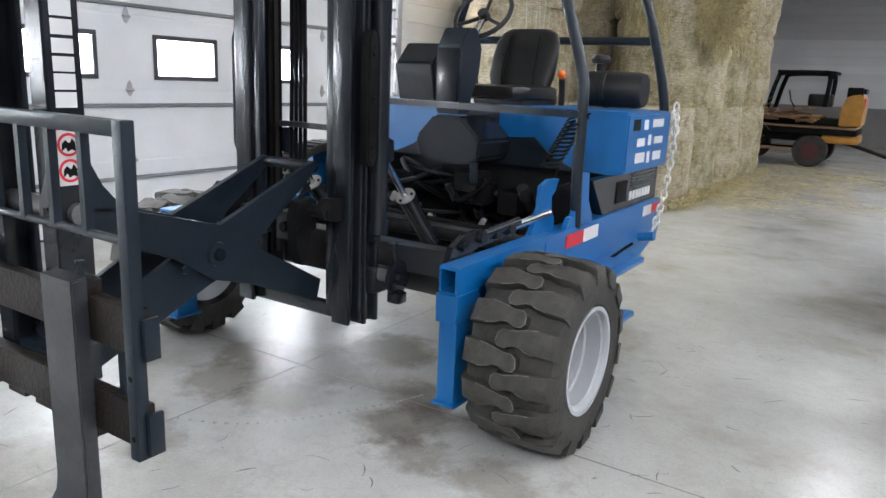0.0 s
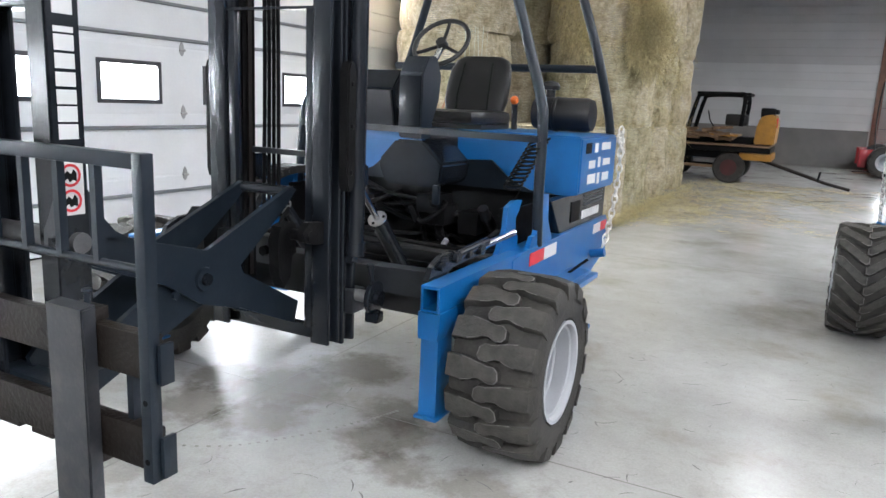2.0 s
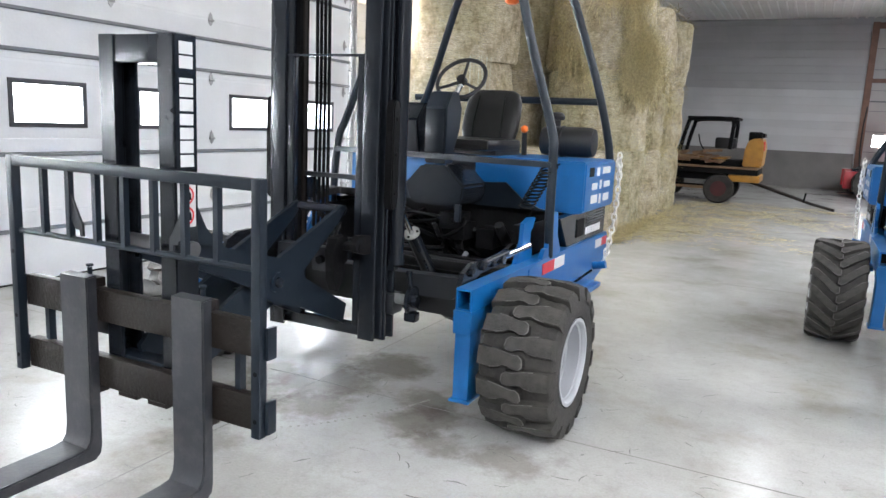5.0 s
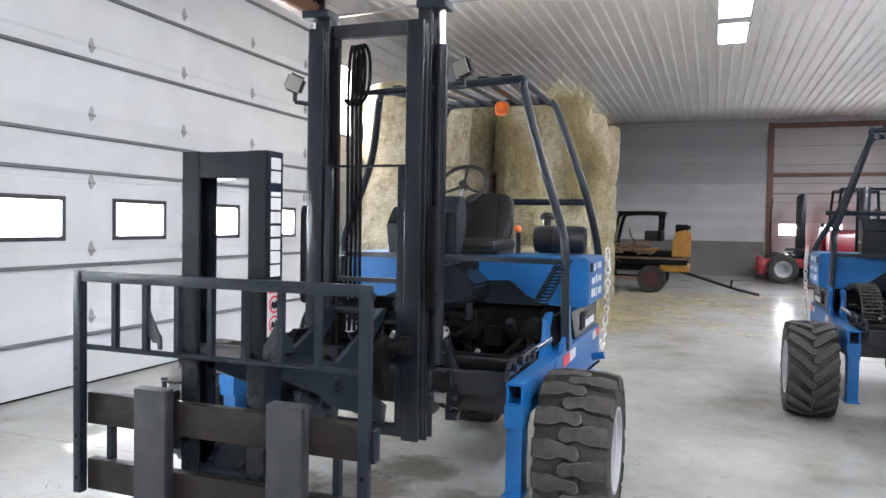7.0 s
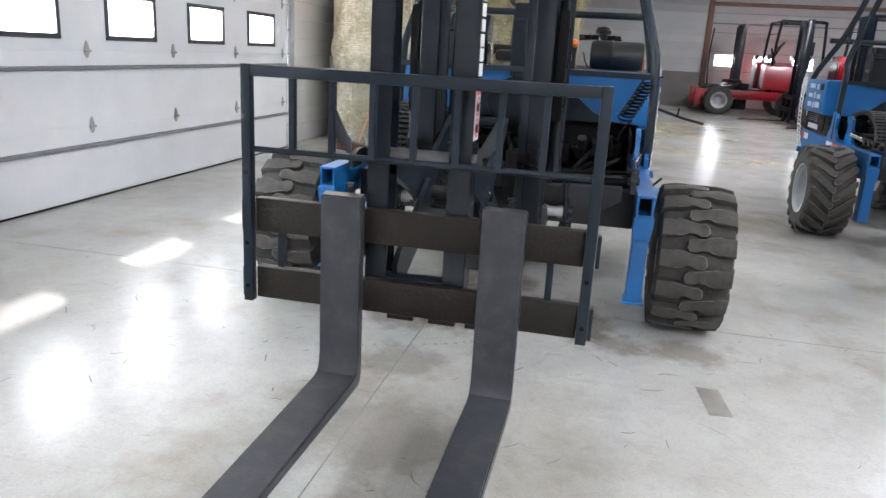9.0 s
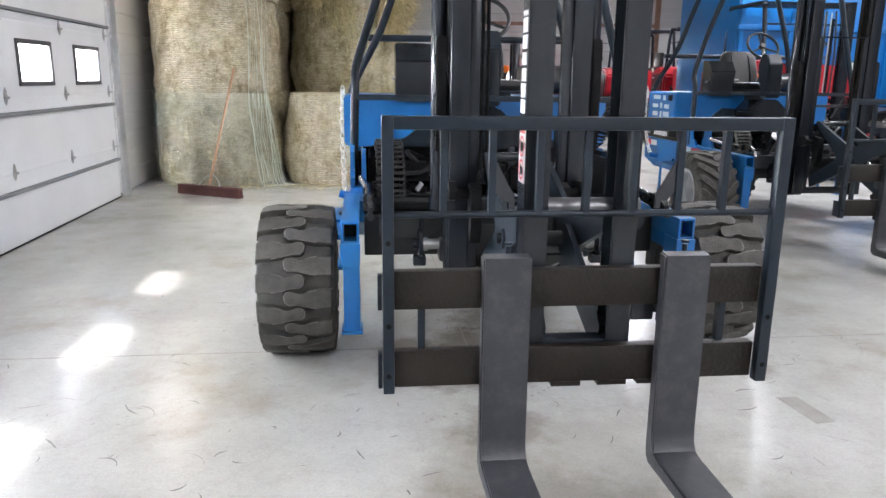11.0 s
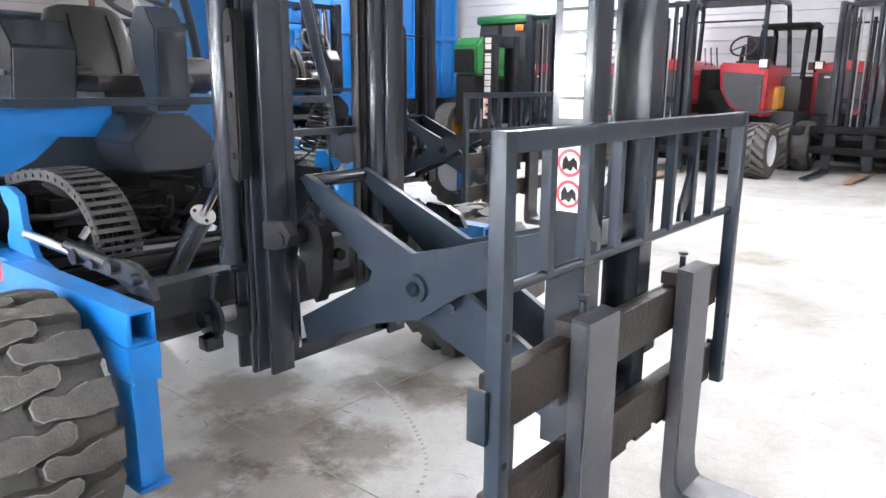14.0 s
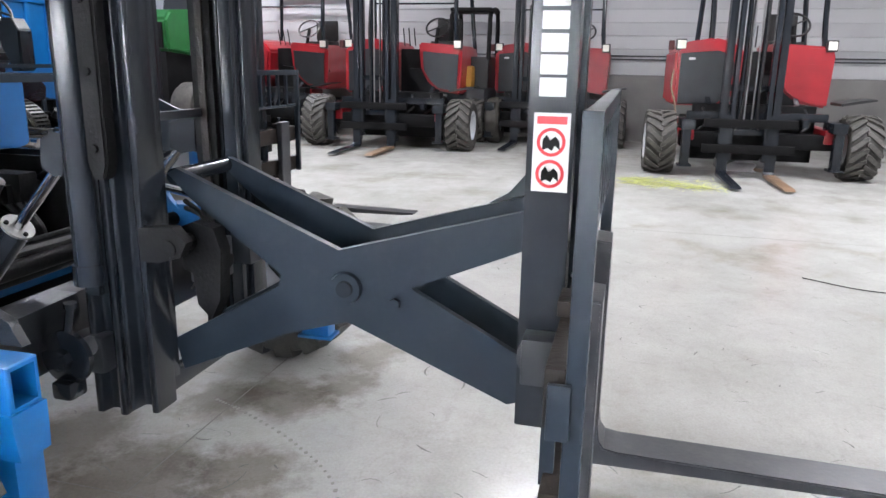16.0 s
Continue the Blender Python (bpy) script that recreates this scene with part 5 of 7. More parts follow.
    for s, o in zip((1, -1), ys):
        x = 0.0965 + s * 0.1495
        P("pivot_boss", C((x, -0.708, 0.761), (x + s * 0.012, -0.708, 0.761), 0.046, 0.043, 28), GREY, parent=o)
        P("pivot_pin", C((x, -0.708, 0.761), (x + s * 0.024, -0.708, 0.761), 0.026, 0.022, 20), UPRIGHT, parent=o)
        P("bolt", C((x, -0.85, 0.73), (x + s * 0.012, -0.85, 0.73), 0.016, seg=6), GREY, parent=o)

    def low(bm, m, s):
        poly = [(-0.66, 0.66), (-0.7, 0.82), (-0.76, 0.83), (-1.2, 0.6), (-1.24, 0.56), (-1.22, 0.48), (-1.16, 0.46), (-0.72, 0.64)]
        plate(bm, poly, "x", *sorted((m(0.192), m(0.214))))
    both("lower_arm", low, GREY, mid=0.0965, smooth=None)
    P("arm_web", B(-0.025, 0.218, -0.72, -0.6, 0.69, 0.7), DARK, smooth=None)
    P("arm_shaft", C((-0.05, -0.19, 1.04), (0.243, -0.19, 1.04), 0.024), MAST)
    P("arm_shaft", C((-0.055, -0.708, 0.761), (0.248, -0.708, 0.761), 0.03), DARK)

    # fork frame in front
    def upright(bm, m, s):
        prof = [(0.195, -1.305), (0.277, -1.305), (0.277, -1.195), (0.195, -1.195), (0.195, -1.21), (0.262, -1.21), (0.262, -1.29), (0.195, -1.29)]
        plate(bm, [(m(x), y) for x, y in prof], "z", 0.45, 1.76)
        es = [e for e in bm.edges if abs(e.verts[0].co.z - e.verts[1].co.z) > 1]
        bmesh.ops.bevel(bm, geom=es, offset=0.004, segments=2, affect="EDGES")
    ups = both("fork_upright", upright, UPRIGHT, mid=0.085, smooth=40)
    P("frame_top", B(-0.094, 0.264, -1.30, -1.20, 1.66, 1.759, bevel=0.004), UPRIGHT)
    P("frame_foot", B(-0.092, 0.262, -1.29, -1.21, 0.46, 0.53, bevel=0.004), GREY)
    P("frame_shaft", C((-0.09, -1.24, 0.985), (0.3, -1.24, 0.985), 0.032), DULLSTEEL)
    for s, o in zip((1, -1), ups):
        x = 0.085 + s * 0.192
        if s > 0:
            gb = bmesh.new()
            plate(gb, [(-1.2, 1.0), (-1.04, 0.965), (-1.1, 1.0), (-1.15, 1.06), (-1.19, 1.14), (-1.2, 1.14)], "x", x - 0.03, x - 0.008)
            P("gusset", gb, GREY, parent=o, smooth=None)
        label_bars(o, x, -1.285, -1.215, 1.29, 1.74, s)
        lab = P("warning_decal", B(*sorted((x, x + s * 0.0015)), -1.296, -1.21, 1.07, 1.256), LABEL, "white decal with red warning rings", parent=o, smooth=None)
        bm = bmesh.new()
        box(bm, *sorted((x + s * 0.0015, x + s * 0.0025)), -1.288, -1.218, 1.23, 1.248)
        P("warning_strip", bm, REDMARK, parent=o, smooth=None)
        for zz in (1.188, 1.113):
            bm = bmesh.new()
            ring_decal(bm, x + s * 0.0015, -1.253, zz, 0.034, s)
            P("warning_ring", bm, REDMARK, parent=o, smooth=None)
            blob = [(-1.274, zz - 0.018), (-1.262, zz - 0.008), (-1.256, zz - 0.02), (-1.244, zz - 0.014), (-1.232, zz - 0.02), (-1.233, zz + 0.006), (-1.242, zz + 0.018), (-1.25, zz + 0.004), (-1.262, zz + 0.014), (-1.272, zz + 0.004)]
            P("pictogram", plate(bmesh.new(), blob, "x", *sorted((x + s * 0.0015, x + s * 0.0025))), BLACK, parent=o, smooth=None)
    both("carriage_roller", lambda bm, m, s: (cyl(bm, (m(0.277), -1.25, 0.66), (m(0.33), -1.25, 0.66), 0.05), box(bm, *sorted((m(0.28), m(0.36))), -1.3, -1.215, 0.6, 0.72, 0.006)), DARK, mid=0.085)

    # load carriage and backrest
    for z0, z1 in ((0.672, 0.80), (0.405, 0.53)):
        P("carriage_bar", B(-0.531, 0.703, -1.353, -1.308, z0, z1, bevel=0.006), RUST, "worn brown steel carriage bar")
    for x in (0.0, 0.16, 0.3):
        P("bar_notch", B(x, x + 0.1, -1.35, -1.312, 0.388, 0.404), RUST)
    P("backrest_post", B(-0.567, -0.531, -1.39, -1.352, 0.398, 1.29, bevel=0.004), GREY)
    P("backrest_post", B(0.703, 0.741, -1.39, -1.352, 0.398, 1.29, bevel=0.004), GREY)
    P("backrest_top", B(-0.531, 0.703, -1.388, -1.354, 1.248, 1.289, bevel=0.004), GREY)
    P("backrest_rail", C((-0.535, -1.362, 0.985), (0.705, -1.362, 0.985), 0.0115, seg=12), GREY)
    for x in BARS:
        P("backrest_bar", B(x - 0.011, x + 0.011, -1.374, -1.35, 0.985, 1.25), GREY, smooth=None)
    for x, s in ((BARS[1], 1), (BARS[5], -1)):
        hook = [(0.01, 1.16), (0.03, 1.12), (0.062, 1.06), (0.072, 1.05), (0.074, 1.0), (0.057, 1.0), (0.055, 1.025), (0.035, 1.025), (0.01, 1.06)]
        P("hose_hook", plate(bmesh.new(), [(x + s * a, z) for a, z in hook], "y", -1.366, -1.356), DARK)
    for x in (-0.44, 0.59):
        P("lower_brace", B(x - 0.012, x + 0.012, -1.33, -1.30, 0.5, 0.7), GREY, smooth=None)
    for x, z in ((-0.549, 0.9), (-0.549, 0.46), (-0.549, 0.63), (0.722, 0.46), (0.722, 0.63)):
        P("bolt", C((x, -1.391, z), (x, -1.385, z), 0.009, seg=8), BLACK)
    for x0, x1 in ((-0.583, -0.569), (0.743, 0.757)):
        for z0, z1 in ((0.676, 0.79), (0.408, 0.527)):
            P("end_stop", B(x0, x1, -1.365, -1.32, z0, z1, bevel=0.003), GREY)
    for x0, x1 in ((-0.25, -0.094), (0.345, 0.499)):
        bm = bmesh.new()
        outline = [(-1.355, 0.855), (-1.355, 0.16), (-1.362, 0.125), (-1.387, 0.105), (-2.48, 0.118), (-2.58, 0.13), (-2.58, 0.14), (-1.47, 0.158), (-1.425, 0.165), (-1.408, 0.19), (-1.402, 0.24), (-1.402, 0.85)]
        plate(bm, outline, "x", x0, x1)
        es = [e for e in bm.edges if abs(e.verts[0].co.x - e.verts[1].co.x) < 0.001]
        bmesh.ops.bevel(bm, geom=es, offset=0.005, segments=2, affect="EDGES")
        fk = P("fork", bm, FORK)
        P("fork_hook", B(x0 + 0.02, x1 - 0.02, -1.356, -1.3, 0.8, 0.838, bevel=0.004), RUST, parent=fk)
        P("fork_hook", B(x0 + 0.02, x1 - 0.02, -1.356, -1.3, 0.37, 0.404, bevel=0.004), RUST, parent=fk)
        xm = x0 + 0.09
        P("fork_pin", C((xm, -1.335, 0.835), (xm, -1.335, 0.875), 0.009), GREY, parent=fk)
        P("pin_head", C((xm, -1.335, 0.88), (xm, -1.335, 0.888), 0.014, seg=8), GREY, parent=fk)
    ORIGIN[0] = Vector((0, 0, 0))
    return f


HERO = blue_forklift("paddle")


NEXT = blue_forklift("chevron")
NEXT.location = (CX + 3.54, 2.98, 0)
tagged(NEXT, "blue truck-mounted forklift with chevron tyres, parked beside another", "forklift")

# ---- hay bales ----
def bale_mesh(seed, r=0.815, h=1.19):
    rng = random.Random(seed)
    bm = bmesh.new()
    seg, rows = 64, 16
    rings = []
    o = Vector((seed * 7.1, seed * 3.3, 0))
    for j in range(rows + 1):
        z = h * j / rows
        edge = min(j, rows - j) / rows
        soft = 1 - 0.045 * max(0, 1 - edge * 9) ** 2
        ring = []
        for k in range(seg):
            a = k * math.tau / seg
            p = Vector((math.cos(a), math.sin(a), z * 0.9))
            rr = r * soft + 0.07 * noise.noise(p * 1.4 + o) + 0.03 * noise.noise(p * 5 + o) + 0.006 * math.sin(z * 70 + 3 * noise.noise(p * 3 + o))
            ring.append(bm.verts.new((rr * math.cos(a), rr * math.sin(a), z + 0.012 * noise.noise(p * 5 + o) * (0 if j in (0, rows) else 1))))
        rings.append(ring)
    for p, q in zip(rings, rings[1:]):
        for k in range(seg):
            bm.faces.new((p[k], p[(k + 1) % seg], q[(k + 1) % seg], q[k]))
    bm.faces.new(rings[0][::-1]), bm.faces.new(rings[-1])
    wrap = bmesh.new()
    shell = [[wrap.verts.new((v.co.x * 1.007, v.co.y * 1.007, v.co.z)) for v in ring] for ring in rings]
    for p, q in zip(shell, shell[1:]):
        for k in range(seg):
            wrap.faces.new((p[k], p[(k + 1) % seg], q[(k + 1) % seg], q[k]))
    return mesh_of("hay_bale", bm, HAY, 60), mesh_of("net_wrap", wrap, NETWRAP, 60)


def blades(name, spots, mat, seed, length=(0.06, 0.2), width=0.004):
    """Loose straw: thin bent blades; spots gives place, spread and lean for each."""
    rng = random.Random(seed)
    vs, fs = [], []
    for p, tilt, n, spread in spots:
        for _ in range(n):
            q = Vector(p) + Vector((rng.gauss(0, spread[0]), rng.gauss(0, spread[1]), rng.gauss(0, spread[2]) if spread[2] else 0))
            if q.z < 0.003:
                q.z = 0.003 + rng.random() * 0.01
            a = rng.uniform(0, math.tau)
            ll = rng.uniform(*length)
            d = Vector((math.cos(a), math.sin(a), rng.uniform(-1, 1) * tilt)).normalized() * ll
            if q.z + d.z < 0.002:
                d.z = 0.004 - q.z if q.z < 0.05 else -abs(q.z) * 0.5
            s = d.cross(Vector((rng.uniform(-1, 1), rng.uniform(-1, 1), 2))).normalized() * width * rng.uniform(0.5, 1)
            bend = Vector((rng.uniform(-1, 1), rng.uniform(-1, 1), rng.uniform(0, 1))) * ll * 0.12 * min(1, tilt * 3 + 0.15)
            k = len(vs)
            vs += [q - s, q + s, q + d * 0.5 + bend + s, q + d * 0.5 + bend - s, q + d + s * 0.4, q + d - s * 0.4]
            fs += [(k, k + 1, k + 2, k + 3), (k + 3, k + 2, k + 4, k + 5)]
    me = bpy.data.meshes.new(name)
    me.from_pydata(vs, [], fs)
    me.materials.append(mat)
    return me


BALES = [bale_mesh(s) for s in range(5)]
rng = random.Random(4)
for i, x in enumerate((-2.56, -0.89)):
    for j, y in enumerate((6.88, 8.52, 10.15, 11.78)):
        for k in range(1 if (i, j) == (1, 0) else 3):
            hay, wrap = BALES[(i * 5 + j * 3 + k * 2) % 5]
            ob = new("hay_bale", hay)
            new("net_wrap", wrap).parent = ob
            dy = 0.35 if (i == 1 and j == 0 and k == 1) else 0
            ob.matrix_world = pose(x + rng.uniform(-0.03, 0.03), y + dy + rng.uniform(-0.02, 0.02), 1.188 * k, 0, 0, rng.uniform(0, 360))
            tagged(ob, ("net-wrapped round hay bale standing on end on the floor" if k == 0 else "net-wrapped round hay bale stacked on another bale"), "hay bale", "stacked hay bales")

tufts = []
for j, y in enumerate((6.88, 8.52, 10.15, 11.78)):
    for z in ((1.19,) if j == 0 else (1.19, 2.38, 3.55)):
        for a in range(14):
            t = math.pi * (-0.62 + 0.1 * a)
            tufts.append(((-0.89 + 0.79 * math.cos(t), y + 0.79 * math.sin(t), z), 0.9, 16 if z < 3 else 22, (0.05, 0.05, 0.05)))
for k in range(26):
    tufts.append(((-0.12 + 0.04 * math.sin(k), 9.2 + 0.06 * k, 2.45 - 0.03 * k), 1.2, 34, (0.1, 0.12, 0.12)))
    tufts.append(((-1.4 + 0.018 * k, 7.72 - 0.03 * math.sin(k * 0.2), 3.25 - 0.038 * k), 1.3, 40, (0.09, 0.05, 0.1)))
    tufts.append(((-0.1, 7.95 + 0.04 * k, 2.62 - 0.018 * k), 1.3, 40, (0.06, 0.1, 0.14)))
    tufts.append(((-0.1 + 0.03 * math.sin(k * 1.3), 8.0 + 0.02 * k, 2.85 - 0.02 * k), 1.6, 55, (0.07, 0.12, 0.1)))
    tufts.append(((-0.28 + 0.012 * k, 7.83 + 0.01 * k, 3.2 - 0.022 * k), 2.2, 24, (0.05, 0.05, 0.14)))
rng = random.Random(33)
for i, x in enumerate((-2.56, -0.89)):
    for j, y in enumerate((6.88, 8.52, 10.15, 11.78)):
        if i == 0 and j:
            continue
        for k in range(90 if j < 3 else 40):
            a = rng.uniform(-2.9, 0.5) if j == 0 else rng.uniform(-1.4, 0.7)
            z = rng.uniform(0.05, 1.15 if (i, j) == (1, 0) else 3.5)
            tufts.append(((x + 0.8 * math.cos(a), y + 0.8 * math.sin(a), z), 0.7, 7, (0.02, 0.02, 0.05)))
tagged(new("loose_hay", blades("loose_hay", tufts, STRAW, 5, (0.08, 0.26), 0.004)), "tufts of loose hay hanging from the bales", "hay", kind="stuff")
# a torn-out wad of hay and the strands that hang below it
wad = []
for k in range(30):
    a, b = k * 2.4, math.acos(1 - 2 * (k + 0.5) / 30)
    wad.append(((-0.12 + 0.2 * math.sin(b) * math.cos(a), 7.98 + 0.18 * math.sin(b) * math.sin(a), 2.45 + 0.24 * math.cos(b)), 1.0, 110, (0.07, 0.07, 0.07)))
for k in range(24):
    wad.append(((-0.32 + 0.02 * k, 7.86 + 0.012 * k, 2.95 - 0.02 * k), 1.8, 60, (0.06, 0.07, 0.1)))
    wad.append(((-0.3 + 0.014 * k, 7.84 + 0.016 * k, 2.3 - 0.008 * k), 5, 50, (0.05, 0.05, 0.12)))
    wad.append(((-1.25 + 0.02 * k, 7.72, 2.62 - 0.02 * k), 4, 45, (0.07, 0.05, 0.14)))
    wad.append(((-0.75 + 0.03 * k, 7.71 + 0.0006 * k * k, 3.42 + 0.03 * math.sin(k)), 4, 45, (0.06, 0.05, 0.12)))
tagged(new("loose_hay", blades("loose_hay", wad, OLIVESTRAW, 15, (0.1, 0.3), 0.005)), "olive wad of hay torn loose from a stacked bale", "hay", kind="stuff")
spots = []
rng = random.Random(9)
for k in range(300):
    y = rng.uniform(7, 14.5)
    x = -0.05 + abs(rng.gauss(0, 0.55 + (y - 7) * 0.16))
    spots.append(((x, y, 0.004), 0.08, 24 if x < 1 else 12, (0.16, 0.2, 0)))
for cx, cy, rx, ry, n in ((1.5, 12.2, 0.5, 0.45, 34), (0.9, 10.4, 0.45, 0.5, 26), (2.6, 11.0, 0.5, 0.5, 18), (2.2, 13.8, 0.6, 0.5, 22), (0.35, 9.0, 0.22, 0.5, 22), (2.9, 7.8, 0.3, 0.2, 7), (1.6, 8.6, 0.5, 0.4, 10)):
    for k in range(n):
        spots.append(((max(cx + rng.gauss(0, rx), 0.0), cy + rng.gauss(0, ry), 0.006), 0.12, 26, (0.13, 0.13, 0.004)))
for k in range(60):
    spots.append(((-0.06 + 0.16 * rng.random() ** 2, rng.uniform(6.3, 9.6), 0.03), 0.7, 34, (0.07, 0.13, 0.045)))
for k in range(40):
    spots.append(((-0.05 + 0.1 * rng.random(), rng.uniform(6.6, 12.5), 0.02), 0.5, 30, (0.09, 0.15, 0.03)))
    spots.append(((rng.uniform(-3.3, -0.2), rng.uniform(5.85, 6.12), 0.008), 0.2, 18, (0.12, 0.06, 0.012)))
tagged(new("scattered_straw", blades("scattered_straw", spots, STRAW, 6, (0.04, 0.18), 0.0035)), "thin scatter of straw on the concrete by the bales", "straw", kind="stuff")
spots = [((7.2 + rng.uniform(-0.25, 0.35), rng.uniform(-2.5, -1.3), 0.005), 0.1, 26, (0.1, 0.12, 0)) for k in range(26)]
tagged(new("scattered_straw", blades("scattered_straw", spots, GREENSTRAW, 8, (0.06, 0.22), 0.004)), "yellow-green straw strewn before a red forklift", "straw", kind="stuff")

# netting that hangs off the bales
net = root("netting", "pale green bale netting hanging over a hay bale", "netting", (-1.8, 6.1, 0))
rng = random.Random(11)


def drape(u, z):
    """A point of the loose net: it hugs the bale above and falls free to the floor."""
    a = radians(-165 + 127 * u)
    fall = max(0.0, 1 - z / 1.25)
    r = 0.875 + 0.02 * math.sin(u * 38 + z * 3) + 0.008 * math.sin(u * 91 - z * 5) + 0.16 * fall * fall * u * u
    return Vector((-2.56 + r * math.cos(a) + 0.06 * fall * u, 6.88 + r * math.sin(a), z))


for k in range(16):
    u = 0.86 + 0.011 * k
    top = 2.42 if k % 3 == 0 else 1.9 if k % 3 == 1 else 1.24
    pts = [drape(u, z) + Vector((rng.uniform(-0.018, 0.018), rng.uniform(-0.02, 0.005), 0)) for z in (top, top * 0.8, 1.2, 0.95, 0.7, 0.45, 0.2, 0.02)]
    end = pts[-1]
    pts += [end + Vector((0.05 + 0.008 * k, -0.05, -0.008)), end + Vector((0.12 + 0.01 * k, -0.03 - 0.004 * k, -0.012))]
    part("strand", pipe(bmesh.new(), smooth_path(pts, 4), rng.uniform(0.0015, 0.0045), 5), NET, net)
bm = bmesh.new()
rows_n = [[bm.verts.new(drape(k / 60, 0.012 + 1.2 * j / 24)) for k in range(61)] for j in range(25)]
for p, q in zip(rows_n, rows_n[1:]):
    for k in range(60):
        bm.faces.new((p[k], p[k + 1], q[k + 1], q[k]))
bmesh.ops.solidify(bm, geom=bm.faces, thickness=0.001)
part("net_sheet", bm, NETFILM, net, smooth=60)
ORIGIN[0] = Vector((0, 0, 0))


# ---- push broom ----
def broom():
    b = root("push_broom", "wide push broom with a wooden handle leaning on the bales", "broom", (-2.48, 5.42, 0))
    c, d = Vector((-2.46, 5.29, 0.085)), Vector((0.86, -0.5, 0)).normalized()
    n = Vector((0.5, 0.86, 0))
    m = Matrix.Translation(c) @ Matrix((d, n, Vector((0, 0, 1)))).transposed().to_4x4()
    bm = bmesh.new()
    box(bm, -0.47, 0.47, -0.035, 0.035, 0, 0.035, 0.008)
    bm.transform(m)
    part("head", bm, BRISTLE, b, "dark red broom head")
    bm = bmesh.new()
    for k in range(60):
        x = -0.46 + 0.92 * k / 59
        for y in (-0.025, 0, 0.025):
            cyl(bm, (x, y, 0.002), (x + 0.002, y + y * 0.4, -0.082), 0.007, 0.009, 5)
    bm.transform(m)
    part("bristles", bm, BRISTLE, b)
    top = Vector((-2.22, 6.02, 1.5))
    part("handle", pipe(bmesh.new(), [c + Vector((0, 0, 0.05)), top], 0.014, 10), HANDLE, b, "wooden handle")
    bm = bmesh.new()
    for s in (-1, 1):
        pipe(bm, smooth_path([c + d * 0.16 * s + Vector((0, 0, 0.03)), c + d * 0.12 * s + Vector((0.01, 0.03, 0.1)), c + Vector((0.03, 0.08, 0.17))], 4), 0.006, 6)
    part("brace", bm, STEEL, b)
    ORIGIN[0] = Vector((0, 0, 0))


broom()


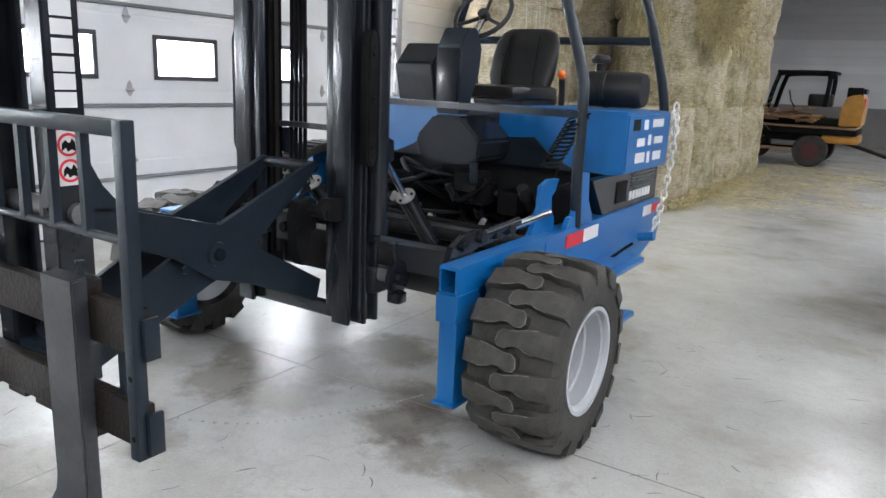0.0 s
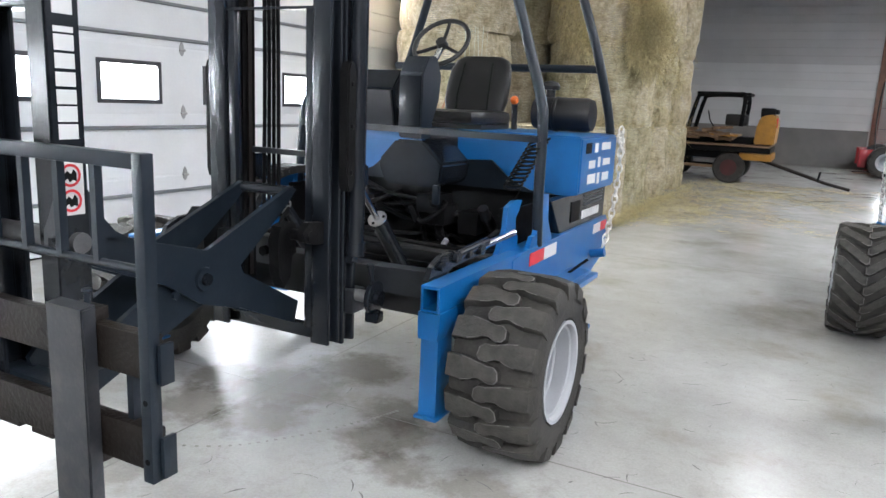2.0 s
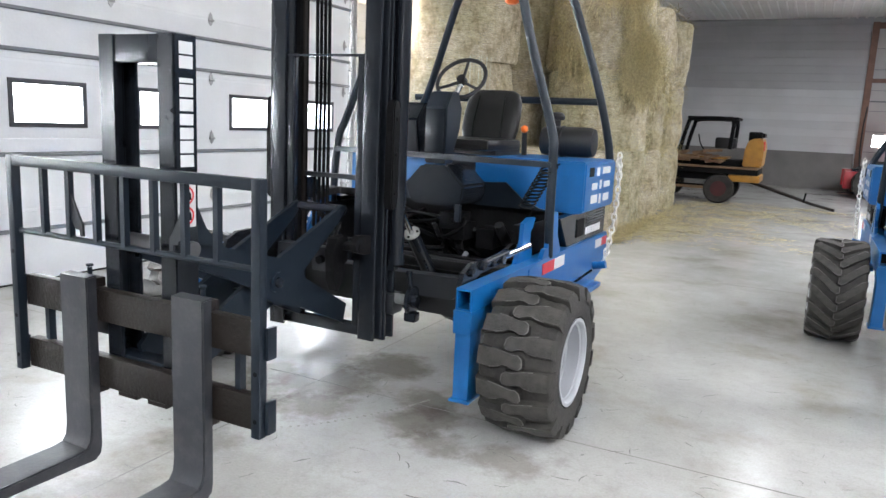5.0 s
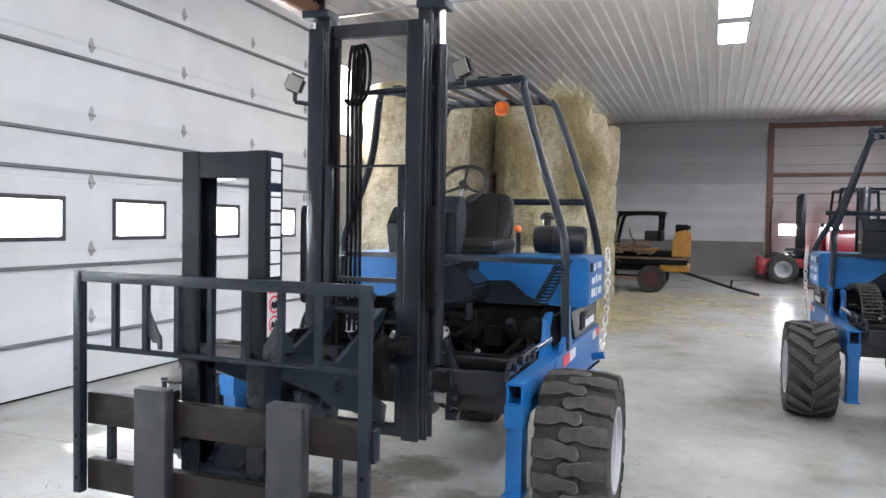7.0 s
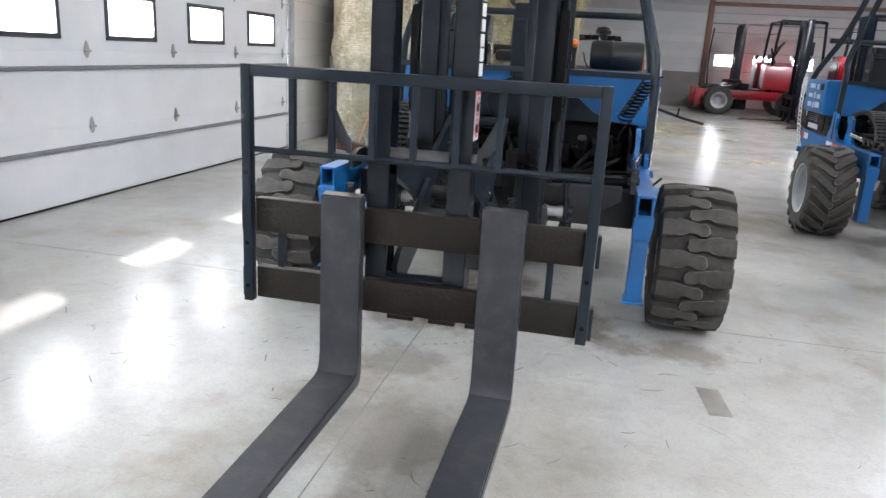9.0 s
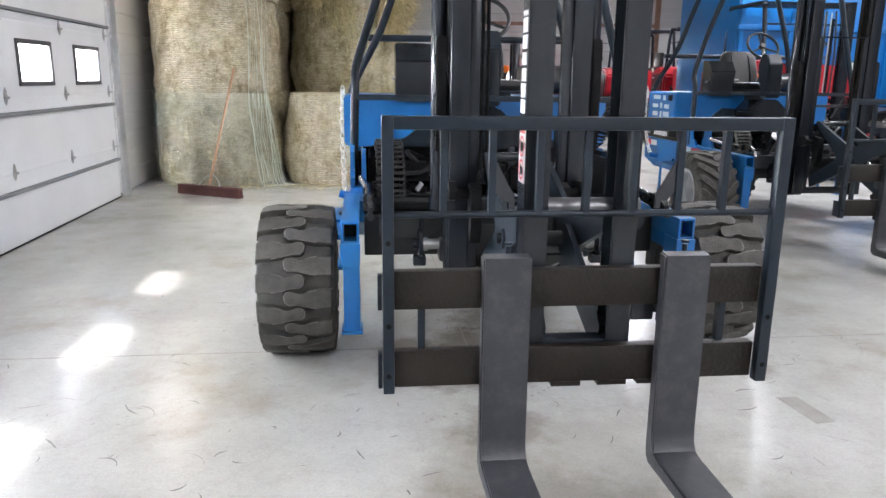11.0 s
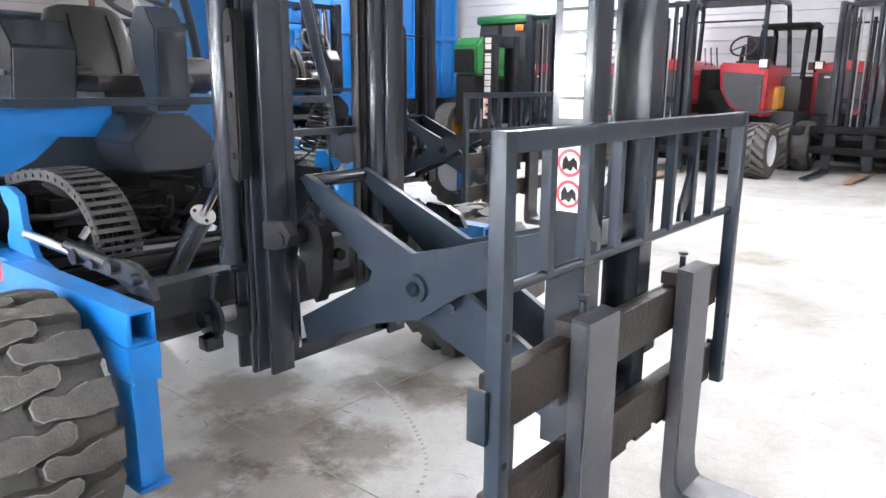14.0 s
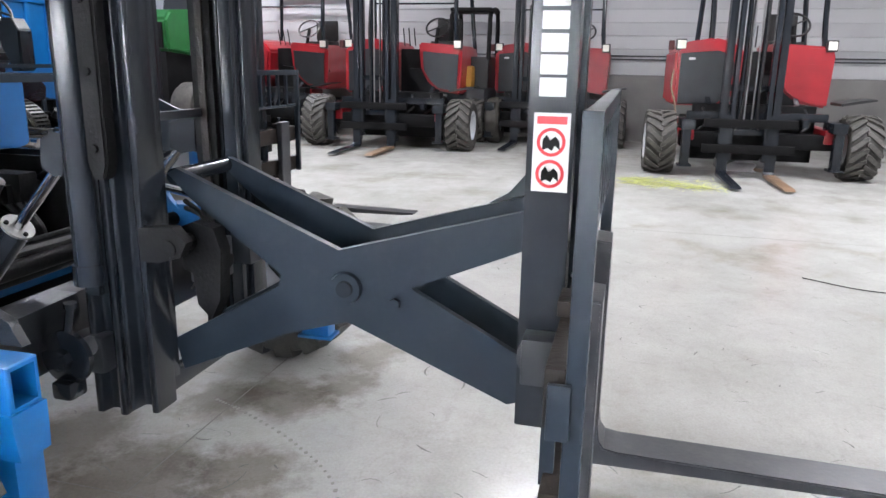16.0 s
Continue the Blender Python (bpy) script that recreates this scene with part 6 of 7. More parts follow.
# ---- red forklifts ----
def red_forklift():
    f = root("forklift", "red and dark-grey truck-mounted forklift parked facing the floor", "forklift", (0, 0, 0), "parked red forklifts")

    def P(name, bm, mat, label="", parent=f, smooth=35):
        return part(name, bm, mat, parent, label, smooth)
    MC = -0.15
    for s in (1, -1):
        wheel(f, s * 1.14, 0.0, s, "chevron")
        P("side_beam", B(*sorted((s * 0.74, s * 0.86)), -0.1, 1.9, 0.42, 0.58, bevel=0.01), RED)
        P("leg", B(*sorted((s * 0.8, s * 0.9)), -0.3, -0.18, 0.14, 0.66, bevel=0.008), UPRIGHT)
        P("leg_foot", B(*sorted((s * 0.77, s * 0.93)), -0.34, -0.14, 0.12, 0.145, bevel=0.004), UPRIGHT)
        P("leg_arm", B(*sorted((s * 0.76, s * 0.92)), -0.32, 0.1, 0.56, 0.68, bevel=0.01), UPRIGHT)
        P("mast_rail", B(*sorted((MC + s * 0.25, MC + s * 0.335)), -0.25, -0.1, 0.12, 2.42, bevel=0.006), MAST)
        P("inner_rail", B(*sorted((MC + s * 0.175, MC + s * 0.225)), -0.3, -0.16, 0.2, 2.36, bevel=0.006), MAST)
        P("lift_cylinder", C((MC + s * 0.1, -0.1, 0.5), (MC + s * 0.1, -0.1, 2.2), 0.026, seg=12), MAST)
        P("chain_guide", C((MC + s * 0.045, -0.14, 0.6), (MC + s * 0.045, -0.14, 2.28), 0.01, seg=8), STEEL)
        hose = smooth_path([(MC + s * 0.07, -0.2, 2.3), (MC + s * 0.09, -0.24, 1.7), (MC + s * 0.08, -0.22, 1.0), (MC + s * 0.14, -0.12, 0.55), (MC + s * 0.3, 0.2, 0.6)], 5)
        P("hose", pipe(bmesh.new(), hose, 0.013, 6), PLASTIC)
        lamp = P("headlamp", B(*sorted((s * 0.84, s * 0.97)), 0.66, 0.76, 1.5, 1.64, bevel=0.015), PLASTIC)
        P("lens", B(*sorted((s * 0.85, s * 0.955)), 0.652, 0.661, 1.52, 1.625), LENS, parent=lamp)
        P("lamp_stalk", C((s * 0.9, 0.72, 1.3), (s * 0.9, 0.72, 1.5), 0.014, seg=8), BLACK)
        bm = bmesh.new()
        plate(bm, [(-0.36, 0.065), (-0.3, 0.03), (-0.27, 0.07), (-0.27, 0.75), (-0.31, 0.75), (-0.32, 0.09)], "x", *sorted((MC + s * 0.21, MC + s * 0.33)))
        fork = P("fork", bm, MAST)
        P("blade", plate(bmesh.new(), [(-1.35, 0.028), (-0.3, 0.028), (-0.3, 0.064), (-0.36, 0.064), (-1.3, 0.048)], "x", *sorted((MC + s * 0.21, MC + s * 0.33))), FORKTIP if s > 0 else MAST, "rusty worn fork blade" if s > 0 else "", parent=fork)
        bm = bmesh.new()
        plate(bm, [(-0.05, 0.6), (0.28, 0.6), (0.62, 0.86), (0.6, 0.92), (0.24, 0.72), (-0.05, 0.7)], "x", *sorted((s * 0.5, s * 0.56)))
        P("reach_arm", bm, UPRIGHT)
    # bars coloured black to put the deep shade down here into them
    for z in (0.3, 0.6):
        P("carriage_bar", B(MC - 0.52, MC + 0.52, -0.345, -0.3, z, z + 0.1, bevel=0.006), BLACK)
    for z in (0.5, 1.02, 2.34):
        P("mast_crossbar", B(MC - 0.25, MC + 0.25, -0.14, -0.08, z, z + 0.07, bevel=0.004), MAST)
    P("axle", B(-0.9, 0.9, -0.08, 0.12, 0.34, 0.52, bevel=0.01), BLACK)
    P("frame_bar", B(-0.82, 0.82, 0.12, 0.22, 0.66, 0.76, bevel=0.01), UPRIGHT)
    P("lower_panel", B(-0.72, 0.72, 0.3, 0.5, 0.15, 0.84, bevel=0.01), BLACK)
    for k in range(5):
        x = -0.62 + 0.3 * k
        P("hose", pipe(bmesh.new(), smooth_path([(x, 0.29, 0.8), (x + 0.05, 0.2, 0.62), (x - 0.06, 0.15, 0.5), (x + 0.12, 0.28, 0.36)], 5), 0.018, 6), PLASTIC)
    # operator's side: hood with pressed louvres and a swept lower edge
    bm = bmesh.new()
    plate(bm, [(0.3, 1.18), (0.42, 0.98), (0.58, 0.86), (0.94, 0.8), (0.97, 1.48), (0.92, 1.56), (0.26, 1.6)], "y", 0.7, 2.0)
    bmesh.ops.bevel(bm, geom=list(bm.edges), offset=0.03, segments=2, affect="EDGES")
    hood = P("hood", bm, RED)
    for k in range(5):
        P("louvre", B(0.5, 0.9, 0.692, 0.702, 1.0 + 0.085 * k, 1.012 + 0.085 * k), RED, parent=hood, smooth=None)
    bm = bmesh.new()
    plate(bm, [(0.3, 1.18), (0.42, 0.98), (0.58, 0.86), (0.8, 0.81), (0.3, 0.8), (0.1, 1.2)], "y", 0.72, 0.8)
    P("hood_skirt", bm, BLACK, parent=hood)
    # engine side: rounded cover with a dark grille set into it
    bm = bmesh.new()
    plate(bm, [(-0.97, 0.8), (-0.35, 0.8), (-0.16, 1.0), (-0.1, 1.45), (-0.22, 1.6), (-0.5, 1.66), (-0.86, 1.6), (-0.97, 1.5)], "y", 0.66, 2.0)
    bmesh.ops.bevel(bm, geom=list(bm.edges), offset=0.04, segments=2, affect="EDGES")
    cover = P("engine_cover", bm, RED)
    bm = bmesh.new()
    plate(bm, [(-0.9, 0.82), (-0.42, 0.83), (-0.28, 0.95), (-0.22, 1.3), (-0.28, 1.45), (-0.45, 1.5), (-0.9, 1.46)], "y", 0.64, 0.662)
    bmesh.ops.bevel(bm, geom=list(bm.edges), offset=0.006, segments=1, affect="EDGES")
    grille = P("grille", bm, DARK, "dark grey grille panel", parent=cover)
    P("latch", B(-0.8, -0.72, 0.62, 0.642, 1.38, 1.41, bevel=0.004), LABEL, parent=grille)
    P("signal_lamp", B(-1.06, -0.99, 0.66, 0.74, 1.5, 1.62, bevel=0.012), REDHUB)
    P("mudguard", plate(bmesh.new(), [(0.92, 0.86), (1.3, 0.93), (1.3, 0.95), (1.12, 0.93), (0.92, 0.89)], "y", 0.05, 0.5), PLASTIC, "black rubber mudguard")
    P("firewall", B(-0.1, 0.3, 0.95, 1.0, 0.6, 1.5), BLACK)
    P("seat", B(0.28, 0.74, 1.35, 1.8, 1.52, 1.64, bevel=0.03), VINYL)
    P("backrest", B(0.3, 0.72, 1.74, 1.84, 1.64, 2.02, bevel=0.04), VINYL)
    P("floor_plate", B(-0.72, 0.72, 0.55, 1.9, 0.5, 0.62, bevel=0.01), BLACK)
    sw = [Matrix.Translation((0.5, 1.0, 1.84)) @ Euler((radians(50), 0, 0)).to_matrix().to_4x4() @ Vector((0.19 * math.cos(k * math.tau / 24), 0.19 * math.sin(k * math.tau / 24), 0)) for k in range(24)]
    steer = P("steering_wheel", pipe(bmesh.new(), sw, 0.016, 6, closed=True), PLASTIC)
    P("spoke", pipe(bmesh.new(), [sw[2], sw[14]], 0.011, 6), PLASTIC, parent=steer)
    P("column", C((0.5, 1.01, 1.82), (0.5, 0.86, 1.5), 0.03), BLACK)
    for x in (0.05, -0.04, 0.14):
        P("lever", C((x, 0.96, 1.55), (x - 0.01, 0.9, 1.82), 0.009, seg=6), BLACK)
    # overhead guard on four posts
    for x, w in ((-0.52, -0.57), (0.84, 0.93)):
        post = smooth_path([(w, 0.8, 1.1), (x, 0.84, 1.7), (x - 0.02, 0.9, 2.4), (x - 0.02, 0.98, 2.5), (x - 0.02, 1.9, 2.5), (x, 2.0, 2.35), (w, 2.04, 1.3)], 4)
        P("post", pipe(bmesh.new(), post, 0.036, 8), MAST)
        P("roof_rail", B(x - 0.06, x + 0.02, 0.9, 1.95, 2.5, 2.545, bevel=0.008), MAST)
    for y in (0.94, 1.1, 1.26, 1.42, 1.58, 1.74, 1.9):
        P("roof_bar", B(-0.52, 0.82, y - 0.025, y + 0.025, 2.5, 2.535, bevel=0.006), MAST)
    P("guard_frame", pipe(bmesh.new(), [(-0.52, 0.92, 2.2), (0.82, 0.92, 2.2)], 0.014, 6), MAST)
    P("rear_wheel_guard", B(-0.3, 0.3, 1.5, 2.15, 0.4, 0.8, bevel=0.03), RED)
    wheel(f, 0, 1.75, 1, "chevron")
    ORIGIN[0] = Vector((0, 0, 0))
    return f


RF = red_forklift()
RF.matrix_world = pose(8.42, -3.0, 0, 0, 0, -87) @ Matrix.Diagonal((1.07, 1.07, 1.07, 1))
for x, y, a in ((11.15, 0.12, -91), (9.68, 2.47, -89), (10.35, 5.2, -90), (5.5, 16.6, -90), (6.2, 14.3, -92), (6.6, 7.4, 0)):
    o = copy_thing(RF, pose(x, y, 0, 0, 0, a))
    if (x, y) in ((9.68, 2.47), (10.35, 5.2)):
        tagged(o, "red forklift with dark grey front panels, parked facing the floor", "forklift", "parked red forklifts")
        bm = bmesh.new()
        plate(bm, [(0.36, 1.18), (0.46, 1.02), (0.6, 0.9), (0.9, 0.85), (0.92, 1.42), (0.34, 1.46)], "y", 0.67, 0.69)
        part("front_panel", bm, DARK, o, "dark grey front panel")

part("tie_chain", pipe(bmesh.new(), smooth_path([(-0.98, 0.62, 1.25), (-1.0, 0.55, 1.05), (-0.96, 0.5, 0.9), (-0.93, 0.4, 0.72)], 5), 0.012, 6), FORKTIP, RF)

# one more has its mast drawn back and its body set far behind the front wheels
BACK = copy_thing(RF, pose(3.72, 20.1, 0, 0, 0, -90))
tagged(BACK, "red forklift with its mast drawn back, beside the far door", "forklift", "parked red forklifts")
for o in BACK.children:
    kind = o.name.split(".")[0]
    if kind in ("mast_rail", "inner_rail", "lift_cylinder", "chain_guide", "fork", "carriage_bar", "mast_crossbar"):
        o.location.y += 0.72
    elif kind in ("hood", "engine_cover", "firewall", "seat", "backrest", "floor_plate", "steering_wheel", "column", "lever", "post", "roof_rail", "roof_bar", "guard_frame", "headlamp", "lamp_stalk", "signal_lamp"):
        o.location.y += 0.45
    if kind in ("hood", "engine_cover"):
        o.scale = (1, 0.72, 0.88)
        o.location.y += 0.15
    elif kind == "lower_panel":
        o.location.y += 0.3
for s in (1, -1):
    part("front_guard", B(*sorted((s * 0.76, s * 0.93)), -0.56, -0.37, 0.22, 0.66, bevel=0.02), RED, BACK)
    part("side_rail", B(*sorted((s * 0.87, s * 0.93)), -0.4, 1.6, 0.5, 0.66, bevel=0.01), RED, BACK)


# ---- green tractor and blue trailer at the back ----
def tractor():
    t = root("tractor", "green farm tractor with a dark-glazed cab", "tractor", (11.3, 7.0, 0))

    def P(name, bm, mat, label="", parent=t):
        return part(name, bm, mat, parent, label)
    bm = bmesh.new()
    plate(bm, [(9.9, 1.5), (9.85, 2.05), (10.0, 2.22), (11.2, 2.3), (11.2, 1.4)], "y", 6.68, 7.3)
    bmesh.ops.bevel(bm, geom=list(bm.edges), offset=0.05, segments=2, affect="EDGES")
    P("hood", bm, GREEN)
    P("grille", B(9.83, 9.87, 6.76, 7.22, 1.55, 2.0, bevel=0.01), BLACK)
    P("chassis", B(9.9, 11.6, 6.75, 7.23, 0.55, 1.5, bevel=0.03), BLACK)
    bm = bmesh.new()
    plate(bm, [(11.2, 1.0), (11.1, 1.8), (11.25, 2.55), (12.2, 2.55), (12.25, 1.0)], "y", 6.35, 7.65)
    P("cab", bm, PLASTIC)
    P("cab_roof", B(11.15, 12.3, 6.3, 7.7, 2.55, 2.72, bevel=0.05), GREEN)
    for s in (6.3, 7.66):
        P("fender", B(11.3, 12.3, s - 0.25, s + 0.25, 1.45, 1.55, bevel=0.03), GREEN)
    for x, y, r in ((11.75, 6.2, 0.72), (11.75, 7.8, 0.72), (10.2, 6.45, 0.48), (10.2, 7.55, 0.48)):
        w = P("tyre", lathe(bmesh.new(), [(-0.2, r * 0.55), (-0.21, r * 0.9), (-0.14, r), (0.14, r), (0.21, r * 0.9), (0.2, r * 0.55)], (x, y, r), "y", 32, caps=False), RUBBER)
        P("rim", lathe(bmesh.new(), [(-0.15, r * 0.56), (-0.1, r * 0.5), (0.1, r * 0.5), (0.15, r * 0.56)], (x, y, r), "y", 24), YELLOW, parent=w)
    P("work_lamp", B(11.1, 11.16, 6.5, 6.66, 2.4, 2.52, bevel=0.01), ORANGE)
    P("exhaust", C((10.7, 6.75, 1.7), (10.7, 6.75, 2.5), 0.04), BLACK)
    ORIGIN[0] = Vector((0, 0, 0))


tractor()


def trailer():
    t = root("trailer", "tall blue steel box trailer with ribbed sides", "trailer", (8.0, 10.4, 0))

    def P(name, bm, mat, label="", parent=t):
        return part(name, bm, mat, parent, label)
    x0, x1, y0, y1, z0, z1 = 6.0, 12.3, 9.2, 11.6, 1.0, 3.7
    body = P("box_body", B(x0, x1, y0, y1, z0, z1, bevel=0.02), BLUE)
    for k in range(14):
        x = x0 + 0.03 + (x1 - x0 - 0.14) * k / 13
        P("rib", B(x, x + 0.08, y0 - 0.05, y0 + 0.002, z0, z1, bevel=0.01), BLUE, parent=body)
    for z in (z0, 2.3, z1 - 0.1):
        P("rail", B(x0, x1, y0 - 0.06, y0 + 0.002, z, z + 0.1, bevel=0.01), BLUE, parent=body)
    P("chassis", B(x0 + 0.2, x1, y0 + 0.6, y1 - 0.6, 0.7, 1.0, bevel=0.02), DARK)
    for x in (9.6, 10.8):
        for y in (9.55, 11.25):
            w = P("tyre", lathe(bmesh.new(), [(-0.15, 0.25), (-0.16, 0.46), (-0.1, 0.5), (0.1, 0.5), (0.16, 0.46), (0.15, 0.25)], (x, y, 0.5), "y", 28, caps=False), RUBBER)
            P("rim", lathe(bmesh.new(), [(-0.1, 0.26), (-0.05, 0.2), (0.05, 0.2), (0.1, 0.26)], (x, y, 0.5), "y", 20), RIM, parent=w)
    for y in (9.8, 11.0):
        P("stand", B(6.4, 6.52, y - 0.06, y + 0.06, 0.0, 0.72, bevel=0.01), DARK)
    ORIGIN[0] = Vector((0, 0, 0))


trailer()


# ---- flatbed trailer with the yellow loader on it ----
def flatbed():
    t = root("flatbed_trailer", "rusty flatbed farm trailer with a long drawbar", "trailer", (0.2, 14.6, 0))

    def P(name, bm, mat, label="", parent=t):
        return part(name, bm, mat, parent, label)
    P("bed_frame", B(-1.3, 1.3, 13.95, 15.5, 0.66, 0.78, bevel=0.01), BLACK)
    for k in range(9):
        y = 13.9 + 0.185 * k
        P("plank", B(-1.3, 1.28, y, y + 0.17, 0.782, 0.82, bevel=0.005), WOOD)
    for y in (14.05, 15.4):
        for x in (0.52, -0.75):
            w = P("tyre", lathe(bmesh.new(), [(-0.09, 0.17), (-0.1, 0.3), (-0.06, 0.325), (0.06, 0.325), (0.1, 0.3), (0.09, 0.17)], (x, y, 0.325), "y", 32, caps=False), RUBBER)
            P("rim", lathe(bmesh.new(), [(-0.08, 0.18), (-0.03, 0.14), (0.03, 0.14), (0.08, 0.18)], (x, y, 0.325), "y", 24), REDHUB, parent=w)
    P("axle", B(-0.75, 0.55, 14.6, 14.75, 0.3, 0.36), BLACK)
    P("cross_beam", B(-1.1, 0.3, 14.0, 14.08, 0.3, 0.36, bevel=0.006), WOOD)
    P("undertray", B(-1.0, 0.9, 14.1, 15.3, 0.5, 0.66, bevel=0.01), BLACK)
    P("drawbar", pipe(bmesh.new(), [(0.9, 14.5, 0.55), (1.4, 14.35, 0.42), (2.4, 14.1, 0.14), (2.85, 14.0, 0.05)], 0.032, 8), RUST)
    P("drawbar_brace", pipe(bmesh.new(), [(0.9, 14.9, 0.55), (2.2, 14.2, 0.2)], 0.03, 8), RUST)
    P("jack", C((2.25, 14.12, 0.15), (2.28, 14.12, 0.36), 0.02), BLACK)
    ORIGIN[0] = Vector((0, 0, 0))
    y = root("loader", "worn yellow compact loader with an open black cab, on the trailer", "loader", (0.3, 14.6, 0.82))
    t = y
    bm = bmesh.new()
    plate(bm, [(0.95, 0.84), (0.97, 1.2), (1.02, 1.38), (1.08, 1.44), (1.3, 1.48), (1.36, 1.3), (1.34, 0.84)], "y", 14.05, 15.2)
    bmesh.ops.bevel(bm, geom=list(bm.edges), offset=0.025, segments=2, affect="EDGES")
    P2 = lambda name, bm, mat, label="", parent=y: part(name, bm, mat, parent, label)
    P2("body", bm, YELLOW)
    P2("deck", B(-1.2, 0.95, 14.2, 15.1, 0.825, 0.97, bevel=0.02), BLACK)
    P2("step_plate", B(-0.5, 0.62, 14.12, 15.1, 0.97, 1.02, bevel=0.01), YELLOW)
    P2("lower_body", B(0.7, 1.34, 14.0, 15.3, 0.5, 0.655, bevel=0.02), YELLOW)
    for yy in (14.1, 15.1):
        P2("cab_post", pipe(bmesh.new(), smooth_path([(-0.42, yy, 1.05), (-0.28, yy, 1.7), (-0.15, yy, 1.84), (0.5, yy, 1.86), (0.68, yy, 1.8), (0.66, yy, 1.2)], 4), 0.045, 8), BLACK)
    P2("cab_roof", B(-0.3, 0.78, 14.1, 15.1, 1.84, 1.9, bevel=0.02), BLACK)
    P2("cab_lamp", B(0.64, 0.8, 14.05, 14.15, 1.74, 1.84, bevel=0.02), BLACK)
    P2("seat", B(0.3, 0.75, 14.4, 14.8, 1.2, 1.45, bevel=0.05), PLASTIC)
    P2("lever", pipe(bmesh.new(), [(0.1, 14.3, 1.15), (0.0, 14.3, 1.3), (-0.05, 14.3, 1.5)], 0.015, 6), BLACK)
    P2("arm", B(1.02, 1.3, 14.1, 14.25, 1.4, 1.6, bevel=0.03), BLACK)
    P2("exhaust", B(1.2, 1.34, 14.3, 15.0, 1.48, 1.58, bevel=0.02), BLACK)
    P2("tail_lamp", B(1.34, 1.37, 14.1, 14.2, 1.2, 1.4), REDMARK)
    ORIGIN[0] = Vector((0, 0, 0))
    rng = random.Random(2)
    for k in range(26):
        x, yy, z = rng.uniform(-1.05, 0.45), rng.uniform(13.95, 14.12), 0.83 + 0.045 * (k % 6)
        bm = bmesh.new()
        bmesh.ops.create_cube(bm, size=1, matrix=Matrix.Translation((x, yy, z + 0.1)) @ Euler((rng.uniform(-0.2, 0.2), rng.uniform(-0.2, 0.2), rng.uniform(-0.5, 0.5))).to_matrix().to_4x4() @ Matrix.Diagonal((rng.uniform(0.25, 0.5), 0.07, 0.05, 1)))
        solid("timber_offcut", bm, WOOD, "brown timber offcut piled on the trailer", "timber", group="timber offcuts")


flatbed()


# ---- yellow loader by the east wall ----
def skid_loader():
    t = root("skid_loader", "small yellow and black loader parked between red forklifts", "loader", (11.4, 1.5, 0))

    def P(name, bm, mat, label="", parent=t):
        return part(name, bm, mat, parent, label)
    P("body", B(11.0, 12.1, 1.15, 1.85, 0.35, 0.95, bevel=0.04), DARK)
    P("nose", B(10.95, 11.25, 1.38, 1.62, 0.97, 1.34, bevel=0.05), YELLOW, "yellow nose cover")
    P("cab_wall", B(11.25, 12.0, 1.15, 1.85, 0.95, 1.5, bevel=0.02), PLASTIC)
    for y in (1.15, 1.85):
        P("cab_post", pipe(bmesh.new(), smooth_path([(11.25, y, 1.45), (11.3, y, 2.0), (11.4, y, 2.25), (12.0, y, 2.28), (12.05, y, 1.5)], 4), 0.04, 8), BLACK)
        w = P("tyre", lathe(bmesh.new(), [(-0.12, 0.2), (-0.13, 0.36), (-0.08, 0.4), (0.08, 0.4), (0.13, 0.36), (0.12, 0.2)], (11.2, y + (0.16 if y > 1.5 else -0.16), 0.4), "y", 28, caps=False), RUBBER)
        P("rim", lathe(bmesh.new(), [(-0.1, 0.21), (-0.05, 0.17), (0.05, 0.17), (0.1, 0.21)], (11.2, y + (0.16 if y > 1.5 else -0.16), 0.4), "y", 20), RIM, parent=w)
    P("cab_roof", B(11.3, 12.1, 1.12, 1.88, 2.27, 2.34, bevel=0.02), BLACK)
    P("headlamp", B(10.98, 11.04, 1.7, 1.82, 1.5, 1.62, bevel=0.01), LENS)
    ORIGIN[0] = Vector((0, 0, 0))


skid_loader()

# ---- marks and small things on the floor ----
def flat(name, poly, mat, z, label, category):
    bm = bmesh.new()
    plate(bm, poly, "z", -0.005, z)
    return solid(name, bm, mat, label, category, smooth=None)


flat("floor_patch", [(1.235, -0.7), (1.33, -0.7), (1.36, -0.95), (1.265, -0.96)], STAIN, 0.0012, "dark grey rectangular patch on the concrete floor", "floor patch")
flat("cardboard", [(8.75, -3.2), (9.1, -3.0), (9.3, -3.1), (9.0, -3.4)], WOOD, 0.004, "flat piece of brown cardboard before a red forklift", "cardboard")
bm = bmesh.new()
for k in range(7):
    a = k * 0.9
    plate(bm, [(8.75 + 0.05 * k, -3.1 + 0.04 * math.sin(a)), (9.0 + 0.04 * k, -3.12 + 0.03 * math.cos(a)), (9.05 + 0.05 * k, -2.72 - 0.03 * k), (8.8 + 0.03 * k, -2.64 - 0.02 * k)], "z", 0.012 * k, 0.012 * k + 0.008)
solid("crumpled_sack", bm, LABEL, "crumpled white paper sack on the floor", "sack", smooth=None)


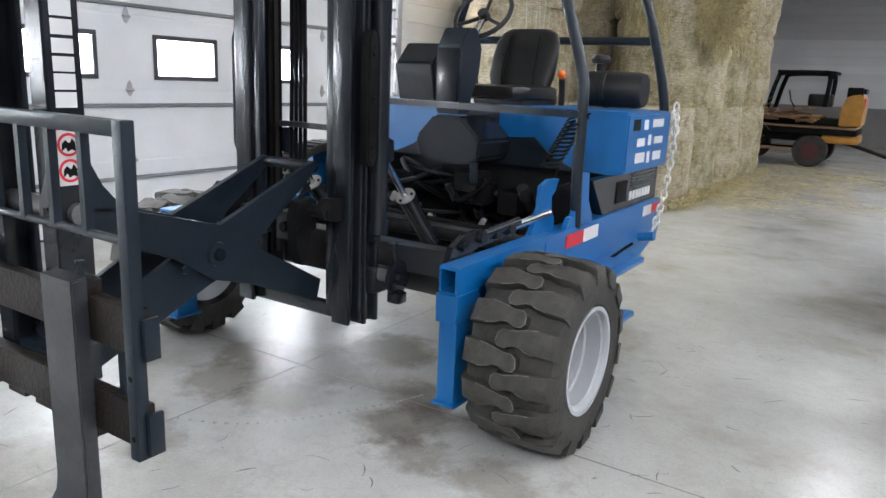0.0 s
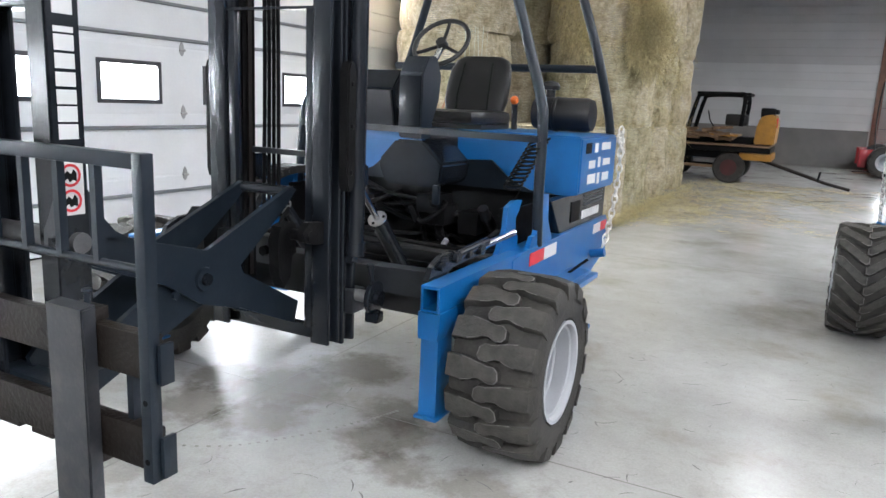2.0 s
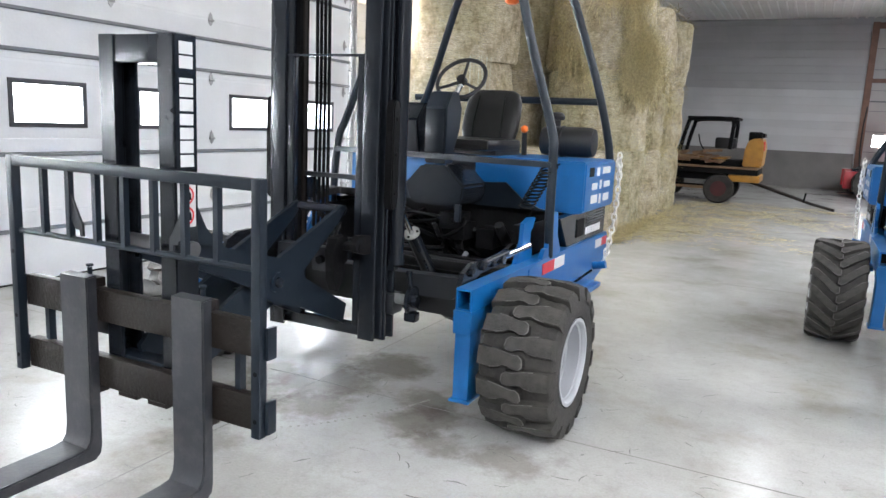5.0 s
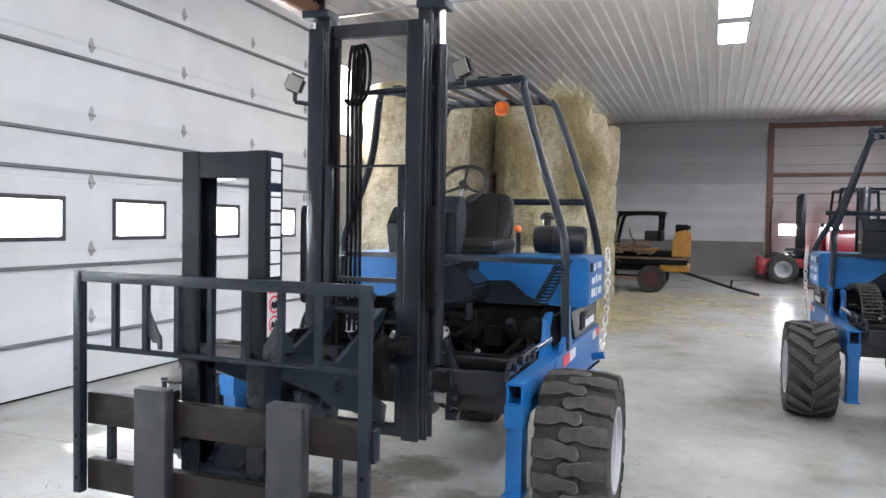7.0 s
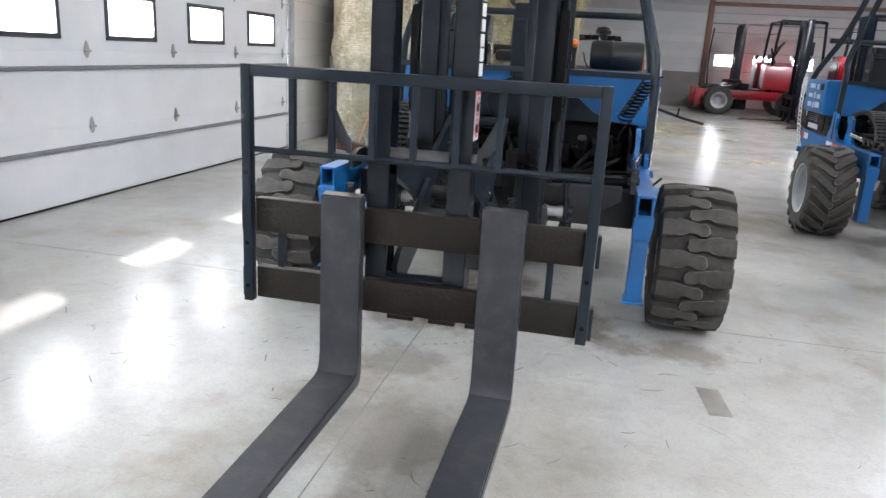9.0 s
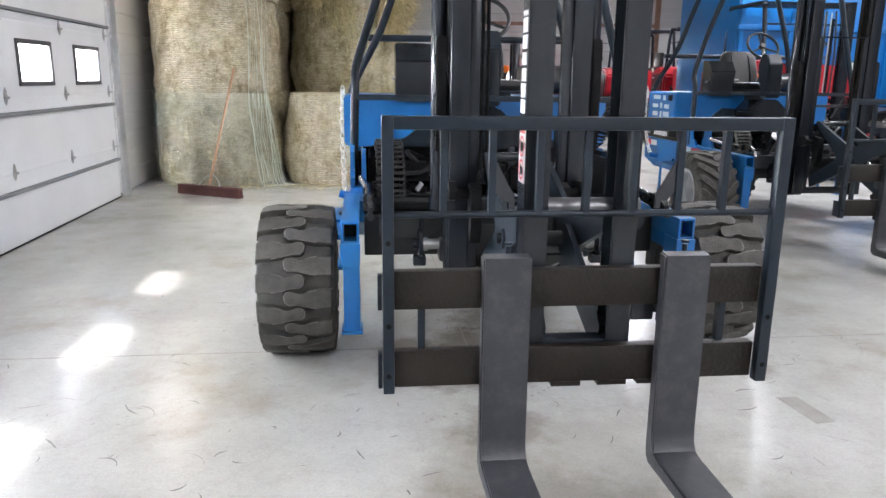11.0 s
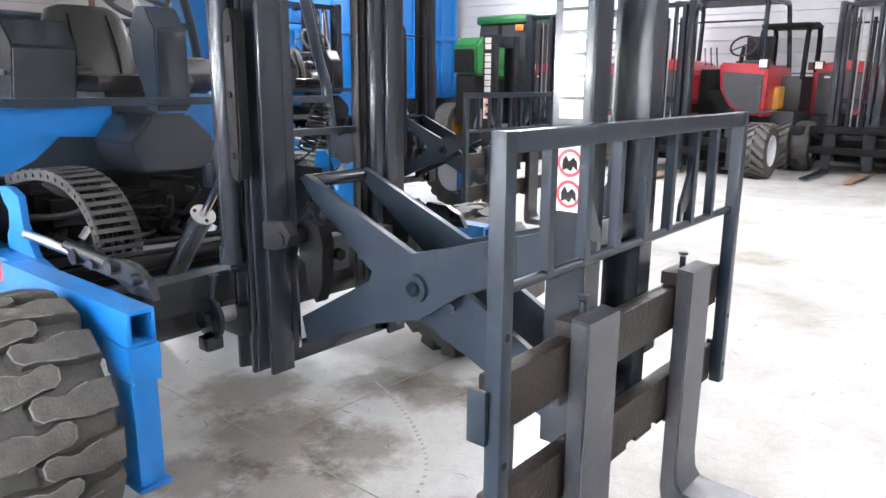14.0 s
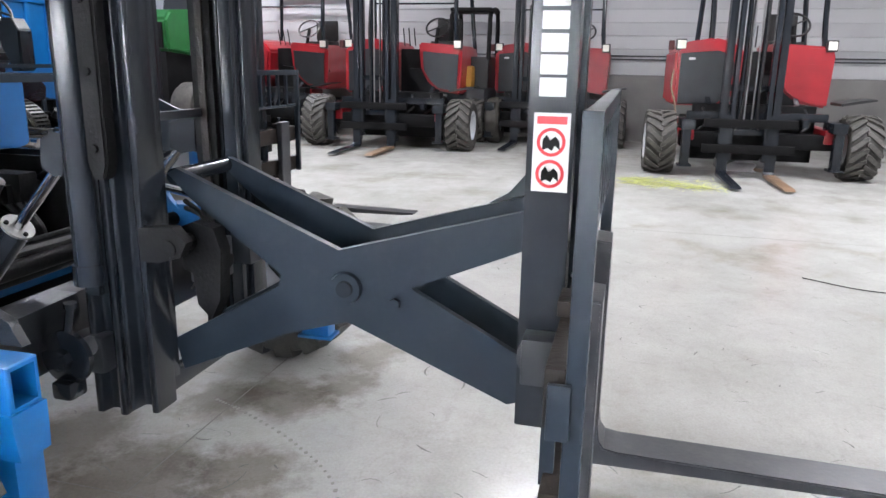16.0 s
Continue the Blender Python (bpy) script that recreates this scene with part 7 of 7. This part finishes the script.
def scuffs():
    """Short dark tyre scuffs and scratches strewn over the concrete."""
    rng = random.Random(21)
    vs, fs = [], []
    for k in range(1700):
        x, y = rng.uniform(-2.5, 7.5), rng.uniform(-3.4, 7)
        a = rng.choice((0, 0, 0.5, 1.2, 2.0)) + rng.gauss(0, 0.5)
        ll, w = abs(rng.gauss(0.0, 0.055)) + 0.012, rng.uniform(0.001, 0.0042)
        bend = rng.gauss(0, 0.5)
        n = 5
        base = len(vs)
        for i in range(n + 1):
            t = i / n
            b = a + bend * t
            p = Vector((x + ll * t * math.cos(b), y + ll * t * math.sin(b), 0.0011 + 0.00001 * (k % 20)))
            s = Vector((-math.sin(b), math.cos(b), 0)) * w * math.sin(math.pi * (0.1 + 0.8 * t)) * rng.uniform(0.6, 1.3)
            vs += [p - s, p + s]
        for i in range(n):
            q = base + 2 * i
            fs.append((q, q + 1, q + 3, q + 2))
    me = bpy.data.meshes.new("scuff_marks")
    me.from_pydata(vs, [], fs)
    me.materials.append(MARK)
    tagged(new("scuff_marks", me), "short black scuffs and scratches on the concrete floor", "scuff marks", kind="stuff")


scuffs()


def trail():
    """The dotted tyre print that runs under the machine."""
    bm = bmesh.new()
    pts = smooth_path([(-0.35, -0.78, 0), (0.124, -0.585, 0), (0.36, -0.33, 0), (0.53, -0.03, 0), (0.6, 0.14, 0)], 9)
    for p in pts:
        a = noise.noise(p * 9) * 0.5
        s = 0.007 + 0.004 * noise.noise(p * 23)
        plate(bm, [(p.x + s * 1.3 * math.cos(a + k * math.tau / 7), p.y + s * math.sin(a + k * math.tau / 7)) for k in range(7)], "z", -0.003, 0.0013)
    solid("dotted_print", bm, PRINT, "row of small dark prints curving over the floor", "tyre print", "stuff", smooth=None)


trail()


def cable(pts, r, mat, label):
    return solid("cable", pipe(bmesh.new(), smooth_path(pts, 5), r, 6), mat, label, "cable")


cable([(3.1, -3.4, 0.006), (3.13, -2.95, 0.006), (3.32, -2.62, 0.006)], 0.0035, BLACK, "thin black cable lying on the floor")
